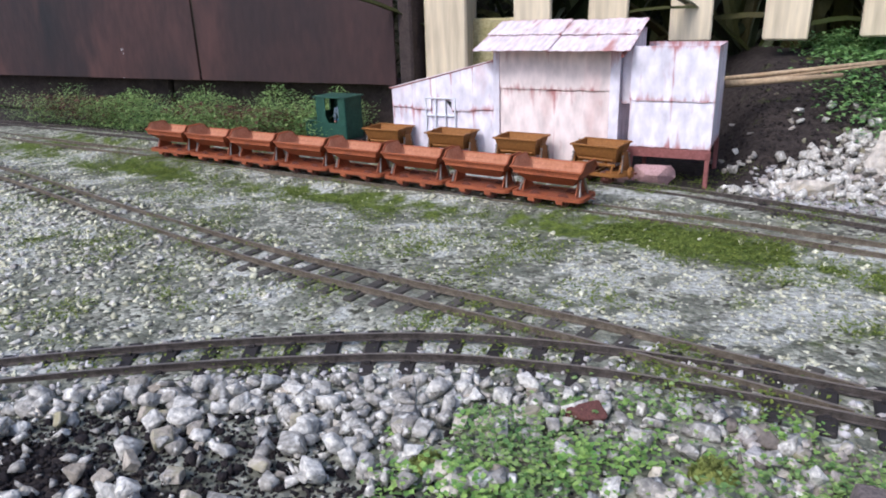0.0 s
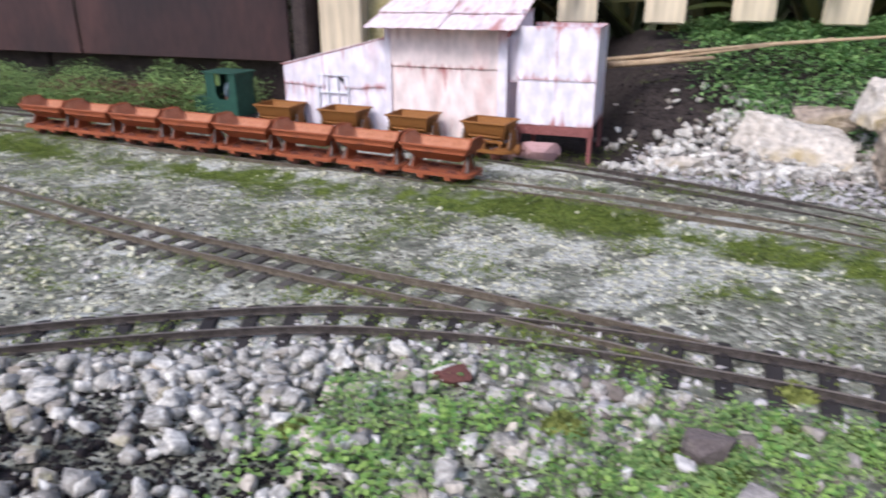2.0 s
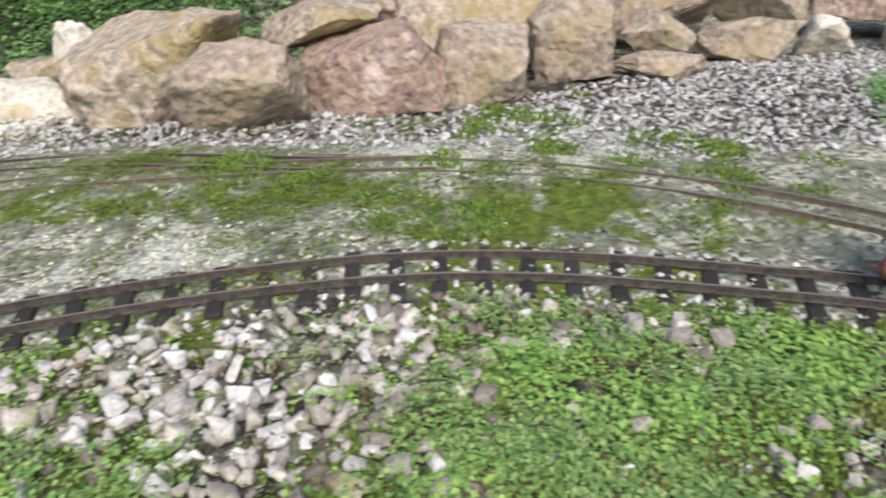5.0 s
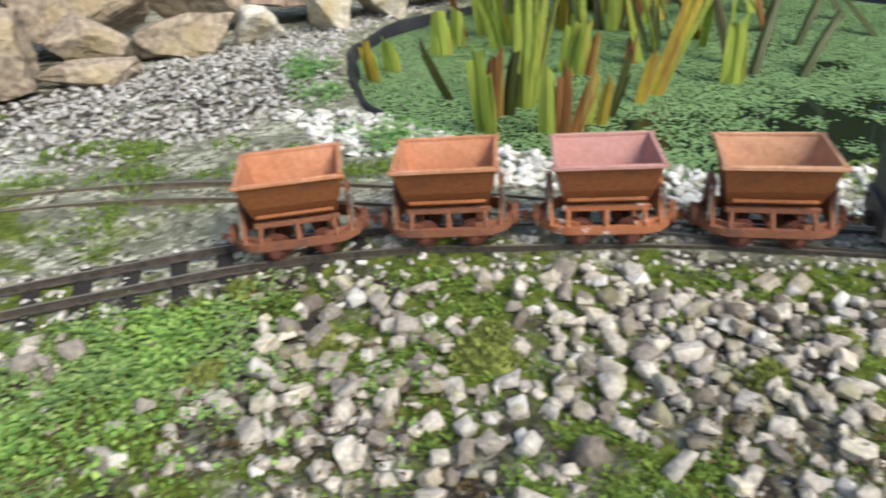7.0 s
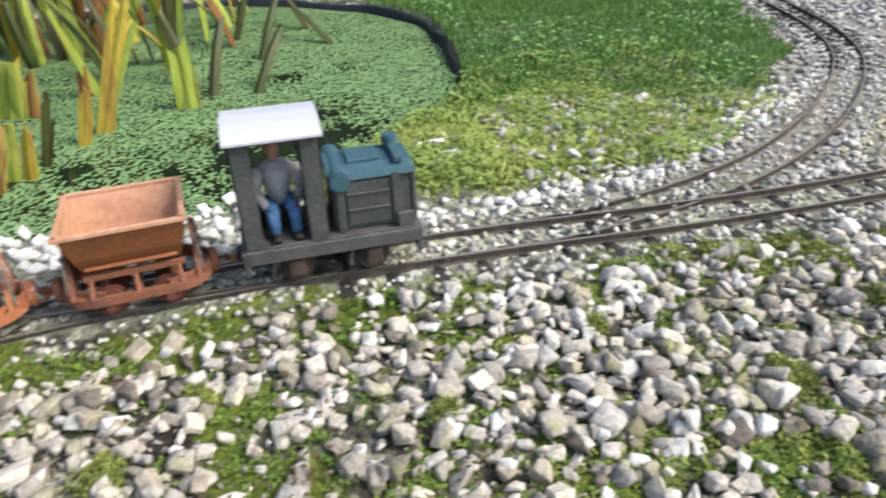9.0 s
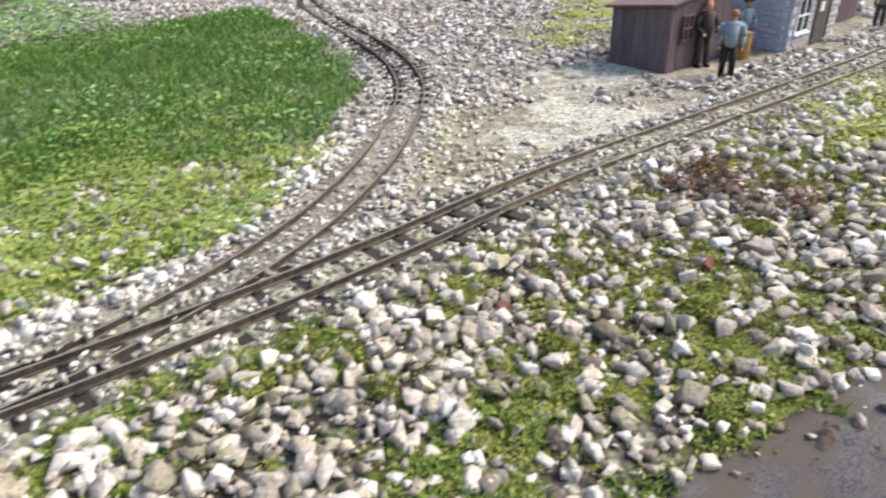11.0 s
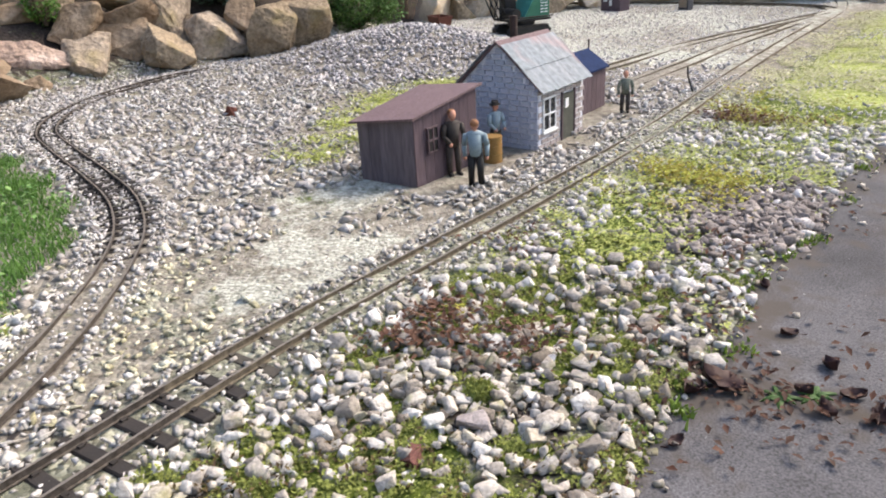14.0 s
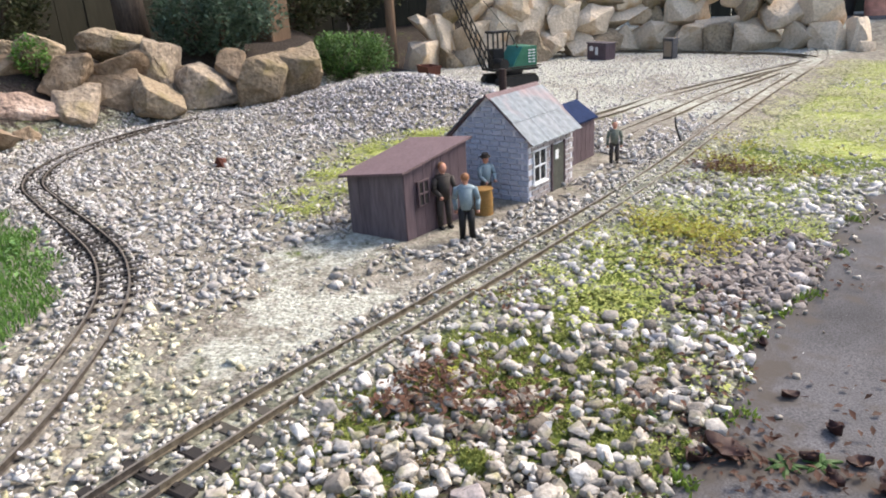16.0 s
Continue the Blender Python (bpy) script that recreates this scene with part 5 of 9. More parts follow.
    bmesh.ops.transform(bm, matrix=pose((x0 + x1) / 2, 0, 0.0005, 0, 0, 90), verts=bm.verts)
    part("cab_roof", bm, M["loco_roof"], e, "pale grey sheet roof")
    part("seat", box((.024, .020, .013), (-.0290, .0080, .0375), .001), M["black"], e)
    part("control_stand", box((.006, .026, .030), (-.0090, .006, .0460), .001), M["black"], e)
    part("brake_lever", limb((-.016, -.010, .031), (-.019, -.014, .055), .0009, .0009, ball(.002, (-.019, -.014, .0555), sub=1)), M["loco_under"], e)
    # hood
    hx0, hx1, hw, hz0, hz1 = .0020, .0510, .0190, .0310, .0680
    bm = box((hx1 - hx0, hw * 2, hz1 - hz0), ((hx0 + hx1) / 2, 0, (hz0 + hz1) / 2), .0012)
    hood = part("bonnet", bm, G, e)
    for s in (-1, 1):
        dr = part("bonnet_door", box((.0270, .0012, .0290), (.0240, s * (hw + .0008), .0490), .0004), G, hood)
        part("bonnet_post", box((.0048, .0026, .0360), (.0410, s * (hw + .0012), .0492), .0004), G, hood)
        part("bonnet_post", box((.0048, .0026, .0360), (.0065, s * (hw + .0012), .0492), .0004), G, hood)
        for z in (.0455, .0560):
            part("handrail", limb((.0110, s * (hw + .0022), z), (.0370, s * (hw + .0022), z), .0007, .0007, bmesh.new(), 6), M["loco_frame"], hood)
    bm = bmesh.new()
    poly = [(-.0215, .0655), (-.0200, .0690), (-.0120, .0715), (.0120, .0715), (.0200, .0690), (.0215, .0655)]
    prism(poly, -.0262, .0262, bm)
    bmesh.ops.transform(bm, matrix=pose((hx0 + hx1) / 2, 0, 0, 0, 0, 90), verts=bm.verts)
    top = part("bonnet_top", bm, B, hood, "blue-grey bonnet top")
    part("hatch", box((.0200, .0200, .0022), (.0240, 0, .0724), .0005), B, top)
    part("radiator_cap_bar", box((.0060, .0360, .0050), (.0440, 0, .0735), .0010), B, top)
    part("filler_cap", tube(.0055, .0050, .0060, (.0440, .0080, .0775), seg=16, bevel=.0008), B, top)
    part("fuel_tank", tube(.0065, .0065, .0500, (.0068, 0, .0660), (90, 0, 0), 18, bevel=.0012), B, top)
    part("radiator_frame", box((.0030, .0400, .0370), (.0524, 0, .0495), .0006), G, hood)
    for i in range(9):
        part("radiator_slat", box((.0012, .0300, .0016), (.0543, 0, .0355 + i * .0036), .0002), M["black"], hood)
    part("sand_box", box((.010, .003, .010), (.0455, -.0235, .0360), .0006), G, e)
    return e


loco_pose = on_line(MAIN_LINE, dist_at(MAIN_LINE, .8085, -.378))
loco = locomotive(loco_pose)
figure("driver_figure", loco_pose @ pose(-.0285, .0030, .0315, 0, 0, -86), M["shirt"], M["denim"], "seated model driver in a grey-blue shirt and jeans", .086, seated=True)
prevp = loco_pose @ Vector((-.0600, 0, .0165))
mid = dist_at(MAIN_LINE, .8085, -.378) - .1180
for i in range(4):
    white = i == 1
    wp = on_line(MAIN_LINE, mid - i * .1035)
    w = tip_wagon(M["rust"], (M["lining_tan"], M["rust_pink"], M["lining_orange"], M["lining_orange"])[i], M["wagon_white"] if white else M["rust_frame"], M["rust_dark"],
                  "rusty orange model tip wagon with flaking white paint on its frame" if white else "rusty orange V-skip model tip wagon on the main line",
                  "tip wagons behind the locomotive", (M["lining_tan"], M["rust_pink"], M["lining_orange"], M["lining_orange"])[i])
    w.matrix_basis = wp @ pose(0, 0, 0, 0, 0, 180 if i % 2 else 0)
    chain(prevp, wp @ Vector((.052, 0, .0150)))
    prevp = wp @ Vector((-.052, 0, .0150))

# standing rake on the front road
FR = LINES[2]
d0 = dist_at(FR, -.092, .846) - .056
proto = end_tip_wagon("rust-red model wagon with a scooped skip, standing in a coupled rake", "rake of scoop wagons", M["rust_bright"], M["rust_bright"])
proto.matrix_basis = on_line(FR, d0)
for i in range(1, 8):
    copy_thing(proto, on_line(FR, d0 - i * .1015))

# ochre wagons on the back road
BR = LINES[3]
d1 = dist_at(BR, -.105, .990)
proto = tip_wagon(M["rust_ochre"], M["rust_ochre"], M["rust_ochre"], M["rust_dark"], "ochre-brown rusty model tip wagon standing beside the tin works", "wagons beside the tin works", wide=.050, top=.0530)
proto.matrix_basis = on_line(BR, d1)
for i in range(1, 4):
    copy_thing(proto, on_line(BR, d1 - .004 - i * .1180))


# ---------------------------------------------------------------- green cab engine behind the rake
def green_engine(m):
    e = empty("green_engine", m, "dark green open-cab model engine standing before the rusty panel", "locomotive")
    G = M["loco_green"]
    part("footplate", box((.120, .050, .006), (0, 0, .018), .0008), M["black"], e)
    for x in (-.030, .030):
        for s in (-1, 1):
            part("wheel", tube(.010, .010, .004, (x, s * .0155, .010), (90, 0, 0), 18, bevel=.0006), M["rust_dark"], e)
    for s in (-1, 1):
        bm = prism([(-.020, .021), (.044, .021), (.044, .094), (.030, .094), (.030, .060), (.024, .050), (.006, .050), (.0, .060), (.0, .094), (-.020, .094)], -.001, .001)
        bmesh.ops.translate(bm, vec=(0, s * .024, 0), verts=bm.verts)
        part("cab_side", bm, G, e)
    part("cab_end", box((.002, .048, .073), (.044, 0, .0575), .0004), G, e)
    bm = prism([(-.024, .021), (.024, .021), (.024, .094), (.013, .094), (.013, .068), (-.013, .068), (-.013, .094), (-.024, .094)], -.001, .001)
    bmesh.ops.transform(bm, matrix=pose(-.020, 0, 0, 0, 0, 90), verts=bm.verts)
    part("cab_front", bm, G, e)
    part("roof", box((.074, .056, .0025), (.012, 0, .0955), .0006), G, e)
    part("bonnet", box((.036, .032, .028), (-.040, 0, .035), .002), G, e)
    part("bonnet_lid", box((.040, .038, .003), (-.040, 0, .0500), .0008), G, e)
    return e


gp = pose(-.600, 1.165, hz(-.6, 1.165) + .004, 0, 0, -12)
green_engine(gp)
figure("engineman_figure", gp @ pose(.016, 0, .021, 0, 0, -80), M["coat_blue"], M["denim"], "small model engineman with red braces in the green cab", .070)
# ---------------------------------------------------------------- tin works
def sheet(w, h, n=10, amp=.00025, t=.0008):
    """A corrugated sheet, lower left corner at the origin, in x and z, ribs upright."""
    bm = bmesh.new()
    cols = []
    for i in range(n * 2 + 1):
        x = w * i / (n * 2)
        y = amp * math.sin(i * math.pi / 2 * 1.0)
        rag = .0012 * math.sin(i * 2.3 + w * 900) * math.sin(i * .9 + h * 700) - .0006
        cols.append([bm.verts.new((x, y + dy, z)) for dy, z in ((0, rag), (0, h), (t, h), (t, rag))])
    for a, b in zip(cols, cols[1:]):
        for k in range(4):
            bm.faces.new((a[k], b[k], b[(k + 1) % 4], a[(k + 1) % 4]))
    bm.faces.new(cols[0])
    bm.faces.new(cols[-1][::-1])
    bmesh.ops.recalc_face_normals(bm, faces=bm.faces)
    return bm


HA = -8.0
wo = pose(.040, 1.012, 0, 0, 0, HA)


def tin_works():
    e = empty("tin_works", wo, "white corrugated tin mine building streaked with pink rust", "model building")
    W, C, R = M["tin_white"], M["tin_cream"], M["tin_red"]

    def put(name, bm, m, material, label=""):
        bmesh.ops.transform(bm, matrix=m, verts=bm.verts)
        return part(name, bm, material, e, label)
    # bin on legs: x from -.110 to 0
    for x, w in ((-.110, .056), (-.054, .055)):
        put("wall_sheet", sheet(w, .070, 5), pose(x, -.0015, .036), W)
        put("wall_sheet", sheet(w + .001, .072, 5), pose(x - .0005, -.0035, .100, 0, 0, 0), W)
    for y in (.0, .055):
        put("wall_sheet", sheet(.056, .135, 5), pose(0, y, .036, 0, 0, 90), W)
    put("wall_sheet", sheet(.110, .135, 9), pose(-.110, .110, .036), W)
    put("bin_floor", box((.110, .110, .004), (-.055, .055, .036), .0005), Matrix(), R)
    put("front_beam", box((.112, .005, .013), (-.054, .0015, .0275), .0006), Matrix(), R, "dull red timber beam")
    for x in (-.002, -.106):
        for y in (.002, .108):
            put("leg", box((.006, .006, .056), (x, y, .004), .0006), Matrix(), R)
    # tall middle tower, front standing a little back
    x0, x1 = -.318, -.128
    for i, (a, b) in enumerate(((0, .5), (.5, 1))):
        ax, bx = x0 + (x1 - x0) * a, x0 + (x1 - x0) * b
        put("wall_sheet", sheet(bx - ax, .132, 7, .0004), pose(ax, .010, -.018), C)
    put("wall_sheet", sheet(x1 - x0, .062, 12, .0003), pose(x0, .0075, .110), C)
    put("corner_board", box((.010, .003, .186), (x0 + .004, .008, .075), .0004), Matrix(), W)
    put("corner_board", box((.014, .003, .186), (x1 - .006, .007, .075), .0004), Matrix(), W)
    put("wall_sheet", sheet(.100, .196, 6), pose(x1, .010, -.018, 0, 0, 90), W, "blue-white side wall")
    put("wall_sheet", sheet(.080, .170, 6), pose(x0, .010, -.018, 0, 0, 90), W)
    put("wall_sheet", sheet(x1 - x0, .205, 12), pose(x0, .088, -.018), W)
    # box on the tower's side
    put("wall_sheet", sheet(.016, .090, 2), pose(x1 + .001, .020, .092), W)
    put("wall_sheet", sheet(.070, .100, 4), pose(x1 + .017, .022, .092, 0, 0, 90), W)
    # roof, falling to the front
    for row, (yy, zz) in enumerate(((-.032, .1675), (.026, .1835))):
        for i in range(4):
            ax = x0 - .018 + i * .0565
            bm = sheet(.059, .066, 6, .0006)
            put("roof_sheet", bm, pose(ax, yy - .0015 * (i % 2), zz + .0030 * row + .0006 * (i % 2), -74.5 + .5 * (i % 2), 0, 0), M["tin_roof"])
    put("roof_rafter", box((.004, .100, .005), (x1 + .010, .020, .174), .0005, (15.5, 0, 0)), Matrix(), R)
    # low annexe with a sloping top
    a0, a1 = -.500, -.318
    cuts = [a0, -.462, -.428, -.392, -.355, a1]

    def top(x):
        return .104 + (x - a0) / (a1 - a0) * .046
    for i, (p, q) in enumerate(zip(cuts, cuts[1:])):
        zb = .075 - .003 * (i % 2)
        if i not in (2,):
            put("wall_sheet", sheet(q - p, zb + .020, 3, .0004), pose(p, .0125, -.018), W)
        else:
            put("wall_sheet", sheet(q - p, .056, 3, .0004), pose(p, .0125, -.018), W)
        bm = prism([(p, zb), (q, zb), (q, top(q)), (p, top(p))], .0100, .0112)
        if i == 2:
            bm = prism([(p, .090), (q, .090), (q, top(q)), (p, top(p))], .0100, .0112)
        put("wall_sheet", bm, Matrix(), W)
    put("eave_trim", limb((a0, .0105, top(a0)), (a1, .0105, top(a1)), .0016, .0016, bmesh.new(), 6), Matrix(), R)
    bm = prism([(a0, -.018), (a1, -.018), (a1, top(a1)), (a0, top(a0))], .110, .112)
    put("wall_back", bm, Matrix(), W)
    put("wall_sheet", sheet(.100, .120, 6), pose(a0, .012, -.018, 0, 0, 90), W)
    bm = prism([(a0 - .004, top(a0)), (a1, top(a1)), (a1, top(a1) + .0015), (a0 - .004, top(a0) + .0015)], .009, .115)
    put("annexe_roof", bm, Matrix(), M["tin_roof"])
    # window with six panes, one broken
    wx0, wx1, wz0, wz1 = -.438, -.386, .036, .091
    win = put("window", box((wx1 - wx0, .001, wz1 - wz0), ((wx0 + wx1) / 2, .0135, (wz0 + wz1) / 2)), Matrix(), M["tin_white"])
    for x in np.linspace(wx0, wx1, 4):
        part("glazing_bar", box((.0022, .003, wz1 - wz0), (x, .0105, (wz0 + wz1) / 2), .0003), M["window_white"], win)
    for z in np.linspace(wz0, wz1, 3):
        part("glazing_bar", box((wx1 - wx0 + .002, .003, .0022), ((wx0 + wx1) / 2, .0105, z), .0003), M["window_white"], win)
    bm = prism([(wx1 - .016, wz1 - .004), (wx1 - .002, wz1 - .006), (wx1 - .002, wz1 - .024)], .0118, .0124)
    part("broken_pane", bm, M["black"], win, "dark hole of a broken pane")
    return e


tin_works()


# ---------------------------------------------------------------- stones
def rock_bm(seed, sub=2, planes=9, rough=.05):
    """A quarried lump: flat breaks, worn arrises and a pitted skin."""
    r = random.Random(seed)
    bm = bmesh.new()
    for _ in range(planes + 3):
        p = Vector((r.uniform(-1, 1), r.uniform(-1, 1), r.uniform(-1, 1)))
        m = max(abs(p.x), abs(p.y), abs(p.z))
        p = p / m * r.uniform(.80, 1.0)
        bm.verts.new(p * (.70 + .30 / max(1, p.length)))
    bmesh.ops.convex_hull(bm, input=list(bm.verts))
    bmesh.ops.delete(bm, geom=[v for v in bm.verts if not v.link_faces], context="VERTS")
    bmesh.ops.dissolve_limit(bm, angle_limit=radians(16), verts=bm.verts, edges=bm.edges)
    bmesh.ops.bevel(bm, geom=list(bm.edges), offset=.045, segments=2, affect="EDGES", profile=.55)
    bmesh.ops.triangulate(bm, faces=bm.faces)
    if sub > 1:
        for _ in range(3 if sub > 2 else 2):
            long_ = [e for e in bm.edges if e.calc_length() > (.17 if sub > 2 else .4)]
            bmesh.ops.subdivide_edges(bm, edges=long_, cuts=1)
            bmesh.ops.triangulate(bm, faces=bm.faces)
    off = Vector((r.uniform(0, 90), r.uniform(0, 90), r.uniform(0, 90)))
    for v in bm.verts:
        n = v.co.normalized()
        step = noise.noise(v.co * 2.6 + off * 1.7)
        v.co += n * (noise.fractal(v.co * 1.6 + off, .9, 2.1, 6) * rough + (.035 if step > .12 else 0) - .05 * max(0, noise.noise(v.co * 5.5 - off)))
    return bm


def boulder(at, size, rot, seed, material, label, group="boulders"):
    bm = rock_bm(seed, 3 if seed < 300 else 2, 10, .075)
    ext = [max(abs(v.co[k]) for v in bm.verts) for k in range(3)]
    bmesh.ops.scale(bm, vec=[size[k] / 2 / ext[k] for k in range(3)], verts=bm.verts)
    ob = obj_from("boulder", bm, material)
    ob.data.shade_smooth()
    ob.data.set_sharp_from_angle(angle=radians(26))
    ob.matrix_basis = pose(*at, *rot)
    return tagged(ob, label, "boulder", group)


BROWN = M["boulder_brown"]
MOSSY, PINKISH = M["boulder_moss"], M["boulder_pink"]
TAN, PALE, WARM, CREAM = M["boulder"], M["boulder_pale"], M["boulder_warm"], M["boulder_cream"]
# beside the tracks, by the pond
BY_POND = [
    ((.325, 1.050, .008), (.175, .10, .078), (8, 16, -28), PALE), ((.155, .985, -.008), (.085, .04, .036), (0, -12, -20), PALE), ((.375, 1.125, .040), (.085, .06, .040), (0, 5, -10), TAN), ((.490, .870, .052), (.25, .17, .150), (10, -14, -38), MOSSY),
    ((.525, .712, .036), (.150, .09, .125), (0, 0, -40), TAN), ((.672, .780, .082), (.155, .12, .080), (6, 8, -40), MOSSY),
    ((.690, .685, .032), (.180, .10, .120), (0, -12, -45), PINKISH), ((.812, .622, .026), (.125, .10, .125), (0, 6, -48), TAN),
    ((.424, 1.045, .070), (.062, .06, .072), (0, 20, 10), PALE), ((.900, .760, .075), (.240, .14, .150), (0, 5, -48), MOSSY),
    ((.745, .860, .100), (.170, .12, .075), (0, 10, -42), PINKISH), ((.975, .655, .040), (.160, .11, .110), (4, -8, -50), TAN),
    ((1.150, .620, .015), (.105, .09, .085), (0, 0, -50), TAN), ((1.275, .555, -.005), (.150, .09, .080), (0, 4, -50), TAN),
    ((1.360, .475, -.006), (.085, .08, .075), (0, 0, -50), PALE), ((1.462, .415, .006), (.105, .10, .115), (0, 10, -55), PALE),
    ((1.085, .565, -.012), (.130, .07, .050), (0, 0, -50), TAN), ((1.06, .80, .06), (.22, .14, .13), (0, 6, -50), TAN),
    ((1.58, .36, .01), (.14, .12, .10), (0, 0, -70), PALE), ((1.25, .72, .06), (.2, .14, .13), (0, 5, -50), TAN),
    ((1.70, .28, .02), (.16, .12, .12), (0, 0, -70), PALE), ((.98, .90, .14), (.2, .14, .12), (0, 5, -50), TAN),
    ((1.40, .64, .035), (.20, .13, .13), (0, 5, -50), TAN), ((1.54, .52, .03), (.18, .13, .12), (0, -6, -55), PINKISH)]
for i, (a, s, r, m_) in enumerate(BY_POND):
    s = [v * 1.05 for v in s]
    boulder(a, s, r, 100 + i, m_, {TAN: "mossy tan limestone boulder in the garden bank", MOSSY: "large boulder stained yellow-green with moss in the bank", PINKISH: "pinkish-brown boulder with pale edges in the bank"}.get(m_, "pale limestone boulder beside the track"))
# wall behind the loop
BY_LOOP = [
    ((2.520, -1.511, 0.102), (0.237, 0.135, 0.124), (0, 0, -111), WARM),
    ((2.565, -1.528, 0.178), (0.180, 0.081, 0.066), (0, 4, -111), BROWN),
    ((2.453, -1.620, 0.170), (0.135, 0.087, 0.072), (0, 6, -114), BROWN),
    ((2.393, -1.635, 0.101), (0.161, 0.130, 0.119), (0, -4, -115), WARM),
    ((2.393, -1.728, 0.037), (0.211, 0.176, 0.168), (0, 8, -117), WARM),
    ((2.324, -1.618, 0.022), (0.125, 0.138, 0.142), (0, 14, -115), TAN),
    ((2.434, -1.806, 0.159), (0.188, 0.113, 0.101), (0, 4, -118), BROWN),
    ((2.346, -1.780, 0.100), (0.158, 0.104, 0.091), (0, -6, -119), WARM),
    ((2.335, -1.884, 0.097), (0.122, 0.135, 0.145), (0, 16, -121), TAN),
    ((2.256, -1.814, 0.020), (0.142, 0.146, 0.136), (0, 0, -121), BROWN),
    ((2.259, -1.976, 0.028), (0.182, 0.154, 0.145), (0, -8, -124), TAN),
    ((2.151, -2.081, 0.046), (0.175, 0.185, 0.204), (0, 6, -128), BROWN),
    ((2.093, -2.188, 0.050), (0.141, 0.153, 0.158), (0, 0, -131), BROWN),
    ((2.392, -1.490, 0.014), (0.199, 0.135, 0.124), (0, 8, -111), PINKISH),
    ((2.345, -1.417, 0.001), (0.134, 0.109, 0.096), (0, 0, -110), WARM),
    ((2.273, -1.466, -0.021), (0.077, 0.061, 0.044), (0, 0, -112), WARM),
    ((2.556, -1.614, 0.114), (0.115, 0.110, 0.097), (0, 0, -113), WARM),
    ((2.451, -1.870, 0.121), (0.114, 0.119, 0.107), (0, 0, -120), BROWN),
    ((2.346, -1.928, 0.030), (0.085, 0.101, 0.124), (0, 0, -122), WARM),
    ((2.239, -2.055, 0.073), (0.097, 0.112, 0.108), (0, 0, -126), WARM),
    ((2.22, -1.36, -.010), (.12, .11, .10), (0, 0, -50), WARM), ((2.16, -1.24, -.015), (.15, .12, .12), (0, 0, -40), BROWN), ((2.36, -1.28, .05), (.22, .18, .20), (0, 10, -40), WARM),
    ((2.30, -1.12, .03), (.20, .16, .20), (0, 0, -30), BROWN), ((2.18, -1.05, .0), (.18, .15, .17), (0, 0, -30), WARM), ((2.12, -1.15, -.02), (.09, .08, .07), (0, 0, -30), PINKISH)]
for i, (a, s, r, m_) in enumerate(BY_LOOP):
    boulder(a, s, r, 240 + i, m_, {WARM: "rough orange-brown sandstone boulder in the dry wall", PINKISH: "pinkish-grey slab of stone in the dry wall"}.get(m_, "large buff boulder in the dry wall"), "boulders of the dry wall")
# the far pale wall, three rough courses
rr = random.Random(5)
for course in range(3):
    t = -.01 + .015 * course
    k = 0
    while t < (1.0, .86, .74)[course]:
        s = rr.choice((.07, .09, .11, .14, .17)) * rr.uniform(.9, 1.1)
        h = rr.uniform(.10, .15)
        per = 2.35 if t < .44 else 1.45
        tc = t + s / 2 / per
        x = 2.30 - 1.45 * tc
        y = -2.98 - .86 * min(1, tc * 2.2)
        boulder((x + rr.uniform(-.01, .01), y - .03 * course + rr.uniform(-.015, .01), hz(x, y) + .040 + course * .098), (s * 1.28, .17, h * 1.25), (rr.uniform(-4, 4), rr.uniform(-5, 5), 20 - 45 * (tc < .45) + rr.uniform(-8, 8)), 300 + k + 40 * course, BROWN if rr.random() < .25 else CREAM, "pale quarried limestone block in the far wall", "blocks of the far wall")
        t += s * .92 / per
        k += 1
for i, (x, y, s) in enumerate([(.80, -3.75, .10), (.70, -3.72, .08), (.62, -3.80, .11), (.52, -3.75, .07), (.45, -3.86, .12), (.35, -3.8, .09)]):
    boulder((x, y, hz(x, y) + .012), (s, s * .8, s * .55), (0, 0, i * 40), 500 + i, CREAM, "small pale limestone block at the wall's end", "blocks of the far wall")
boulder((-.030, 1.005, -.004), (.060, .04, .042), (0, 8, 10), 601, M["pink_stone"], "pink painted lump of stone under the bin", "")
boulder((-.085, 1.008, -.010), (.07, .035, .024), (0, 0, 10), 602, M["pink_stone"], "pink painted lump of stone under the bin", "")

# ---------------------------------------------------------------- rusty panels, plinth and fence
pa = pose(-.535, 1.315, 0, 0, 0, 180 - 7.6)
for i, (x0, x1) in enumerate(((0, .505), (.507, 1.25), (1.252, 2.0))):
    bm = box((x1 - x0, .004, .62), ((x0 + x1) / 2, .004 * (i % 2), .392), .0008)
    ob = tagged(obj_from("rusty_panel", bm, M["panel_rust"]), "tall dark brown rusting steel sheet", "metal panel", "rusting sheets of the screen")
    ob.matrix_basis = pa
    for z in (.085, .70):
        part("folded_edge", box((x1 - x0, .008, .004), ((x0 + x1) / 2, -.004 + .004 * (i % 2), z), .0006), M["panel_rust"], ob)
for i in range(3):
    ob = tagged(obj_from("plinth_timber", box((.66, .03, .10), (.335 + i * .665, -.075 + .004 * (i % 2), .036 - .003 * (i == 1)), .005), M["plinth"]), "dark timber plinth under the steel sheets", "timber", "timbers under the screen")
    ob.matrix_basis = pa
ob = tagged(obj_from("screen_post", box((.03, .06, .95), (-.022, -.03, .44), .004), M["plinth"]), "dark timber post at the end of the steel screen", "post")
ob.matrix_basis = pa

bm0 = box((.070, .018, .90), (0, 0, .45), .003)
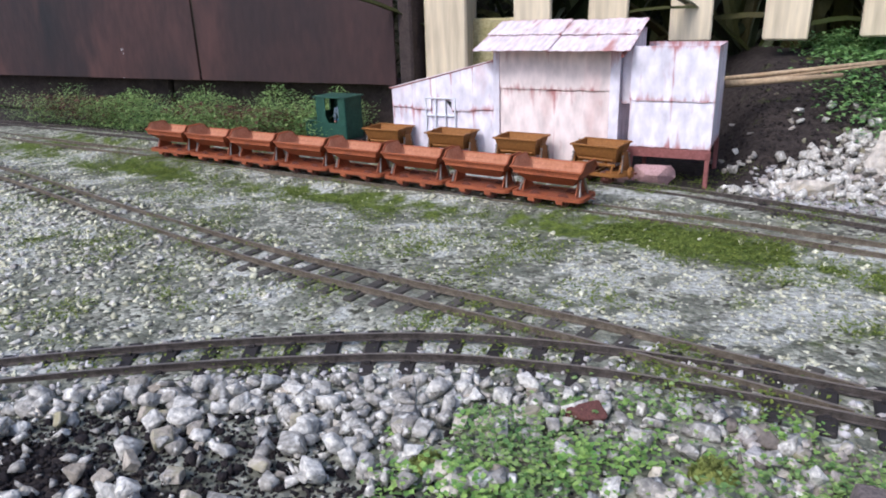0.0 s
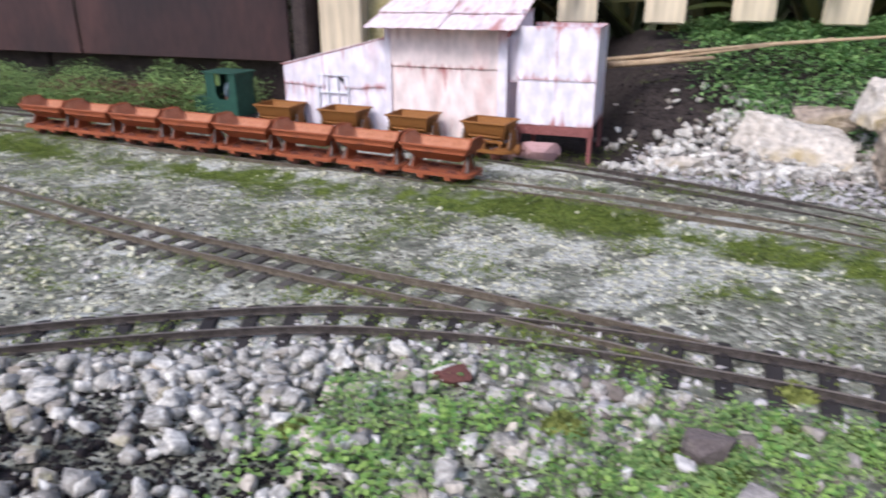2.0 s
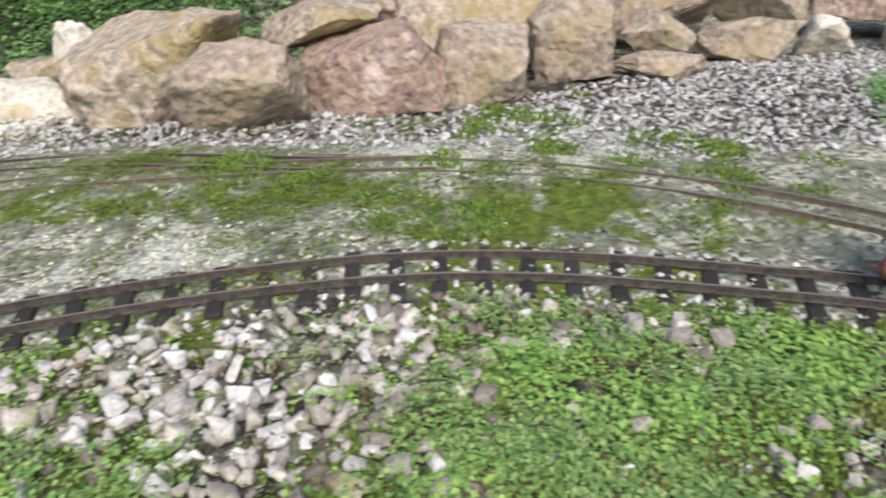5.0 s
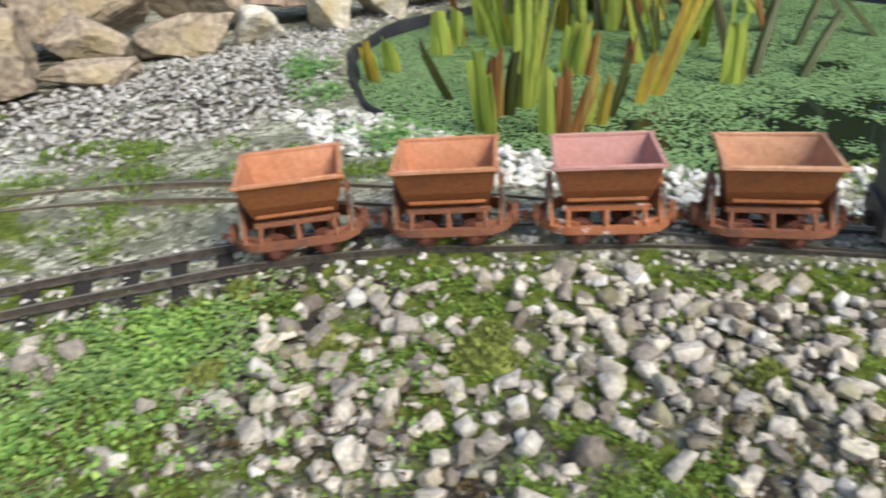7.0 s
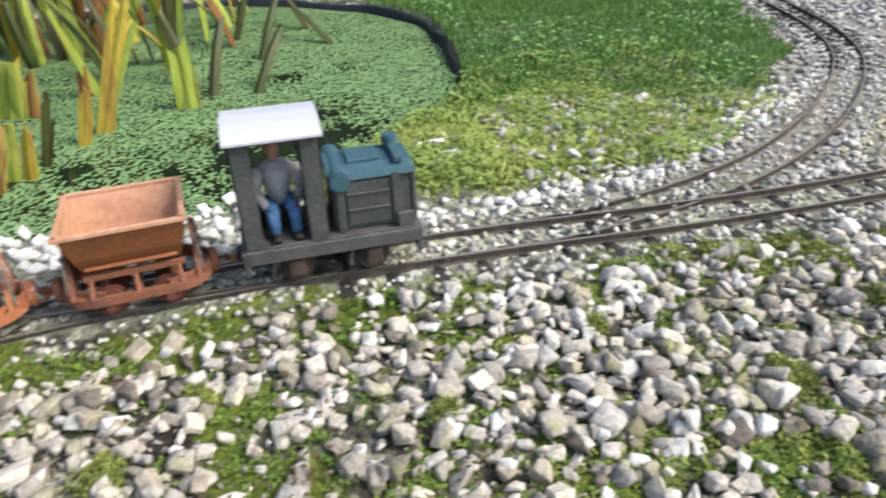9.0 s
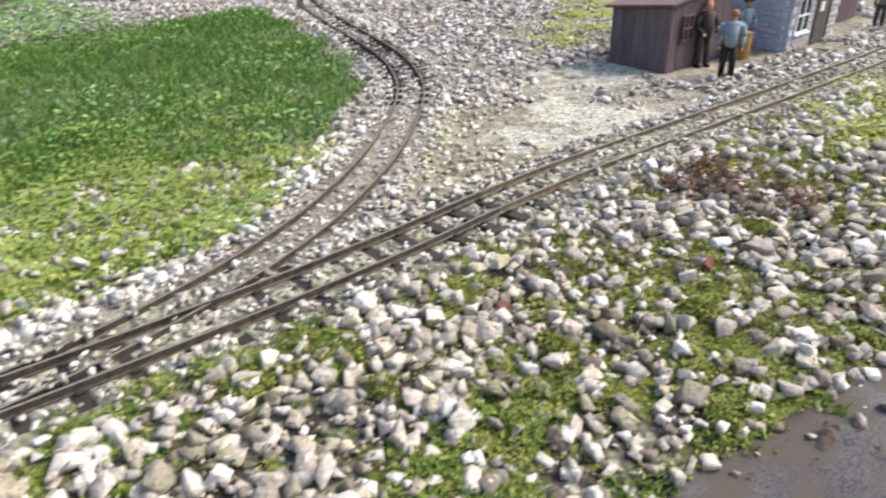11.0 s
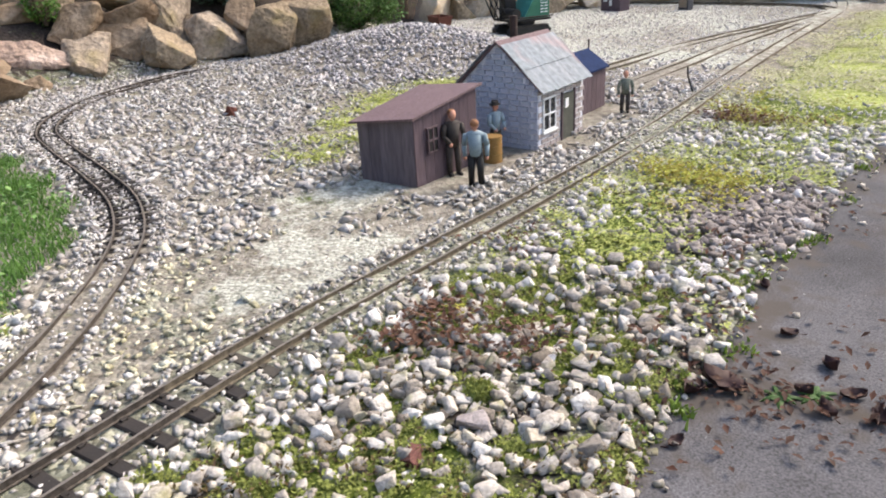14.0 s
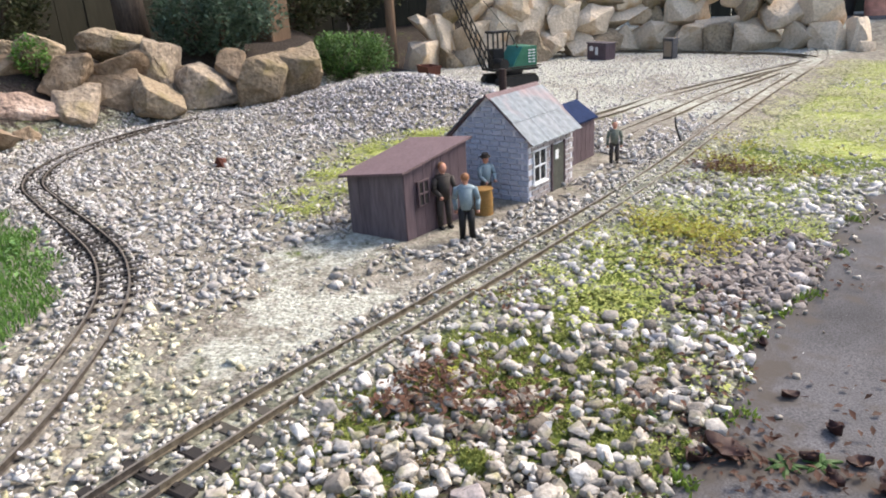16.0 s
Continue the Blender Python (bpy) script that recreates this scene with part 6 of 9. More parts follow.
paling = tagged(obj_from("fence_paling", bm0, M["paling"]), "pale unpainted wooden paling of a picket fence", "fence paling", "palings of the garden fence")
paling.matrix_basis = pose(.003, 1.36, .157)
for i, x in enumerate((.155, .303, .45, .60, .75, .90, 1.05, 1.2, -.139, -.275)):
    copy_thing(paling, pose(x, 1.36 + .002 * (i % 3), .157 + .004 * (i % 2), 0, .6 * (-1) ** i, 0))
tagged(obj_from("fence_post", box((.085, .075, 1.15), (-.440, 1.375, .50), .004), M["paling"]), "stout pale wooden fence post", "fence post")
tagged(obj_from("fence_rail", box((2.0, .03, .08), (.55, 1.389, .60), .004), M["paling"]), "pale wooden rail behind the palings", "fence rail")
tagged(obj_from("fence_board", box((.16, .02, .10), (-.345, 1.392, .152), .004), M["board_moss"]), "greenish weathered fence board", "board")
bm = bmesh.new()
limb((.055, 1.18, .112), (.30, 1.22, .136), .0034, .003, bm)
limb((.30, 1.22, .136), (.62, 1.26, .158), .003, .002, bm)
limb((.09, 1.185, .108), (.40, 1.235, .146), .0022, .0016, bm)
tagged(obj_from("dry_stem", bm, M["straw"], smooth=True), "dry straw-coloured plant stem lying on the bank", "plant stem")
bm = limb((.06, 1.165, .106), (.22, 1.19, .117), .0055, .0035, bmesh.new())
tagged(obj_from("dry_stem", bm, M["straw"], smooth=True), "thick dry straw-coloured stem end on the bank", "plant stem")


# ---------------------------------------------------------------- brick office
def brick_office():
    x0, x1, y0, y1, zb, ze, zp = .938, 1.072, -1.572, -1.706, -.043, .048, .111
    e = empty("brick_office", pose(x0, y0, zb), "small grey-blue brick hut with a rusty tin roof", "model building")
    wx, wy, he, hp = x1 - x0, y0 - y1, ze - zb, zp - zb
    # mortar core, local x across the gable, y into the hut (negative)
    core = [(0.0012, 0), (wx - .0012, 0), (wx - .0012, he), (wx / 2, hp - .002), (.0012, he)]
    for yy in (-.0012, -wy + .0012):
        part("gable_wall", prism(core, yy - .002, yy + .0), M["mortar"], e)
    for xx in (.0022, wx - .0022):
        part("side_wall", box((.002, wy - .003, he), (xx, -wy / 2, he / 2)), M["mortar"], e)
    return e, wx, wy, he, hp


office, OW, OD, OH, OP = brick_office()
part("roof_core", prism([(-.008, OH - .004), (OW / 2, OP), (OW + .008, OH - .004), (OW + .008, OH - .0055), (OW / 2, OP - .002), (-.008, OH - .0055)], -OD - .006, .006), M["shed_roof"], office)
for s in (0, 1):
    a = math.degrees(math.atan2(OP - OH + .004, OW / 2 + .008))
    for row in range(2):
        for i in range(3):
            bm = sheet((OD + .014) / 3 + .001, .050, 5, .0006)
            L = math.hypot(OP - OH + .004, OW / 2 + .008)
            start = -.004 + row * .044
            if s == 0:
                m = pose(-.008, 0, OH - .003, 0, 0, 0) @ pose(0, 0, 0, 0, -a, 0) @ pose(start, .007 - i * (OD + .014) / 3, .0012 + .001 * row, 0, 0, -90) @ pose(0, 0, 0, -90, 0, 0) @ Matrix.Diagonal((1, 1, 1, 1))
            else:
                m = pose(OW + .008, 0, OH - .003, 0, 0, 180) @ pose(0, 0, 0, 0, -a, 0) @ pose(start, OD + .007 - i * (OD + .014) / 3, .0012 + .001 * row, 0, 0, -90) @ pose(0, 0, 0, -90, 0, 0)
            bmesh.ops.transform(bm, matrix=m, verts=bm.verts)
            part("roof_sheet", bm, M["roof_tin"], office)
part("stove_pipe", tube(.006, .006, .05, (OW * .78, -OD * .75, OP - .002), seg=14, bevel=.0008), M["pipe_brown"], office)
win = part("window", box((.0012, .034, .044), (-.0002, -.030, .050)), M["dark_glass"], office)
for y in (-.013, -.030, -.047):
    part("glazing_bar", box((.0026, .0026, .048), (-.0008, y, .050), .0003), M["window_white"], win)
for z in (.027, .050, .073):
    part("glazing_bar", box((.0026, .0365, .0026), (-.0008, -.030, z), .0003), M["window_white"], win)
part("window_sill", box((.005, .042, .003), (-.002, -.030, .024), .0005), M["window_white"], win)
door = part("door", box((.0024, .034, .070), (-.0006, -.085, .036), .0004), M["door_dark"], office)
part("door_light", box((.0012, .010, .014), (-.0022, -.079, .056), .0003), M["window_white"], door)
for y in (-.066, -.104):
    part("door_post", box((.0034, .003, .074), (-.0012, y, .037), .0003), M["shed_brown"], office)


def timber_shed(m, corners, heights, mats, name, label):
    """A lean-to: corners in plan (near, right, far, left) with their heights."""
    e = empty(name, m, label, "model building")
    n = len(corners)
    for i in range(n):
        p, q = Vector(corners[i]), Vector(corners[(i + 1) % n])
        h0, h1 = heights[i], heights[(i + 1) % n]
        k = max(3, int((q - p).length / .017))
        ang = math.degrees(math.atan2(q.y - p.y, q.x - p.x))
        L = (q - p).length
        for j in range(k):
            a, b = j / k, (j + 1) / k
            bm = prism([(L * a + .0002, 0), (L * b - .0002, 0), (L * b - .0002, h0 + (h1 - h0) * b), (L * a + .0002, h0 + (h1 - h0) * a)], -.0012 - .0003 * (j % 2), .0012)
            bmesh.ops.transform(bm, matrix=pose(p.x, p.y, 0, 0, 0, ang), verts=bm.verts)
            part("wall_board", bm, mats[0] if i % 2 else mats[1], e)
    return e


SB = -.043
shed = timber_shed(pose(0, 0, SB), [(.992, -1.360), (1.080, -1.352), (1.075, -1.480), (.985, -1.485)], [.086, .076, .098, .106], (M["shed_brown"], M["shed_wood"]), "timber_shed", "low brown timber lean-to shed with a felt roof")
bm = bmesh.new()
top = [(.985, -1.352, .0885), (1.088, -1.343, .0765), (1.082, -1.486, .0995), (.978, -1.492, .1085)]
vs = [[bm.verts.new((x, y, z + d)) for x, y, z in top] for d in (0, .003)]
bm.faces.new(vs[0][::-1])
bm.faces.new(vs[1])
for k in range(4):
    bm.faces.new((vs[0][k], vs[0][(k + 1) % 4], vs[1][(k + 1) % 4], vs[1][k]))
bmesh.ops.recalc_face_normals(bm, faces=bm.faces)
part("roof", bm, M["shed_roof"], shed)
win = part("window", box((.0014, .020, .030), (.9872, -1.392, .056)), M["black"], shed)
for y in (-1.382, -1.392, -1.402):
    part("glazing_bar", box((.003, .0024, .034), (.9865, y, .056), .0003), M["shed_brown"], win)
for z in (.040, .056, .072):
    part("glazing_bar", box((.003, .024, .0024), (.9865, -1.392, z), .0003), M["shed_brown"], win)

hut2 = timber_shed(pose(0, 0, SB), [(.985, -1.775), (1.060, -1.770), (1.063, -1.880), (.988, -1.885)], [.070, .070, .070, .070], (M["shed_brown"], M["shed_brown"]), "plank_hut", "dark brown plank hut with a blue roof")
bm = prism([(-.042, .068), (0, .096), (.042, .068), (.042, .071), (0, .099), (-.042, .071)], -.060, .060)
bmesh.ops.translate(bm, vec=(1.024, -1.828, 0), verts=bm.verts)
part("roof", bm, M["blue_roof"], hut2)
for yy in (-1.772, -1.886):
    part("gable", prism([(-.036, .070), (.036, .070), (0, .094)], yy - .001, yy + .001, m=pose(1.024, 0, 0)), M["shed_brown"], hut2)
part("finial", limb((1.024, -1.89, .094), (1.024, -1.89, .114), .0018, .0012, bmesh.new()), M["shed_brown"], hut2)

figure("workman_figure", pose(.980, -1.425, SB, 0, 0, 150), M["coat_dark"], M["coat_dark"], "standing model workman in a dark open jacket", .090, arms=1)
figure("workman_figure", pose(.926, -1.400, SB, 0, 0, -60), M["coat_blue"], M["black"], "standing model workman in a faded blue jacket", .088)
figure("workman_figure", pose(.984, -1.530, SB, 0, 0, 160), M["coat_blue"], M["coat_dark"], "model workman in a flat hat behind the oil drum", .078, hat=M["coat_dark"], arms=1)
figure("workman_figure", pose(.930, -1.845, SB, 0, 0, 120), M["coat_green"], M["coat_dark"], "model workman in a dark green coat by the hut", .072)

drum = empty("oil_drum", pose(.966, -1.496, SB), "ochre yellow oil drum with two raised hoops", "oil drum")
part("body", tube(.0130, .0130, .038, (0, 0, .019), seg=24, bevel=.0006), M["barrel"], drum)
for z in (.0015, .0135, .0255, .0375):
    part("hoop", tube(.0138, .0138, .0020, (0, 0, z), seg=24, bevel=.0005), M["barrel"], drum)

# point lever beside the main line
lv = empty("point_lever", pose(.875, -2.02, SB), "bent dark iron point lever beside the track", "lever")
part("base", box((.02, .014, .006), (0, 0, .003), .001), M["black"], lv)
part("handle", limb((0, 0, .005), (.012, .0, .035), .002, .0016, limb((.012, 0, .035), (.014, 0, .052), .0016, .0014, bmesh.new())), M["black"], lv)


# ---------------------------------------------------------------- dragline excavator
def excavator(m):
    e = empty("dragline_excavator", m, "dark green model dragline excavator with a black lattice boom", "excavator")
    K, G = M["black"], M["digger_green"]
    for s in (-1, 1):
        bm = prism([(-.060, .008), (-.050, 0), (.050, 0), (.060, .008), (.060, .020), (.050, .028), (-.050, .028), (-.060, .020)], -.012, .012)
        bmesh.ops.translate(bm, vec=(0, s * .040, 0), verts=bm.verts)
        cr = part("crawler_track", bm, K, e)
        for i in range(12):
            part("track_shoe", box((.006, .026, .003), (-.050 + i * .0091, s * .040, .0285), .0005), K, cr)
    part("turntable", tube(.036, .036, .012, (0, 0, .034), seg=24), K, e)
    part("deck", box((.120, .090, .006), (-.005, 0, .043), .001), K, e)
    bm = prism([(-.062, .046), (.014, .046), (-.020, .100), (-.062, .100)], -.040, .040)
    h = part("engine_house", bm, G, e)
    part("sloping_panel", box((.0640, .078, .0016), (-.0025, 0, .0735), .0004, (0, 57.8, 0)), M["digger_teal"], h, "teal sloping front sheet")
    for i in range(5):
        for k in (0, 1):
            part("louvre", box((.0085, .0014, .0028), (-.052 + k * .0125, .0407, .060 + i * .0075), .0004), M["window_white"], h)
    cab = part("cab", box((.034, .034, .050), (.030, -.018, .071), .0015), K, e)
    for x in (.015, .045):
        for y in (-.033, -.003):
            part("cab_post", box((.0040, .0040, .042), (x, y, .116), .0005), K, cab)
    part("cab_roof", box((.042, .042, .006), (.030, -.018, .139), .0010), K, cab)
    part("winch_drum", tube(.014, .014, .050, (.040, .022, .060), (90, 0, 0), 18, bevel=.001), K, e)
    part("deck_rail", limb((-.070, .046, .050), (.075, .046, .050), .0018, .0018, bmesh.new(), 6), K, e)
    part("a_frame", limb((-.010, -.03, .098), (.0, 0, .140), .002, .002, limb((-.010, .03, .098), (.0, 0, .140), .002, .002, box((.03, .05, .004), (0, 0, .140), .001))), K, e)
    p0, p1 = Vector((.062, 0, .050)), Vector((.235, 0, .400))
    up = (p1 - p0).normalized().cross(Vector((0, 1, 0)))
    ch = []
    for a in (-1, 1):
        for b in (-1, 1):
            o = Vector((0, a * .013, 0)) + up * b * .012
            o2 = o * .55
            ch.append((p0 + o, p1 + o2))
            part("boom_chord", limb(p0 + o, p1 + o2, .0022, .0018, bmesh.new(), 6), K, e)
    for i in range(14):
        t, u = i / 14, (i + 1) / 14
        for a, b in ((0, 1), (2, 3), (0, 2), (1, 3)):
            q = ch[a][0].lerp(ch[a][1], t)
            w = ch[b][0].lerp(ch[b][1], u)
            part("boom_lattice", limb(q, w, .0013, .0013, bmesh.new(), 5), K, e)
    part("hoist_rope", limb((0, 0, .140), p1, .0008, .0008, bmesh.new(), 5), K, e)
    return e


excavator(pose(1.60, -2.58, hz(1.60, -2.58) + .002, 0, 0, 62) @ Matrix.Scale(1.12, 4))

bx = empty("tool_bin", pose(1.70, -3.43, hz(1.70, -3.43), 0, 0, -25), "dark brown timber bin with white marks", "bin")
part("body", box((.115, .05, .062), (0, 0, .031), .002), M["shed_brown"], bx)
part("lid", box((.121, .056, .006), (0, 0, .065), .002), M["shed_wood"], bx)
part("notice", box((.016, .002, .030), (-.004, .0262, .036), .0004), M["window_white"], bx)
part("notice", box((.022, .002, .018), (.028, .0262, .044), .0004), M["window_white"], bx)
pb = empty("relay_box", pose(1.425, -3.45, hz(1.425, -3.45), 0, 0, -20), "upright grey metal cabinet beside the back track", "cabinet")
part("body", box((.045, .03, .072), (0, 0, .036), .001), M["concrete"], pb)
part("cap", box((.050, .035, .005), (0, 0, .0745), .001), M["concrete"], pb)
part("door", box((.034, .002, .056), (0, .0162, .038), .0005), M["steel"], pb)
rb = empty("scrap_wagon", pose(1.985, -2.675, hz(1.985, -2.675) + .002, 0, 0, 150), "dark rusty wagon body by the stone heap", "wagon body")
part("body", hopper_shell(.095, .035, .105, .05, .002, .045, .002), M["rust_dark"], rb)
part("rim", rim_frame(.105, .05, .046, .003, .003), M["rust_dark"], rb)

# tubs on the terrace far behind
for x, m_, lab in ((1.175, M["tub_white"], "white plastic garden tub"), (1.045, M["black"], "black plastic garden tub"), (.90, M["tub_pink"], "pink plastic garden tub")):
    tb = empty("garden_tub", pose(x, -4.60, hz(x, -4.6)), lab + " on the far terrace", "garden tub", "tubs on the terrace")
    part("body", tube(.050, .062, .13, (0, 0, .065), seg=24, bevel=.004), m_, tb)
    part("rim", tube(.067, .067, .012, (0, 0, .128), seg=24, bevel=.003), m_, tb)
tagged(obj_from("terrace_slab", box((1.0, .3, .02), (.9, -4.6, hz(.9, -4.6) + .0), .004), M["concrete"]), "grey paving slab on the far terrace", "slab", kind="structure")
# ---------------------------------------------------------------- gravel
def shapes(sub, count, seed):
    out = []
    for i in range(count):
        r = random.Random(seed + i)
        bm = bmesh.new()
        for _ in range(sub):
            p = Vector((r.gauss(0, 1), r.gauss(0, 1), r.gauss(0, 1))).normalized() * r.uniform(.72, 1.05)
            bm.verts.new(p)
        bmesh.ops.convex_hull(bm, input=list(bm.verts))
        bmesh.ops.delete(bm, geom=[v for v in bm.verts if not v.link_faces], context="VERTS")
        bm.verts.index_update()
        bm.verts.ensure_lookup_table()
        vs = np.array([v.co[:] for v in bm.verts])
        fs = np.array([[v.index for v in f.verts] for f in bm.faces])
        out.append((vs, fs))
        bm.free()
    return out


def broken(count, seed, bevel):
    """Angular broken stones: flat faces, slightly worn arrises."""
    out = []
    for i in range(count):
        r = random.Random(seed + i)
        bm = bmesh.new()
        for c in itertools.product((-1, 1), repeat=3):
            if r.random() < .82:
                bm.verts.new([v * r.uniform(.45, 1.0) for v in c])
        for _ in range(3):
            bm.verts.new(Vector((r.gauss(0, 1), r.gauss(0, 1), r.gauss(0, 1))).normalized() * r.uniform(.9, 1.15))
        bmesh.ops.convex_hull(bm, input=list(bm.verts))
        bmesh.ops.delete(bm, geom=[v for v in bm.verts if not v.link_faces], context="VERTS")
        if bevel:
            bmesh.ops.dissolve_limit(bm, angle_limit=radians(14), verts=bm.verts, edges=bm.edges)
            bmesh.ops.bevel(bm, geom=list(bm.edges), offset=bevel, segments=1, affect="EDGES")
        bmesh.ops.triangulate(bm, faces=bm.faces)
        bm.verts.index_update()
        bm.verts.ensure_lookup_table()
        out.append((np.array([v.co[:] for v in bm.verts]), np.array([[v.index for v in f.verts] for f in bm.faces])))
        bm.free()
    return out


ICO1, ICO2 = broken(30, 10, 0), broken(40, 50, .085)
SHARD, CLOD = shapes(7, 40, 400), shapes(11, 20, 700)


def turns(n, rng, tilt):
    """Stones lie on a flat side: any heading, a little tilt."""
    a, b, c = rng.uniform(0, 2 * np.pi, n), rng.normal(0, tilt, n), rng.normal(0, tilt, n)
    ca, sa, cb, sb, cc, sc = np.cos(a), np.sin(a), np.cos(b), np.sin(b), np.cos(c), np.sin(c)
    o, z = np.ones(n), np.zeros(n)
    Z = np.stack([np.stack([ca, -sa, z], -1), np.stack([sa, ca, z], -1), np.stack([z, z, o], -1)], -2)
    X = np.stack([np.stack([o, z, z], -1), np.stack([z, cb, -sb], -1), np.stack([z, sb, cb], -1)], -2)
    Y = np.stack([np.stack([cc, z, sc], -1), np.stack([z, o, z], -1), np.stack([-sc, z, cc], -1)], -2)
    return Z @ X @ Y


def stone_stuff(name, x, y, dia, pool, material, label, rng, sink=.25, lift=None, tilt=.38, flat=.74):
    n = len(x)
    z = height(x, y)
    sc = dia[:, None] * .38 * rng.uniform(.65, 1.35, (n, 3)) * np.array([1.08, 1.0, flat])
    R = turns(n, rng, tilt)
    pick = rng.integers(0, len(pool), n)
    zz = z + dia * (.40 - sink) * flat + (lift if lift is not None else 0)
    V, Fs, base = [], [], 0
    for k, (vs, fs) in enumerate(pool):
        m = pick == k
        c = int(m.sum())
        if not c:
            continue
        p = np.einsum("nij,nvj->nvi", R[m], vs[None] * sc[m][:, None, :])
        p += np.stack([x[m], y[m], zz[m]], -1)[:, None, :]
        V.append(p.reshape(-1, 3))
        Fs.append((fs[None] + (np.arange(c) * len(vs))[:, None, None]).reshape(-1, 3) + base)
        base += c * len(vs)
    me = from_arrays(name, np.concatenate(V), np.concatenate(Fs), material)
    return tagged(new(name, me), label, "gravel", kind="stuff")


def clumped(n, x0, x1, y0, y1, rng, accept, clump=.02, per=14):
    k = max(1, n // per)
    cx, cy = rng.uniform(x0, x1, k * 4), rng.uniform(y0, y1, k * 4)
    m = rng.random(len(cx)) < accept(cx, cy)
    cx, cy = cx[m][:k], cy[m][:k]
    x = np.repeat(cx, per) + rng.normal(0, clump, len(cx) * per)
    y = np.repeat(cy, per) + rng.normal(0, clump, len(cx) * per)
    return x, y


def scatter(x0, x1, y0, y1, s, rng):
    gx_, gy_ = np.meshgrid(np.arange(x0, x1, s), np.arange(y0, y1, s))
    x, y = gx_.ravel(), gy_.ravel()
    return x + rng.uniform(-.8, .8, len(x)) * s, y + rng.uniform(-.8, .8, len(y)) * s


def sizes(lo, hi, n, rng):
    """Stone diameters: many small, a few large."""
    return np.clip(lo * 1.15 * np.exp(np.abs(rng.normal(0, .42, n))), lo, hi)


def keep(m, *a):
    return [v[m] for v in a]


def grass_patch(x, y):
    """1 inside the turf between the pond and the loop."""
    a = soft(1.07, 1.13, x - .04 * np.sin(y * 17)) * soft(.50, .58, -y)
    line = np.interp(x, [.95, 1.03, 1.10, 1.22, 1.32, 1.46, 1.7, 2.0], [-.72, -.86, -.93, -1.035, -1.085, -1.125, -1.16, -1.2])
    return a * soft(0, .035, y - line + .012 * np.sin(x * 43)) * soft(.99, 1.03, pond_r(x, y)) * (1 - soft(1.75, 1.9, x))


def loose(x, y, rng, dia, clear=.5):
    """Keeps stones off the rails."""
    g = track_gap(x, y)
    return (np.abs(g - .0165) > dia * clear + .0035) | (g > .03)


rng = np.random.default_rng(11)
# coarse heap in front of the main line, open to the dark soil at its foot
def bare_soil(x, y):
    spots = ((-.275, .285, .05, .035), (-.215, .262, .06, .032), (-.15, .262, .035, .02), (-.33, .25, .06, .05), (-.10, .255, .04, .02))
    return np.clip(sum(np.exp(-((x - a) / c) ** 2 - ((y - b) / d) ** 2) for a, b, c, d in spots) * 1.25, 0, 1)


for step, lo, hi, pool, up in ((.0066, .0045, .008, SHARD, 0.0), (.0088, .0085, .0195, ICO1 + SHARD, .0015), (.019, .011, .019, ICO2, .0045)):
    x, y = scatter(-.62, .08, .10, .46, step, rng)
    s = side_of_main(x, y)
    d = sizes(lo, hi, len(x), rng)
    m = (s > .034 + .35 * d + up) & (s < .30)
    m &= rng.random(len(x)) < np.clip(1.15 - soft(-.14, .04, x) * .75, 0, 1) * (1 - .80 * bare_soil(x, y)) * (1 - .8 * weed_weight(x, y)) * (.55 if up > .005 else .95)
    x, y, d = keep(m, x, y, d)
    stone_stuff("ballast_gravel", x, y, d, pool, M["stone_grey"], "coarse grey-white limestone ballast heaped before the track", rng, lift=up)
for step, lo, hi in ((.0036, .002, .005), (.0085, .004, .010)):
    x, y = scatter(-.62, .02, .08, .36, step, rng)
    s = side_of_main(x, y)
    m = (s > .07) & (rng.random(len(x)) < .12 + .85 * bare_soil(x, y))
    x, y = keep(m, x, y)
    stone_stuff("soil_clods", x, y, sizes(lo, hi, len(x), rng) * 1.15, CLOD, M["soil_clod"], "dark damp crumbs of soil among the ballast", rng, flat=.9)

# mixed stones along the near side of the curve, towards the path
for step, lo, hi, pool, up, most in ((.0064, .0038, .0072, SHARD, .0, .60), (.0084, .0070, .0172, ICO2, .001, .80), (.022, .011, .0190, ICO2, .0035, .50)):
    x, y = scatter(.0, .80, -1.25, .44, step, rng)
    s = side_of_main(x, y)
    d = sizes(lo, hi, len(x), rng)
    patch = wob(x, y, 31, 2.2)
    pr = .50 + .35 * soft(-.3, .3, patch) + .35 * soft(.0, .4, -y)
    pr = pr * (1 - .78 * weed_weight(x, y)) * (1 - (.55 - .18 * soft(.55, .75, -y)) * near_moss(x, y)) * most * (1 + .06 * soft(.6, .8, -y)) + .5 * stony(x, y)
    m = (s > .036 + .35 * d + up) & (s < .33) & (rng.random(len(x)) < pr) & (x > path_edge(y) - .006 - .5 * (1 - soft(.40, .55, -y)))
    x, y, d = keep(m, x, y, d)
    white = rng.random(len(x)) < .14 + .24 * soft(.1, .5, -y) + .45 * soft(.10, .045, s[m]) * soft(.25, .45, -y) + .42 * np.exp(-((x - .31) / .13) ** 2 - ((y - .25) / .10) ** 2)
    for key, sel in (("stone_beige", ~white), ("stone_pale", white)):
        xa, ya, da = keep(sel, x, y, d)
        stone_stuff("near_gravel", xa, ya, da, pool, M[key], "angular beige and white gravel mixed with moss", rng, lift=up)
# single larger stones lying on top, each a piece of its own
pieces = []
for k, (vs, fs) in enumerate(broken(24, 170, .11)):
    me = bpy.data.meshes.new("stone")
    me.from_pydata(vs.tolist(), [], fs.tolist())
    me.materials.append(M["stone_piece"])
    pieces.append(me)
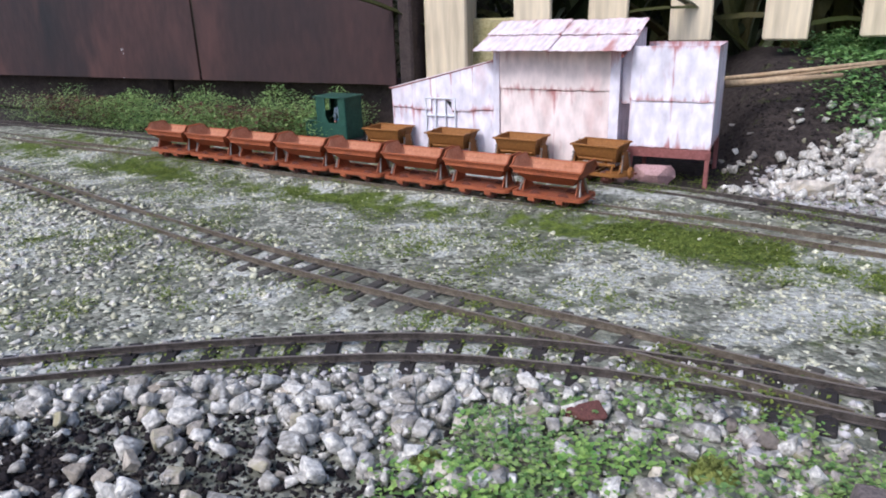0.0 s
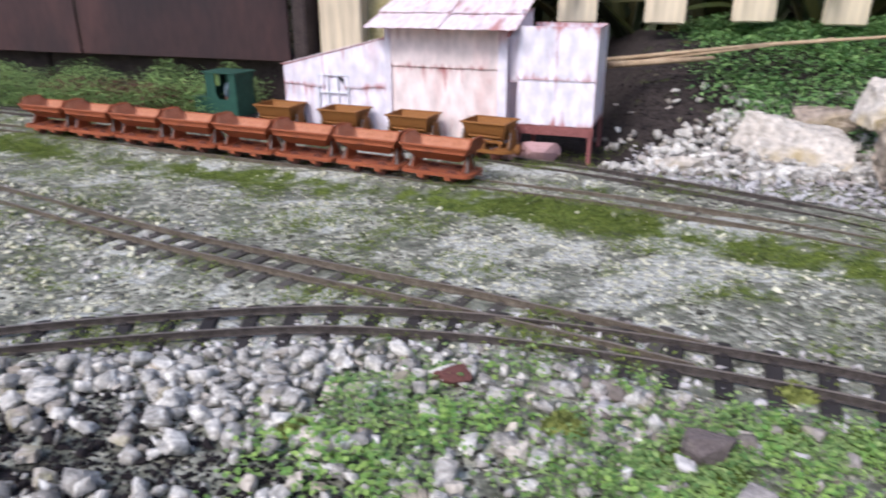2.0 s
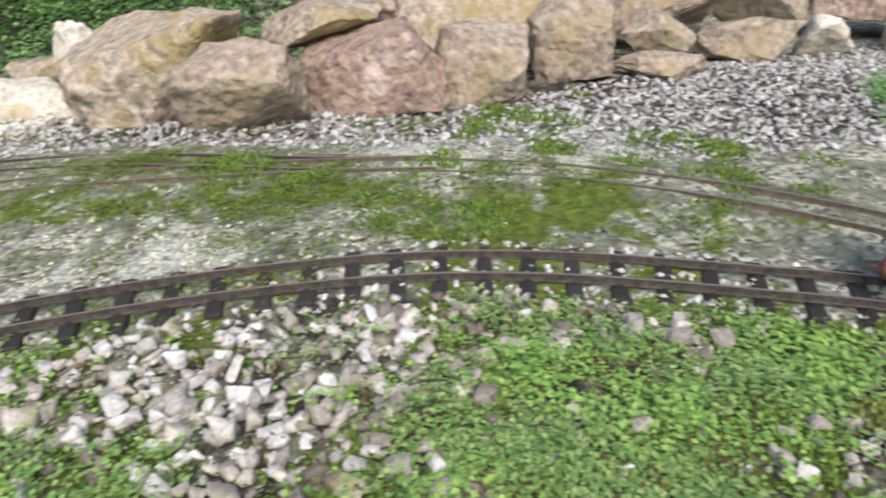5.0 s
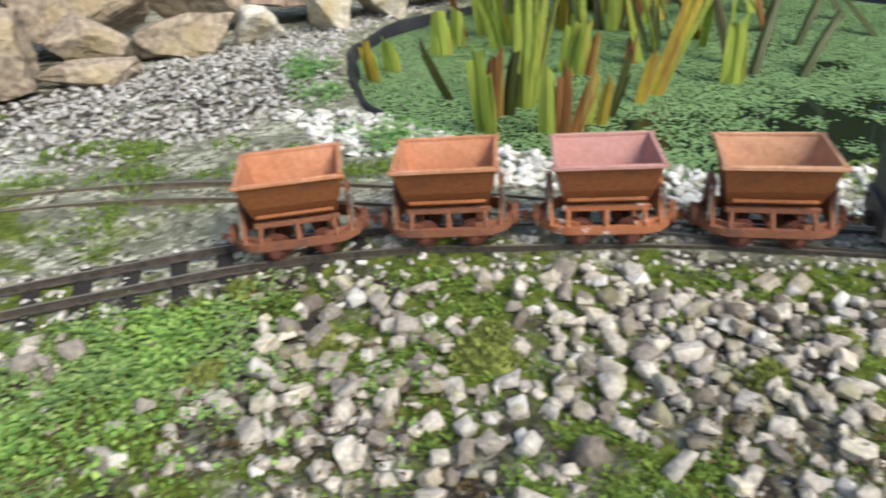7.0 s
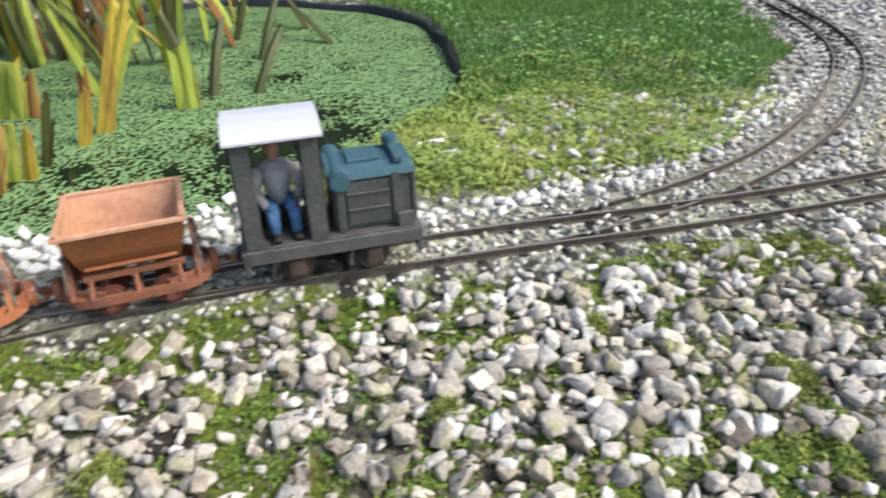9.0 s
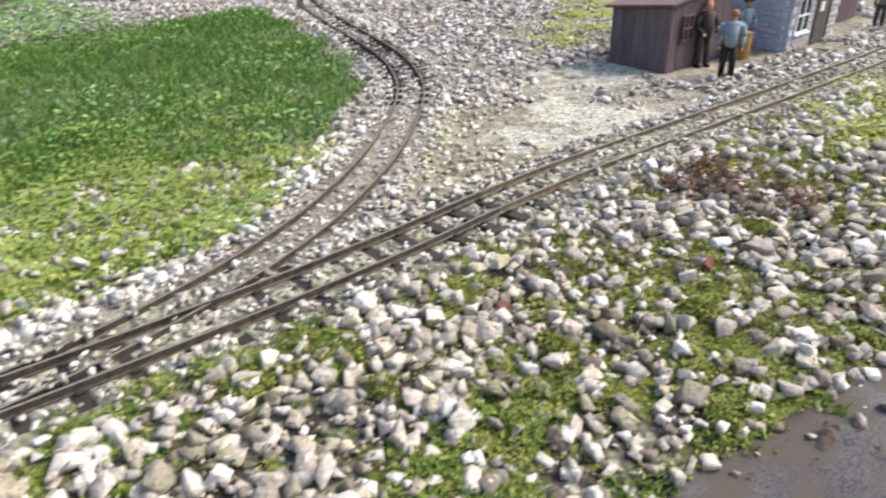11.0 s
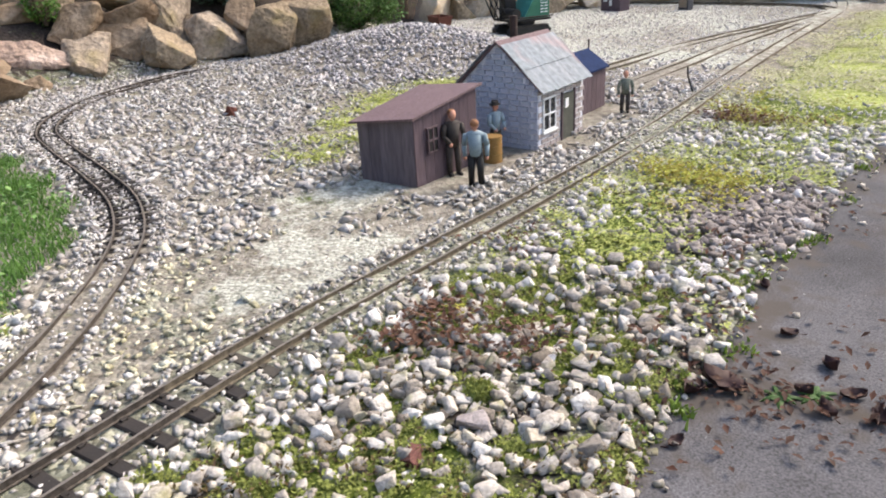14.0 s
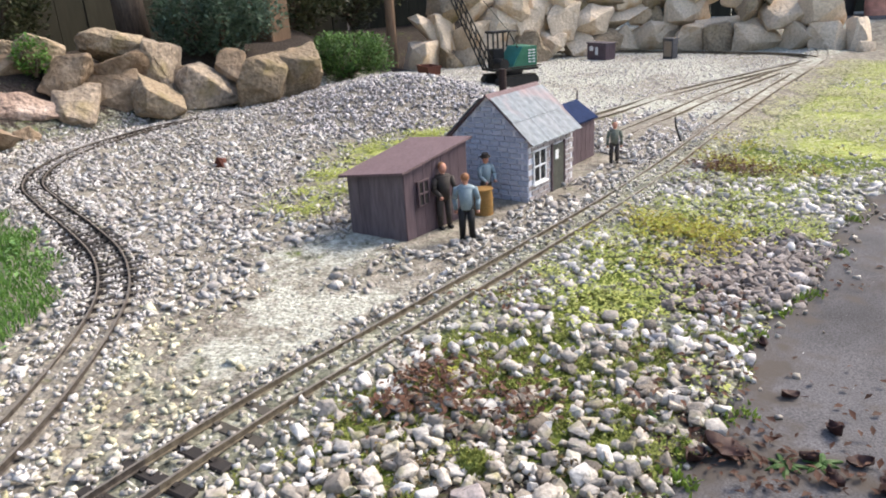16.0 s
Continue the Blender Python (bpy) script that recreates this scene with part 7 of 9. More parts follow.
xa, ya = scatter(.45, .80, -1.15, .20, .020, rng)
sa = side_of_main(xa, ya)
m = (sa > .05) & (sa < .24) & (wob(xa, ya, 23, 4) > -.3) & (rng.random(len(xa)) < .40) & (xa > path_edge(ya) + .010)
xa, ya = keep(m, xa, ya)
xb, yb = scatter(-.42, .10, .16, .42, .021, rng)
sb = side_of_main(xb, yb)
m = (sb > .05) & (sb < .26) & (rng.random(len(xb)) < .5)
xb, yb = keep(m, xb, yb)
pa, pb = rng.permutation(len(xa))[:190], rng.permutation(len(xb))[:108]
xs, ys_ = np.concatenate([xb[pb], xa[pa]]), np.concatenate([yb[pb], ya[pa]])
zs = height(xs, ys_)
for x_, y_, z_ in zip(xs, ys_, zs):
    ob = new("stone", pieces[int(rng.integers(0, len(pieces)))])
    ob.parent = ground
    dd = rng.uniform(.0105, .0190) * .37
    ob.matrix_basis = pose(float(x_), float(y_), float(z_) + dd * .75, float(rng.normal(0, 20)), float(rng.normal(0, 20)), float(rng.uniform(0, 360))) @ Matrix.Diagonal((dd * rng.uniform(.8, 1.25), dd * rng.uniform(.7, 1.1), dd * rng.uniform(.5, .85), 1))
# beyond the walker's end, between path and main line
x, y = scatter(.40, .81, -3.3, -1.24, .0088, rng)
d = sizes(.0075, .0185, len(x), rng)
s = side_of_main(x, y)
m = (s > .038) & (x > path_edge(y) - .006) & (rng.random(len(x)) < .92 - 1.0 * soft(1.86, 2.02, -y + .05 * wob(x, y, 19, 3)) - .35 * soft(.50, .62, .5 * patchy(x, y, 13, 6) + .5 * patchy(x, y, 37, 2)) - .40 * np.exp(-((x - .69) / .055) ** 2 - ((y + 1.315) / .075) ** 2))
x, y, d = keep(m, x, y, d)
light = rng.random(len(x)) < .72
for key, sel in (("stone_pale", ~light), ("stone_far", light)):
    xa, ya, da = keep(sel, x, y, d)
    stone_stuff("verge_gravel", xa, ya, da * 1.04, SHARD + ICO1, M[key], "grey gravel verge between the path and the main line", rng)

x, y = clumped(680, .52, .69, -1.60, -1.32, rng, lambda x, y: np.exp(-((x - .600) / .062) ** 2 - ((y + 1.460 - .3 * (x - .6)) / .085) ** 2) * (x > path_edge(y)), .012, 5)
stone_stuff("dark_gravel", x, y, sizes(.008, .017, len(x), rng), ICO2, M["stone_dark"], "patch of dark brownish-grey stones on the verge", rng, lift=.003)
x, y = scatter(.30, .81, -3.0, -1.92, .0125, rng)
d = sizes(.007, .015, len(x), rng)
m = (side_of_main(x, y) > .040) & (rng.random(len(x)) < .75 * soft(.40, .62, .5 * patchy(x, y, 9, 4) + .5 * patchy(x, y, 29, 7)))
x, y, d = keep(m, x, y, d)
stone_stuff("verge_gravel", x, y, d, SHARD, M["stone_far"], "scattered pale stones in the moss of the far verge", rng)
# loop yard
def silt(x, y):
    spots = ((.937, -1.066, .055, .10), (1.06, -1.235, .085, .05), (1.045, -1.305, .06, .05), (.90, -1.18, .035, .12), (.985, -1.15, .05, .05))
    return np.clip(sum(np.exp(-((x - a) / c) ** 2 - ((y - b) / d) ** 2) for a, b, c, d in spots), 0, 1)


for step, lo, hi, up in ((.0094, .0040, .0075, -.0005), (.0098, .0080, .0172, .0005)):
    x, y = scatter(.84, 2.30, -2.35, -.55, step, rng)
    d = sizes(lo, hi, len(x), rng)
    m = (side_of_main(x, y) < -.030) & (pond_r(x, y) > 1.04) & (grass_patch(x, y) < .3) & loose(x, y, rng, d) & ((track_gap(x, y) > .036) | ((d < .0062) & (rng.random(len(x)) < .4)))
    if up < 0:
        m &= (x < 1.45) & (y > -1.6)
    m &= rng.random(len(x)) < (.30 + .68 * soft(.30, .50, .5 * patchy(x, y, 15, 3) + .5 * patchy(x, y, 48, 6)) if up > 0 else .9) - .97 * silt(x, y) - .5 * hut_moss(x, y) - .6 * soft(.25, .55, moss_weight(x, y) - .25)
    m &= ~((x > .935) & (x < 1.085) & (y < -1.34) & (y > -1.90))
    lil = np.exp(-((x - 1.86) ** 2 / .10 + (y + 2.30) ** 2 / .13)) + np.exp(-((x - 1.6) ** 2 / .07 + (y + 2.15) ** 2 / .09)) > .35 + .15 * rng.random(len(x))
    yel = (np.exp(-((x - .97) ** 2 / .018 + (y + .96) ** 2 / .035)) > .25 + .5 * rng.random(len(x)))
    far = (-y > 1.85 + .3 * rng.random(len(x))) & ~lil
    xa, ya, da = keep(m & yel & ~lil & ~far, x, y, d)
    stone_stuff("stained_gravel", xa, ya, da * 1.1, SHARD, M["stone_yellow"], "yellow gravel beside the track", rng, lift=up, flat=.5, tilt=.5)
    xa, ya, da = keep(m & ~lil & ~yel & ~far, x, y, d)
    white = rng.random(len(xa)) < soft(1.45, 1.0, xa - .6 * (ya + 1.0))
    for key, sel in (("stone_yard", ~white), ("stone_pale", white)):
        xc, yc, dc = keep(sel, xa, ya, da)
        stone_stuff("yard_gravel", xc, yc, dc * 1.46, SHARD, M[key], "pale limestone gravel covering the yard inside the loop", rng, lift=up, flat=.5, tilt=.5)
    if up > 0:
        xa, ya, da = keep(m & lil, x, y, d)
        stone_stuff("heap_gravel", xa, ya, da * 1.35, SHARD, M["stone_lilac"], "heap of lilac-grey crushed stone", rng, sink=.1)
        xa, ya, da = keep(m & far, x, y, d)
        stone_stuff("far_gravel", xa, ya, da * 1.1, SHARD, M["stone_far"], "pale pinkish limestone gravel in the far yard, whitened for sky haze", rng, lift=up, flat=.5, tilt=.5)

x, y = scatter(.84, 1.16, -1.40, -.92, .0072, rng)
m = (rng.random(len(x)) < .45 * silt(x, y) * soft(-.5, .4, wob(x, y, 37, 3))) & (track_gap(x, y) > .03) & (side_of_main(x, y) < -.03)
x, y = keep(m, x, y)
stone_stuff("silt_chips", x, y, sizes(.0035, .013, len(x), rng), SHARD, M["stone_pale"], "small chips half sunk in the grey silt", rng, sink=.35, flat=.5)
x, y = scatter(.60, 2.30, -3.75, -2.30, .0120, rng)
d = sizes(.0070, .0140, len(x), rng)
m = (side_of_main(x, y) < .15) & (track_gap(x, y) > .03) & (rng.random(len(x)) < .8 * soft(2.3, 2.4, -y)) & (side_of_main(x, y) < .0)
x, y, d = keep(m, x, y, d)
stone_stuff("far_gravel", x, y, d, SHARD, M["stone_far"], "pale pinkish limestone gravel in the far yard, whitened for sky haze", rng, flat=.4)

# between boulders and back road; along the bank
x, y = scatter(.10, 1.75, .18, 1.10, .0088, rng)
d = sizes(.007, .0165, len(x), rng)
rows_ = np.interp(x, [.1, .3, .5, .7, .85, 1.0, 1.2, 1.5, 1.8], [.93, .80, .64, .46, .30, .22, .20, .2, .2])
far_ = np.interp(x, [.1, .3, .5, .7, .85, 1.0, 1.2, 1.5, 1.8], [1.08, 1.06, .80, .66, .60, .58, .56, .45, .35])
m = (y > rows_) & (y < far_) & (pond_r(x, y) > 1.05) & loose(x, y, rng, d) & (track_gap(x, y) > .034) & (rng.random(len(x)) < .85)
x, y, d = keep(m, x, y, d)
stone_stuff("bank_gravel", x, y, d * 1.3, SHARD, M["stone_yard"], "loose pinkish gravel below the boulder bank", rng, flat=.62)

# pale cobbles along the pond's edge
x, y = scatter(.84, 1.12, -.52, .22, .0098, rng)
d = rng.uniform(.008, .019, len(x))
pr_ = pond_r(x, y)
m = (pr_ > .94) & (pr_ < 1.22) & (track_gap(x, y) > .040) & (x < 1.03) & (rng.random(len(x)) < .9 - .75 * soft(.28, .42, -y))
x, y, d = keep(m, x, y, d)
stone_stuff("pond_cobbles", x, y, d, ICO2, M["stone_white"], "bright white cobbles edging the pond", rng, sink=.2, flat=.55)
x, y = clumped(5200, .90, 1.30, .02, .36, rng, lambda x, y: (pond_r(x, y) > 1.04) * (pond_r(x, y) < 1.17) * soft(-.3, .3, wob(x, y, 37, 3)) * (track_gap(x, y) > .05), .010, 26)
EDGE = (x, y)
x, y = scatter(.85, 1.06, -.95, -.34, .0100, rng)
d = rng.uniform(.007, .017, len(x))
lp = line_gap(x, y, LINES[4][::4].astype(np.float32))
m = (track_gap(x, y) > .038) & (np.minimum(lp, track_gap(x, y)) < .060 + .025 * patchy(x, y, 31, 5)) & (side_of_main(x, y) < -.035) & (x > np.interp(-y, [.4, .54, .65, .755, .845, .92], [.81, .818, .842, .885, .942, 1.0])) & (rng.random(len(x)) < .85)
x, y, d = keep(m, x, y, d)
stone_stuff("pond_cobbles", x, y, d, ICO1, M["stone_white"], "white broken stones along the outer side of the loop", rng, sink=.2, flat=.6)

# fine chips in the yard between the tracks and inside the tracks
x, y = scatter(-1.45, .82, .30, 1.16, .0062, rng)
d = sizes(.0040, .0150, len(x), rng)
front = np.interp(x, FR[:, 0], FR[:, 1])
m = (side_of_main(x, y) < .03) & (y < front + .09) & loose(x, y, rng, d, .4) & (rng.random(len(x)) > .85 * soft(.40, .58, moss_weight(x, y))) & (rng.random(len(x)) < .14 + .66 * crust(x, y))
x, y, d = keep(m, x, y, d)
stone_stuff("yard_chips", x, y, d, SHARD, M["chip"], "fine pale limestone chips trodden into the yard", rng, sink=.36, flat=.6)
x, y = scatter(-1.3, -.35, .34, .95, .0105, rng)
d = rng.uniform(.007, .013, len(x))
m = (side_of_main(x, y) < -.04) & (y < np.interp(x, [-1.3, -.35], [.93, .60]) + .05) & loose(x, y, rng, d) & (rng.random(len(x)) < .8 - .5 * soft(-.6, -.35, x))
x, y, d = keep(m, x, y, d)
light = rng.random(len(x)) < .55
for key, sel in (("stone_grey", ~light), ("chip", light)):
    xa, ya, da = keep(sel, x, y, d)
    stone_stuff("siding_gravel", xa, ya, da * 1.35, SHARD, M[key], "grey limestone gravel round the siding", rng, flat=.55)
x, y = scatter(-.5, .86, -1.9, .48, .0068, rng)
d = rng.uniform(.004, .0085, len(x))
m = (np.abs(side_of_main(x, y)) < .042) & loose(x, y, rng, d, .35) & (rng.random(len(x)) < .6)
x, y, d = keep(m, x, y, d)
stone_stuff("track_chips", x, y, d, ICO1, M["stone_pale"], "small stone chips between the sleepers", rng, sink=.3)
x, y = scatter(.84, 2.15, -2.2, -.6, .0070, rng)
d = rng.uniform(.0040, .0090, len(x))
m = (line_gap(x, y, HALF) < .045) & loose(x, y, rng, d, .35) & (side_of_main(x, y) < .05) & (rng.random(len(x)) < .72)
x, y, d = keep(m, x, y, d)
stone_stuff("track_chips", x, y, d, ICO1, M["stone_pale"], "pale stone chips half covering the loop's sleepers", rng, sink=.2)
def ballast(line, half, gapstep, step, lo, hi, chance, where, material, label):
    """Flat stones lying between the sleepers of a line, clear of the rails."""
    seg = np.hypot(*np.diff(line, axis=0).T)
    run = np.concatenate([[0], np.cumsum(seg)])
    n_ = int(run[-1] / step)
    cell, row = np.meshgrid(np.arange(n_), np.arange(-half, half, step))
    q = (cell.ravel() + rng.uniform(-.6, .6, cell.size)) * step
    off = row.ravel() + rng.uniform(-.5, .5, cell.size) * step
    bx, by = np.interp(q, run, line[:, 0]), np.interp(q, run, line[:, 1])
    ux, uy = np.interp(q + .006, run, line[:, 0]) - bx, np.interp(q + .006, run, line[:, 1]) - by
    ln = np.maximum(np.hypot(ux, uy), 1e-6)
    bx, by = bx - uy / ln * off, by + ux / ln * off
    dia = rng.uniform(lo, hi, len(bx))
    phase = np.abs((q - .012 + gapstep / 2) % gapstep - gapstep / 2)
    ok = (phase > .0045 + .42 * dia) | (rng.random(len(bx)) < .10)
    ok &= (np.abs(np.abs(off) - .0165) > .45 * dia + .0020) & (rng.random(len(bx)) < chance) & where(bx, by) & (q < run[-1] - .02)
    bx, by, dia = keep(ok, bx, by, dia)
    stone_stuff("track_ballast", bx, by, dia, SHARD, material, label, rng, sink=.0, flat=.7, tilt=.4, lift=.0018)


ballast(LINES[4], .045, .0260, .0062, .0052, .0095, .95, lambda x, y: side_of_main(x, y) < -.035, M["stone_far"], "pale flat stones packed between the loop's sleepers")
ballast(LINES[0], .040, .0305, .0074, .0070, .0135, .95, lambda x, y: (y < -.50) & (y > -1.7), M["stone_pale"], "cream stones lying between the main line's sleepers")
# yellow stones where the loop leaves the main line
x, y = scatter(.82, 1.01, -1.03, -.80, .0108, rng)
d = sizes(.0075, .0170, len(x), rng)
w_ = np.exp(-((x - .90) / .085) ** 2 - ((y + .92) / .10) ** 2)
m = (side_of_main(x, y) < -.040) & (track_gap(x, y) > .040) & (rng.random(len(x)) < .85 * w_ * soft(.30, .50, .5 * patchy(x, y, 26, 4) + .5 * patchy(x, y, 60, 7)))
x, y, d = keep(m, x, y, d)
stone_stuff("stained_gravel", x, y, d * 1.1, SHARD, M["stone_yellow"], "cream-yellow stones beside the track", rng, flat=.6)
# stones on the dark bank
x, y = scatter(.05, .45, .98, 1.34, .0062, rng)
m = rng.random(len(x)) < .55 * (1 - soft(.28, .36, x))
x, y = keep(m, x, y)
stone_stuff("soil_clods", x, y, sizes(.003, .010, len(x), rng), CLOD, M["soil_clod"], "dark crumbs of soil on the bank", rng, flat=.9)
for step, lo, hi, up, most in ((.0095, .008, .014, 0.0, 1.0), (.0125, .012, .024, .004, .9)):
    x, y = scatter(.06, .46, .93, 1.26, step, rng)
    d = sizes(lo, hi, len(x), rng)
    top_ = np.interp(x, [.06, .10, .13, .17, .22, .27, .33, .46], [.95, .97, 1.03, 1.09, 1.12, 1.16, 1.15, 1.08])
    m = (rng.random(len(x)) < (.035 * (x < .30) + .95 * soft(.05, -.02, y - top_)) * most) & (track_gap(x, y) > .040) & (y > .955 - .35 * np.clip(x - .20, 0, 1))
    x, y, d = keep(m, x, y, d)
    stone_stuff("bank_stones", x, y, d, ICO2, M["stone_grey" if up else "stone_beige"], "pale stones tumbled down the dark soil bank", rng, sink=.2, lift=up)


# ---------------------------------------------------------------- leaves and blades
def leaves(name, x, y, z, size, material, label, rng, up=.6, category="weeds", aspect=.6):
    n = len(x)
    a = rng.uniform(0, 2 * np.pi, n)
    tilt = rng.uniform(-.2, up, n)
    u = np.stack([np.cos(a) * np.cos(tilt), np.sin(a) * np.cos(tilt), np.sin(tilt)], -1)
    v = np.stack([-np.sin(a), np.cos(a), rng.uniform(-.35, .35, n)], -1)
    w = np.cross(u, v)
    p = np.stack([x, y, z], -1)
    L, B = size[:, None], size[:, None] * aspect / 2
    V = np.stack([p, p + u * L * .5 + v * B + w * L * .12, p + u * L, p + u * L * .5 - v * B + w * L * .12], 1)
    F = np.array([[0, 1, 2], [2, 3, 0]])
    faces = (F[None] + (np.arange(n) * 4)[:, None, None]).reshape(-1, 3)
    me = from_arrays(name, V.reshape(-1, 3), faces, material)
    return tagged(new(name, me), label, category, kind="stuff")


def blades(name, x, y, h, width, material, label, rng, lean=.5, category="grass", z=None):
    n = len(x)
    a = rng.uniform(0, 2 * np.pi, n)
    b = rng.uniform(0, 2 * np.pi, n)
    ln = rng.uniform(.1, lean, n) * h
    z = height(x, y) if z is None else z
    p = np.stack([x, y, z - .001], -1)
    side = np.stack([np.cos(b), np.sin(b), np.zeros(n)], -1) * (width / 2)[:, None]
    go = np.stack([np.cos(a), np.sin(a), np.zeros(n)], -1)
    mid = p + go * (ln * .35)[:, None] + np.array([0, 0, 1]) * (h * .6)[:, None]
    tip = p + go * ln[:, None] + np.array([0, 0, 1]) * (h * (1 - .25 * (ln / h) ** 2))[:, None]
    V = np.stack([p - side, p + side, mid + side * .75, mid - side * .75, tip], 1)
    F = np.array([[0, 1, 2], [0, 2, 3], [3, 2, 4]])
    faces = (F[None] + (np.arange(n) * 5)[:, None, None]).reshape(-1, 3)
    me = from_arrays(name, V.reshape(-1, 3), faces, material)
    return tagged(new(name, me), label, category, kind="stuff")


def reed_leaf(h, w, bend, cut=True, fold=.25):
    """A thick strap leaf: folded along its middle, hacked off on the slant or running to a point."""
    bm = bmesh.new()
    n = 9
    rows = []
    key = h * 911 + w * 7019
    for i in range(n + 1):
        t = i / n
        ww = w * (.80 + .28 * math.sin(math.pi * min(1, .25 + t * .8))) if cut else w * (1 - t ** 3 * .92)
        x = bend * h * t * t + .03 * h * math.sin(2.6 * t + key)
        th = .0012
        tw = .5 * math.sin(key) * t
        row = []
        for y, dx in ((-ww / 2, fold * w), (0, 0), (ww / 2, fold * w), (ww / 2, fold * w + th), (0, th), (-ww / 2, fold * w + th)):
            z = h * t
            if cut and i == n:
                z += h * .05 * math.sin(key * 3 + y * 400) + y * (.9 * math.sin(key * 1.7))
            row.append(bm.verts.new((x + dx * math.cos(tw) - y * math.sin(tw), y * math.cos(tw) + dx * math.sin(tw), z)))
        rows.append(row)
    for a, b in zip(rows, rows[1:]):
        for k in range(6):
            bm.faces.new((a[k], a[(k + 1) % 6], b[(k + 1) % 6], b[k]))
    bm.faces.new(rows[0][::-1])
    bm.faces.new(rows[-1])
    bmesh.ops.recalc_face_normals(bm, faces=bm.faces)
    return bm


# turf between pond and loop
x, y = scatter(.96, 1.95, -1.22, -.42, .0036, rng)
m = rng.random(len(x)) < grass_patch(x, y) * .95
x, y = keep(m, x, y)
blades("turf", x, y, rng.uniform(.006, .015, len(x)) * (.65 + .8 * patchy(x, y, 23, 2)), rng.uniform(.0012, .0028, len(x)), M["grass"], "thick dark green grass between pond and loop", rng, 1.3)
x, y = scatter(1.45, 2.70, -.95, .40, .0095, rng)
m = (pond_r(x, y) > 1.03) & (x > 1.75 - .5 * soft(.45, .6, -y)) & (grass_patch(x, y) < .5) & (rng.random(len(x)) < .9) & (x < 2.62 + .05 * wob(x, y, 21, 2)) & (y > np.interp(x, [1.4, 1.75, 2.0, 2.3, 2.7], [-.9, -.95, -.90, -.85, -.8]))
x, y = keep(m, x, y)
leaves("pond_weeds", x, y, height(x, y) + rng.uniform(.002, .022, len(x)), rng.uniform(.008, .018, len(x)), M["leaf_bank"], "leafy green weeds on the far bank of the pond", rng, .5)
x, y = scatter(1.0, 1.9, -1.12, -.50, .010, rng)
m = rng.random(len(x)) < grass_patch(x, y) * .55 * soft(-.4, .4, wob(x, y, 17, 3))
x, y = keep(m, x, y)
leaves("turf_weeds", x, y, height(x, y) + rng.uniform(.008, .020, len(x)), rng.uniform(.005, .011, len(x)), M["leaf_bank"], "small broad-leaved weeds mixed into the turf", rng, .5)
x, y = EDGE
leaves("edge_weeds", x, y, height(x, y) + rng.uniform(.002, .012, len(x)), rng.uniform(.003, .008, len(x)), M["leaf_bank"], "small green weeds along the pond's edge", rng, .5)
# yellow-green moss beside the pond
x, y = scatter(.87, 1.30, -.90, -.26, .0031, rng)
w_ = (.25 + .75 * soft(.35, .6, .6 * patchy(x, y, 21, 4) + .4 * patchy(x, y, 60, 2))) * soft(.88, .93, x) * soft(.30, .40, -y) * (1 - soft(.72, .86, -y - (x - .9) * .3)) * soft(1.0, 1.04, pond_r(x, y)) * (1 - .7 * grass_patch(x, y))
m = (rng.random(len(x)) < w_ * soft(-1.6, -.2, wob(x, y, 29, 1.1))) & (track_gap(x, y) > .045)
x, y = keep(m, x, y)
blades("bright_moss", x, y, rng.uniform(.004, .010, len(x)), rng.uniform(.0018, .0036, len(x)), M["moss_lime"], "yellow-green moss beside the pond", rng, 1.2, "moss")
x, y = keep(rng.random(len(x)) < .9, x, y)
leaves("bright_moss", x, y, height(x, y) + rng.uniform(.003, .014, len(x)) * (.7 + .5 * wob(x, y, 57, 2)), rng.uniform(.004, .009, len(x)), M["leaf_lime"], "feathery yellow-green plants beside the pond", rng, .4, "moss", .55)
# moss among the near gravel
for num, key, y0, y1 in ((64000, "moss", -.75, .36), (58000, "moss_bright", -1.32, -.45)):
    x, y = clumped(num, .12, .79, y0, y1, rng, lambda x, y: ((side_of_main(x, y) > .04) & (side_of_main(x, y) < .30) & (x > path_edge(y) - .5 * (1 - soft(.4, .55, -y)) - .01)) * (.06 + .94 * near_moss(x, y)), .0042, 34)
    mound = .001 + .0058 * near_moss(x, y) * patchy(x, y, 130, 6)
    leaves("moss_tufts", x, y, height(x, y) + mound * rng.uniform(.3, 1.0, len(x)), rng.uniform(.0018, .0042, len(x)), M[key], "low green moss spreading among the gravel", rng, .9, "moss", .55)
x, y = clumped(11000, .12, .80, -1.9, .36, rng, lambda x, y: ((side_of_main(x, y) > .04) & (side_of_main(x, y) < .30) & (x > path_edge(y) - .5 * (1 - soft(.4, .55, -y)))) * soft(.45, .65, .5 * patchy(x, y, 11, 12) + .5 * patchy(x, y, 47, 13)), .007, 12)
leaves("stone_litter", x, y, height(x, y) + rng.uniform(.0005, .0085, len(x)), rng.uniform(.0022, .0058, len(x)), M["leaf_litter"], "tan and brown shreds of dead moss between the stones", rng, .8, "leaf litter", .4)
x, y = clumped(16000, .40, .92, .02, .60, rng, lambda x, y: (side_of_main(x, y) < -.045) * soft(.15, .5, wob(x, y, 23, 5) * .6 + wob(x, y, 57, 1) * .6), .009, 40)
blades("yard_moss", x, y, rng.uniform(.002, .005, len(x)), rng.uniform(.0016, .003, len(x)), M["moss"], "moss tufts on the gravel by the pond", rng, 1.3, "moss", height(x, y) + rng.uniform(.001, .005, len(x)))
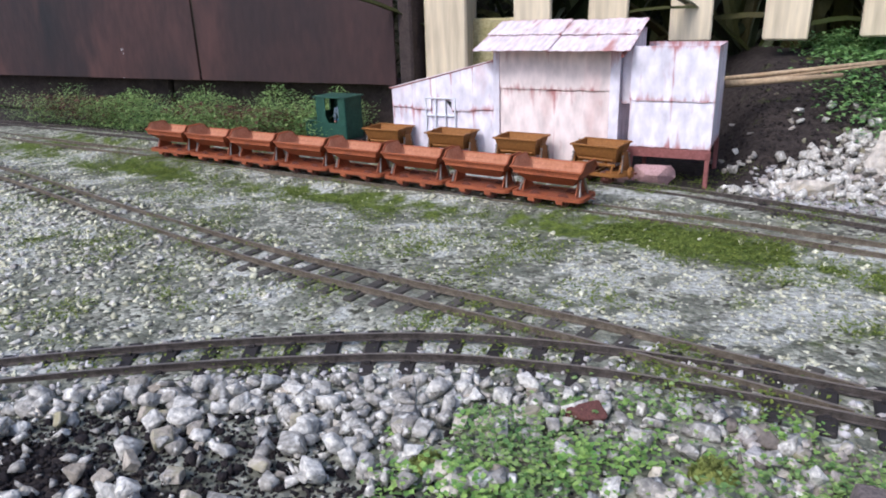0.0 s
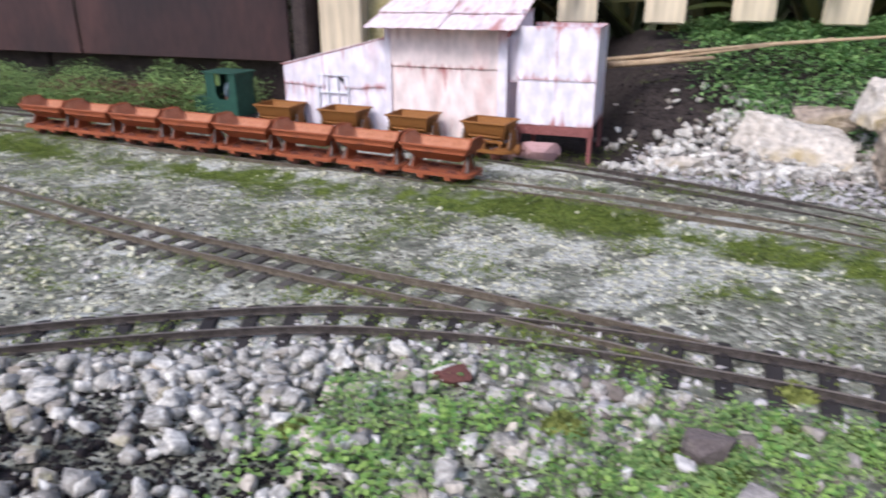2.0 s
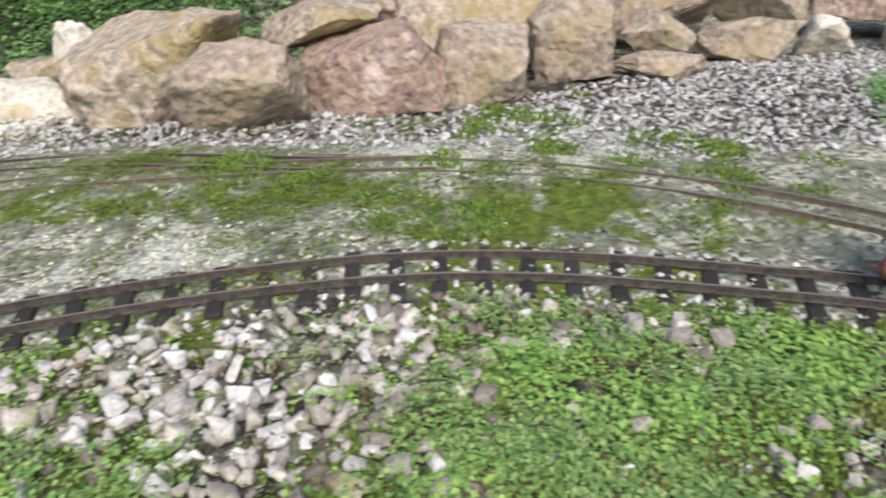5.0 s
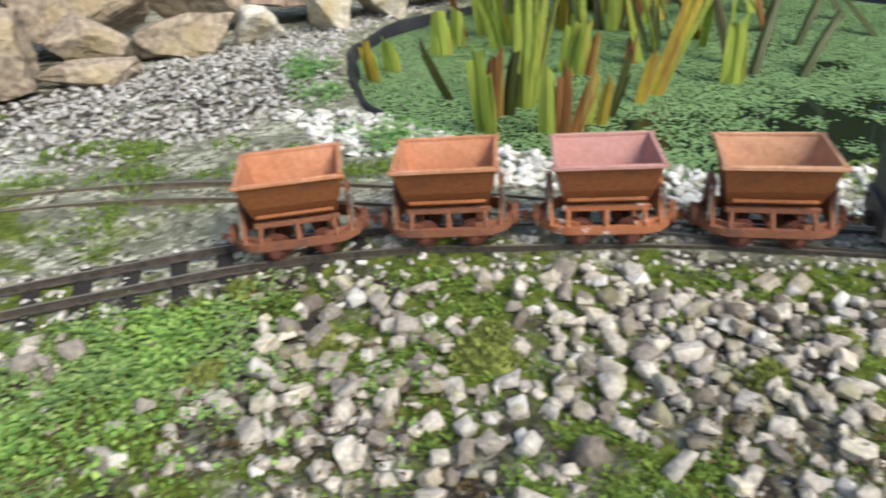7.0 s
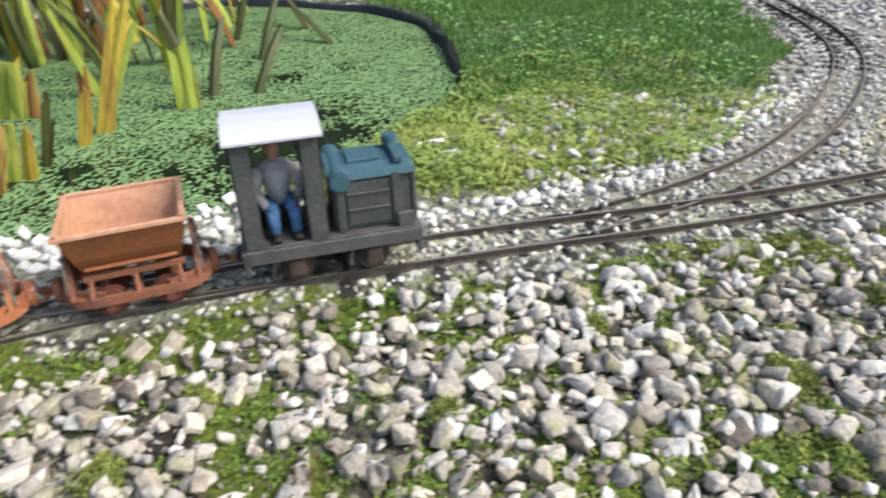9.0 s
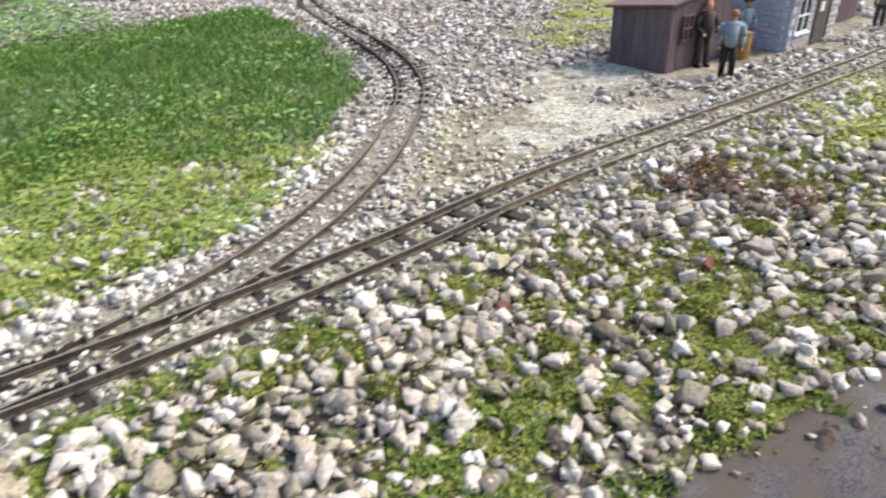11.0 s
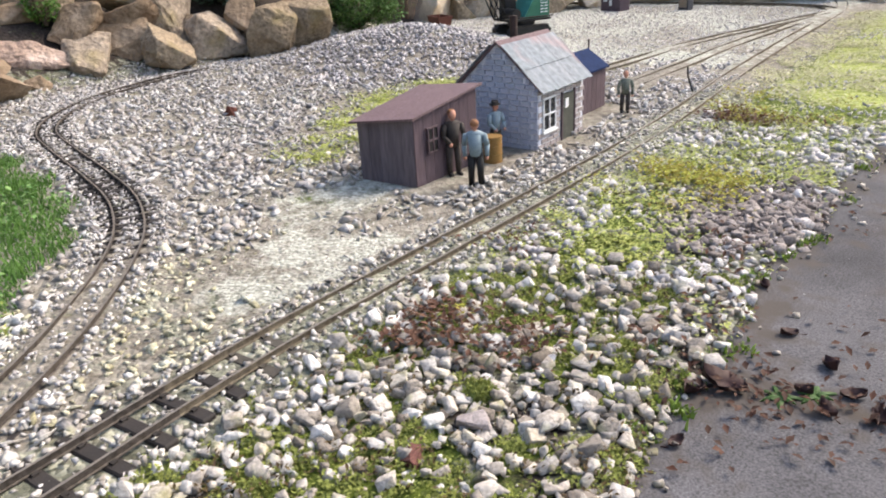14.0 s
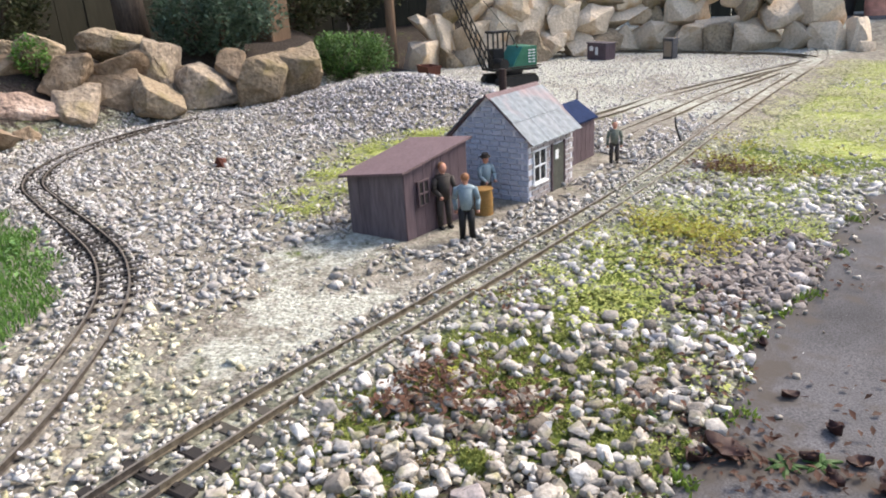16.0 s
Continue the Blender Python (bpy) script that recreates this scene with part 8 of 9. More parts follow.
# green weeds on the near side of the curve
for num, cl, per, lo, hi, key, seed_ in ((60000, .009, 30, .0020, .0046, "leaf_weed", 5.0), (26000, .006, 20, .0024, .0052, "leaf_clover", 8.0)):
    x, y = clumped(num, -.14, .72, -.10, .42, rng, lambda x, y: ((side_of_main(x, y) > .042) & (side_of_main(x, y) < .36)) * (weed_weight(x, y) * (1 - .8 * stony(x, y)) + .04) * soft(-.5, .35, wob(x, y, 47, seed_)), cl, per)
    up = .004 + .010 * soft(-.6, .8, wob(x, y, 61, seed_))
    leaves("low_weeds", x, y, height(x, y) + rng.uniform(.15, 1.0, len(x)) * up, rng.uniform(lo, hi, len(x)), M[key], "low bright green clover-like weeds", rng, .4, aspect=.8)
# rounded moss cushions between the stones
def moss_cushion(cx, cy, r, h):
    n = int(240 * (r / .012) ** 1.6)
    a, q = rng.uniform(0, 2 * np.pi, n), np.sqrt(rng.uniform(0, 1, n))
    w = 1 + .18 * np.sin(3 * a + cx * 90) + .10 * np.sin(5 * a + cy * 70)
    px, py = cx + r * q * w * np.cos(a), cy + .8 * r * q * w * np.sin(a)
    pz = height(px, py) + h * np.sqrt(np.clip(1 - q * q, 0, 1)) * (1 + .12 * np.sin(px * 600) * np.sin(py * 560))
    ob = blades("moss_cushion", px, py, rng.uniform(.002, .0045, n), rng.uniform(.0016, .003, n), M["moss_bright"], "rounded bright green moss cushion among the gravel", rng, 1.2, "moss", pz)
    ob["group"] = "moss cushions"
    dome = bmesh.new()
    bmesh.ops.create_icosphere(dome, subdivisions=2, radius=1)
    for v in dome.verts:
        k = 1 + .18 * math.sin(3 * math.atan2(v.co.y, v.co.x) + cx * 90)
        v.co = Vector((v.co.x * r * k * .95, v.co.y * r * k * .76, v.co.z * h * .92))
    bmesh.ops.translate(dome, vec=(cx, cy, hz(cx, cy)), verts=dome.verts)
    dome.from_mesh(ob.data)
    dome.to_mesh(ob.data)
    dome.free()
    ob["kind"] = "thing"


for cx, cy, r in ((.641, -.120, .022), (.626, -.029, .015), (.700, -.30, .012), (.655, -.26, .014), (.66, -.42, .012), (.71, -.52, .011), (.64, -.60, .015), (.69, -.70, .012), (.655, -.80, .014), (.715, -.88, .011), (.625, -.90, .012), (.66, -1.03, .014), (.69, -1.12, .011), (.60, -1.13, .013), (.735, -1.02, .010), (.58, .02, .013), (.66, .05, .011), (.03, .335, .012), (.165, .395, .012), (-.115, .30, .011)):
    moss_cushion(cx, cy, r, r * .62)
# moss by the front road and in the yard
x, y = clumped(82000, -1.25, .75, .32, 1.08, rng, lambda x, y: (soft(.42, .60, moss_weight(x, y)) * (.08 + .92 * soft(.42, .62, .55 * patchy(x, y, 31, 7) + .45 * patchy(x, y, 11, 2))) + .55 * soft(.53, .66, .5 * patchy(x, y, 19, 9) + .5 * patchy(x, y, 55, 3))) * (side_of_main(x, y) < .03), .010, 30)
leaves("yard_moss", x, y, height(x, y) + rng.uniform(.0005, .0045, len(x)), rng.uniform(.0020, .0045, len(x)), M["moss_dark"], "flat green moss growing over the yard", rng, .6, "moss", .6)
# far moss and weeds by the path
x, y = clumped(9500, .50, .80, -1.95, -1.18, rng, lambda x, y: soft(.50, .62, .5 * patchy(x, y, 13, 6) + .5 * patchy(x, y, 37, 2) + .10 * soft(.68, .76, x) + .22 * np.exp(-((x - .69) / .055) ** 2 - ((y + 1.315) / .075) ** 2)) * (side_of_main(x, y) > .040) * (x > path_edge(y) - .005), .013, 40)
leaves("verge_moss", x, y, height(x, y) + rng.uniform(.002, .0085, len(x)), rng.uniform(.0025, .005, len(x)), M["moss_lime"], "yellow-green moss on the gravel verge", rng, .4, "moss", .8)
x, y = clumped(44000, .15, .84, -3.45, -1.70, rng, lambda x, y: np.clip(.5 * soft(1.74, 1.90, -y + .04 * wob(x, y, 17, 1)) * soft(.66, .74, x) * patchy(x, y, 21, 6) + soft(1.95, 2.12, -y + .04 * wob(x, y, 17, 1)), 0, 1) * (side_of_main(x, y) > .045) * (x > path_edge(y)) * (1 - .75 * soft(.1, .4, wob(x, y, 9, 4.2)) * soft(.62, .50, x)), .016, 50)
leaves("verge_moss", x, y, height(x, y) + rng.uniform(.001, .005, len(x)), rng.uniform(.003, .0065, len(x)), M["moss_pale"], "flat yellow-green moss covering the far verge", rng, .15, "moss", .9)
x, y = clumped(13000, 1.10, 1.55, -2.05, -1.30, rng, lambda x, y: hut_moss(x, y) * soft(-.6, .2, wob(x, y, 47, 2)), .010, 24)
leaves("yard_moss", x, y, height(x, y) + rng.uniform(.001, .008, len(x)), rng.uniform(.003, .006, len(x)), M["moss_lime"], "patch of yellow-green moss behind the huts", rng, .3, "moss", .8)
# reddish dead plants
for num, x0, x1, y0, y1, key, bare in ((300, .56, .79, -1.36, -1.16, "leaf_dry", .05), (560, .59, .775, -1.17, -1.04, "leaf_dry", -.2), (700, .62, .82, -1.99, -1.83, "leaf_dry", -.5), (500, .60, .82, -2.04, -1.83, "leaf_orange", -.4), (1500, .64, .815, -1.555, -1.42, "leaf_orange", -.5), (200, .70, .80, -1.40, -1.1, "leaf_orange", .1)):
    x, y = clumped(num, x0, x1, y0, y1, rng, lambda x, y: soft(bare, bare + .9, wob(x, y, 23, 6.0) + .5 * wob(x, y, 71, 2.0)) * (side_of_main(x, y) > .035) * (x > path_edge(y)), .016, 26)
    leaves("dead_weeds", x, y, height(x, y) + rng.uniform(.003, .015, len(x)), rng.uniform(.004, .010, len(x)), M[key], "withered reddish brown weeds on the gravel", rng, .7, aspect=.45)
x, y = clumped(130, .42, .60, -1.55, -.75, rng, lambda x, y: soft(.09, .0, np.abs(x - path_edge(y) + .01)), .025, 12)
leaves("leaf_litter", x, y, np.full(len(x), -.0415) + rng.uniform(0, .004, len(x)), rng.uniform(.003, .009, len(x)), M["leaf_red"], "dead brown leaves blown along the path's edge", rng, .5, "leaf litter")
x, y = clumped(2600, .44, .585, -1.7, -.60, rng, lambda x, y: .6 * soft(.022, .0, np.abs(x - path_edge(y) - .002)) + np.exp(-((x - .525) / .022) ** 2 - ((y + .985) / .022) ** 2) * soft(-.5, .5, wob(x, y, 90, 2)), .006, 26)
blades("path_moss", x, y, rng.uniform(.003, .008, len(x)), rng.uniform(.002, .0036, len(x)), M["moss"], "moss creeping over the path's edge", rng, 1.3, "moss", np.maximum(height(x, y), -.0425))
x, y = scatter(.42, .575, -2.6, -.60, .013, rng)
d = rng.uniform(.003, .010, len(x))
m = rng.random(len(x)) < .30 * soft(.05, .0, path_edge(y) - x) + .01
x, y, d = keep(m & (x < path_edge(y)), x, y, d)
stone_stuff("path_grit", x, y, d, ICO1, M["stone_beige"], "stray grit and stones on the path", rng, sink=.2, lift=-.0425 - height(x, y))
x, y = clumped(300, .36, .57, -1.26, -1.06, rng, lambda x, y: np.exp(-((y + 1.145 - .25 * (x - .48)) / .034) ** 2), .014, 5)
leaves("leaf_litter", x, y, np.full(len(x), -.0415) + rng.uniform(0, .005, len(x)), rng.uniform(.003, .010, len(x)), M["leaf_red"], "line of dead brown leaves and stalks washed over the path", rng, .6, "leaf litter", .5)
# curled dead leaves and a seedling on the path
def dead_leaf(cx, cy, size, turn, curl):
    bm = bmesh.new()
    rows = []
    for i in range(9):
        t = i / 8
        w = size * .34 * math.sin(math.pi * min(1, t * .96 + .02)) ** .8 * (1 + .16 * math.sin(i * 2.1 + turn))
        rows.append([bm.verts.new((size * (t - .5), w * k, size * curl * (abs(k) ** 2 * (.5 + .5 * t) + .35 * (t - .5) ** 2 * 4) + .0006 * d)) for d in (0, 1) for k in (-1, -.5, 0, .5, 1)])
    for a, b in zip(rows, rows[1:]):
        for k in range(4):
            bm.faces.new((a[k], b[k], b[k + 1], a[k + 1]))
            bm.faces.new((a[k + 6], b[k + 6], b[k + 5], a[k + 5]))
        bm.faces.new((a[0], a[5], b[5], b[0]))
        bm.faces.new((a[9], a[4], b[4], b[9]))
    limb((-size * .5, 0, 0), (-size * .85, .002, .001), .0007, .0005, bm, 5)
    bmesh.ops.recalc_face_normals(bm, faces=bm.faces)
    ob = tagged(obj_from("dead_leaf", bm, M["leaf_dead"]), "curled dark brown dead leaf lying on the path's edge", "leaf", "dead leaves")
    ob.data.shade_smooth()
    ob.matrix_basis = pose(cx, cy, max(hz(cx, cy) + .003, -.0428), 3, -3, turn)


for i, (cx, cy, sz) in enumerate(((.531, -1.134, .030), (.545, -1.118, .018), (.477, -1.196, .015), (.458, -1.168, .016), (.440, -1.150, .017), (.468, -1.140, .013), (.512, -1.228, .015), (.43, -1.185, .013), (.485, -1.155, .012), (.535, -1.06, .012), (.55, -1.30, .012))):
    dead_leaf(cx, cy, sz, i * 67, .30 + .12 * (i % 3))
for i, (cx, cy) in enumerate(((.496, -1.142), (.478, -1.156), (.592, -1.150))):
    e = empty("seedling", pose(cx, cy, max(hz(cx, cy), -.043)), "small green seedling growing by the path", "plant", "seedlings by the path")
    for k in range(7):
        an = k * 51 + i * 20
        bm = reed_leaf(.008 + .003 * (k % 3), .0045, .8, False)
        bmesh.ops.transform(bm, matrix=pose(0, 0, .001, 0, 40 + 9 * (k % 3), an), verts=bm.verts)
        part("leaf", bm, M["leaf_mid"], e)
# weeds below the rusty panel
x, y = clumped(31000, -1.7, -.62, 1.05, 1.36, rng, lambda x, y: np.ones(len(x)) * soft(0, .05, y - (1.145 - .23 * (x + .8))), .02, 20)
leaves("panel_weeds", x, y, height(x, y) + rng.uniform(.002, .090, len(x)) * soft(1.06, 1.22, y + .15 * (x + .8)) * (.45 + .75 * patchy(x, y, 14, 3)), rng.uniform(.003, .008, len(x)), M["leaf_weed"], "mixed low weeds growing under the steel screen", rng)
x, y = clumped(4500, -1.6, -.62, 1.12, 1.36, rng, lambda x, y: soft(-.2, .5, wob(x, y, 13, 1)) * soft(0, .05, y - (1.15 - .23 * (x + .8))), .02, 18)
leaves("panel_weeds", x, y, height(x, y) + rng.uniform(.01, .065, len(x)), rng.uniform(.005, .012, len(x)), M["leaf_dry"], "withered stalks among the weeds under the screen", rng)
# green bank above the boulders
x, y = clumped(46000, .22, 1.25, .92, 1.62, rng, lambda x, y: soft(0, .06, y - np.interp(x, [.2, .35, .6, .9, 1.3], [1.14, 1.06, .98, .95, .85])), .025, 22)
leaves("bank_weeds", x, y, height(x, y) + rng.uniform(.002, .030, len(x)) * (.4 + .8 * soft(-.6, .6, wob(x, y, 29, 2))), rng.uniform(.005, .013, len(x)), M["leaf_bank"], "bright green weeds covering the bank above the boulders", rng)


# ---------------------------------------------------------------- duckweed
x, y = scatter(.94, 1.90, -.62, .31, .0030, rng)
open_ = np.exp(-((x - 1.10) ** 2 / .012 + (y + .37) ** 2 / .010)) * .95 + np.exp(-((x - 1.08) ** 2 / .006 + (y + .15) ** 2 / .03)) * .5
open_ = open_ + .55 * np.exp(-((x - 1.34) ** 2 / .02 + (y + .36) ** 2 / .02)) * soft(-.1, .5, wob(x, y, 41, 2))
m = (pond_r(x, y) < 1.0) & (rng.random(len(x)) < .97 - open_ * (1 + .8 * wob(x, y, 75, 4)) - .22 * soft(.55, .75, patchy(x, y, 30, 1)))
x, y = keep(m, x, y)
n = len(x)
a0 = rng.uniform(0, 6.28, n)
rad = rng.uniform(.0014, .0026, n)
ang = np.arange(5) * np.pi * .4
V = np.stack([x[:, None] + rad[:, None] * np.cos(a0[:, None] + ang) * 1.15, y[:, None] + rad[:, None] * np.sin(a0[:, None] + ang), np.full((n, 5), WATER_Z + .0008) + rng.uniform(0, .0008, (n, 1)) + rng.normal(0, .0002, (n, 5))], -1)
faces = (np.array([[0, 1, 2, 3, 4]])[None] + (np.arange(n) * 5)[:, None, None]).reshape(-1, 5)
tagged(new("duckweed", from_arrays("duckweed", V.reshape(-1, 3), faces, M["duckweed"])), "mat of green duckweed floating on the pond", "duckweed", kind="stuff")


# ---------------------------------------------------------------- cut reeds in the pond
def reed(key, x, y, dx, dy, dz, w, turn):
    """One cut strap, standing in the water and leaning along its own line."""
    h = math.sqrt(dx * dx + dy * dy + dz * dz)
    tall = h > .12
    q = Vector((0, 0, 1)).rotation_difference(Vector((dx, dy, dz))).to_matrix().to_4x4()
    e = empty("reed", pose(x, y, WATER_Z - .012) , "cut strap-leaved reed standing in the duckweed", "reeds", "cut reeds in the pond")
    for k, (off, s_, a) in enumerate(((0, 1.0, 0), (.35, .9, 22), (-.3, .72, -28))):
        bm = reed_leaf((h + .012) * s_, w * (1.0 - .18 * k), .05 if not tall else .12, not tall or k == 2, .16)
        bmesh.ops.transform(bm, matrix=q @ pose(.15 * w * k, off * w * .7, 0, 0, 0, a + turn), verts=bm.verts)
        part("leaf", bm, M[key] if k < 2 else M["reed_green" if key == "reed_yellow" else key], e)


NEAR_REEDS = [("reed_yellow", 1.235, .217, -.005, .008, .056, .0166), ("reed_green", 1.282, .210, -.002, .003, .046, .0195), ("reed_dark", 1.163, .078, -.014, .029, .074, .0078),
              ("reed_green", 1.054, .000, -.004, .010, .090, .0185), ("reed_brown", 1.107, .010, .001, -.002, .071, .0196), ("reed_dark", 1.113, -.004, .004, -.009, .074, .0125),
              ("reed_green", 1.142, -.019, -.001, .003, .150, .0165), ("reed_green", 1.156, -.022, .005, -.015, .175, .0157), ("reed_green", 1.060, -.064, .000, .000, .070, .0148),
              ("reed_brown", 1.058, -.082, .000, .000, .073, .0122), ("reed_brown", 1.065, -.090, .006, -.018, .063, .0106)]
MID_REEDS = [("reed_green", 1.378, .168, -.001, .002, .066, .0267), ("reed_green", 1.434, .162, .001, -.002, .058, .0215), ("reed_green", 1.291, -.040, .003, -.009, .070, .0179),
             ("reed_green", 1.285, -.055, .003, -.012, .068, .0157), ("reed_brown", 1.286, -.070, .002, -.007, .053, .0146), ("reed_green", 1.097, -.099, .002, -.007, .053, .0110),
             ("reed_yellow", 1.095, -.114, .002, -.008, .051, .0093), ("reed_dark", 1.122, -.120, .004, -.018, .071, .0069), ("reed_yellow", 1.208, -.160, .010, -.060, .170, .0161),
             ("reed_yellow", 1.173, -.146, .003, -.015, .060, .0100), ("reed_green", 1.263, -.251, .000, .000, .075, .0218), ("reed_green", 1.392, .037, .004, -.012, .072, .0177), ("reed_brown", 1.345, -.117, .001, -.004, .040, .0109)]
for i, row in enumerate(NEAR_REEDS + MID_REEDS):
    reed(*row, -18 + (i * 37) % 36)
RM = [M["reed_green"]] * 4 + [M["reed_yellow"], M["reed_brown"]] + [M["reed_dark"]] * 4
CLUMPS = [(1.45, .06, .15, 5, .04), (1.40, -.14, .15, 4, .03), (1.52, .12, .17, 7, .05), (1.56, -.06, .18, 7, .05), (1.50, -.19, .15, 4, .04), (1.62, .04, .2, 8, .06), (1.66, -.16, .18, 6, .05), (1.74, -.02, .2, 8, .06), (1.70, .12, .2, 7, .05), (1.77, -.16, .16, 5, .05), (1.60, -.28, .11, 3, .04), (1.74, -.30, .12, 4, .05)]
for ci, (cx, cy, hh, num, spread) in enumerate(CLUMPS):
    e = empty("reed_clump", pose(cx, cy, WATER_Z - .01), "clump of yellow flag reeds standing in the pond", "reeds", "reed clumps in the pond")
    r = random.Random(900 + ci)
    fan = r.uniform(0, 180)
    num = int(num * 1.3) + 1
    for k in range(num):
        h = hh * r.uniform(.4, 1.1)
        cut = r.random() < .5
        if not cut:
            h *= r.uniform(1.1, 2.0)
        bm = reed_leaf(h, r.uniform(.010, .022), r.uniform(-.1, .2) if cut else r.uniform(.1, .6), cut, .16)
        along = (k / max(1, num - 1) - .5) * 2
        rot = Matrix.Rotation(radians(fan), 4, "Z") @ pose(0, along * spread * .9, 0, -along * 13 + r.uniform(-5, 5), r.uniform(-8, 12), r.uniform(-35, 35))
        bmesh.ops.transform(bm, matrix=pose(r.gauss(0, spread * .3), r.gauss(0, spread * .3), 0) @ rot, verts=bm.verts)
        part("leaf", bm, r.choice(RM), e)
# fallen dark stalks lying over the water
for i, (a, b, w) in enumerate([((1.353, -.249), (1.50, -.16), .014), ((1.299, -.273), (1.42, -.31), .013), ((1.287, -.323), (1.36, -.37), .012), ((1.505, -.452), (1.52, -.44), .012), ((1.585, -.293), (1.66, -.36), .012), ((1.45, -.33), (1.56, -.40), .011), ((1.62, -.42), (1.72, -.36), .012)]):
    bm = reed_leaf(.11, w, .1, True)
    d_ = math.degrees(math.atan2(b[1] - a[1], b[0] - a[0]))
    ob = tagged(obj_from("reed_stalk", bm, M["reed_dark"]), "leaning dark cut reed stalk in the duckweed", "reeds", "loose reed stalks")
    ob.matrix_basis = pose(a[0], a[1], WATER_Z - .004, 0, 28 + 9 * (i % 4), d_)
# ---------------------------------------------------------------- planting behind
def shrub(cx, cy, z0, rx, ry, h, n, size, material, label, seed, name="shrub"):
    r = np.random.default_rng(seed)
    e = empty(name, pose(cx, cy, z0), label, "shrub")
    rd = random.Random(seed)
    for _ in range(9):
        a = rd.uniform(0, 6.28)
        tip = (math.cos(a) * rx * rd.uniform(.3, .8), math.sin(a) * ry * rd.uniform(.3, .8), h * rd.uniform(.5, .95))
        part("branch", limb((0, 0, 0), tip, .006, .002, bmesh.new(), 6), M["bark"], e)
    u = r.normal(size=(n, 3))
    u /= np.linalg.norm(u, axis=1)[:, None]
    rad = r.uniform(.35, 1.0, n) ** .5
    lump = 1 + .25 * np.sin(u[:, 0] * 5 + seed) * np.cos(u[:, 1] * 6 + seed * 2)
    x, y, z = u[:, 0] * rx * rad * lump, u[:, 1] * ry * rad * lump, h * .5 + u[:, 2] * h * .5 * rad * lump
    ob = leaves("crown", x, y, z, r.uniform(.6, 1.3, n) * size, material, "", r, 1.0)
    ob.parent = e
    for k in ("label", "category", "kind"):
        if k in ob:
            del ob[k]
    return e


shrub(2.44, -2.16, .09, .20, .19, .24, 6500, .018, M["leaf_blue"], "dark evergreen shrub overhanging the boulder wall", 1)
shrub(2.26, -2.56, -.02, .19, .14, .15, 6500, .013, M["leaf_mid"], "bright green cushion plant spilling over the wall", 2)
shrub(2.72, -2.72, .10, .26, .22, .45, 4200, .024, M["leaf_dark"], "dark green shrub before the fence", 3)
shrub(2.42, -1.58, .10, .05, .05, .10, 700, .012, M["grass"], "green tuft growing between boulders", 4)
shrub(2.95, -1.70, .12, .24, .2, .40, 3600, .024, M["leaf_dark"], "dark green shrub before the fence", 6)
shrub(2.85, -3.2, .12, .3, .26, .5, 4600, .026, M["leaf_dark"], "dark green climbing shrub on the fence", 7)
shrub(-2.0, 1.15, -.01, .18, .10, .14, 3000, .014, M["leaf_bank"], "green leafy plant at the end of the yard", 8)

# broad strap-leaved plants behind the palings
for ci, (cx, cy) in enumerate([(-.32, 1.58), (-.10, 1.62), (.10, 1.56), (.30, 1.62), (.48, 1.56), (.68, 1.62), (.88, 1.60)]):
    e = empty("strap_plant", pose(cx, cy, hz(cx, cy) - .01), "dark strap-leaved plant growing behind the fence", "plant", "strap-leaved plants behind the fence")
    r = random.Random(40 + ci)
    for k in range(22):
        bm = reed_leaf(r.uniform(.25, .60), r.uniform(.02, .045), r.uniform(.1, .8), False)
        bmesh.ops.transform(bm, matrix=pose(r.gauss(0, .05), r.gauss(0, .03), 0, r.uniform(-25, 25), r.uniform(0, 45), r.uniform(0, 360)), verts=bm.verts)
        part("leaf", bm, M["reed_dark"] if k % 3 else M["leaf_dark"], e)
rng2 = np.random.default_rng(21)
n = 15000
x, y = rng2.uniform(-.75, 1.6, n), rng2.uniform(1.66, 1.95, n)
leaves("hedge_leaves", x, y, height(x, y) + rng2.uniform(0, .8, n), rng2.uniform(.02, .045, n), M["leaf_dark"], "dense dark hedge behind the picket fence", rng2, 1.0, "hedge")

# boundary fences of dark boards
k = 0
for (ax, ay), (bx_, by) in (((3.15, -.6), (3.25, -3.6)), ((3.25, -3.6), (2.2, -4.9)), ((2.2, -4.9), (-.6, -5.4)), ((-2.4, 2.05), (3.15, 2.05)), ((3.15, 2.05), (3.15, -.6))):
    L = math.hypot(bx_ - ax, by - ay)
    an = math.degrees(math.atan2(by - ay, bx_ - ax))
    e = empty("board_fence", pose(ax, ay, hz(ax, ay) - .02, 0, 0, an), "dark weathered close-boarded garden fence", "fence")
    nb = int(L / .11)
    base = None
    for i in range(nb):
        if base is None:
            base = part("board", box((.108, .012, 1.25), (0, 0, .62), .002), M["fence_dark"], e)
            ob = base
        else:
            ob = new("board", base.data)
            ob.parent = e
        ob.matrix_basis = pose((i + .5) * .1105, .004 * (i % 2), .01 * ((i * 7) % 3))
    part("fence_rail", box((L, .03, .05), (L / 2, -.02, .9), .003), M["fence_dark"], e)


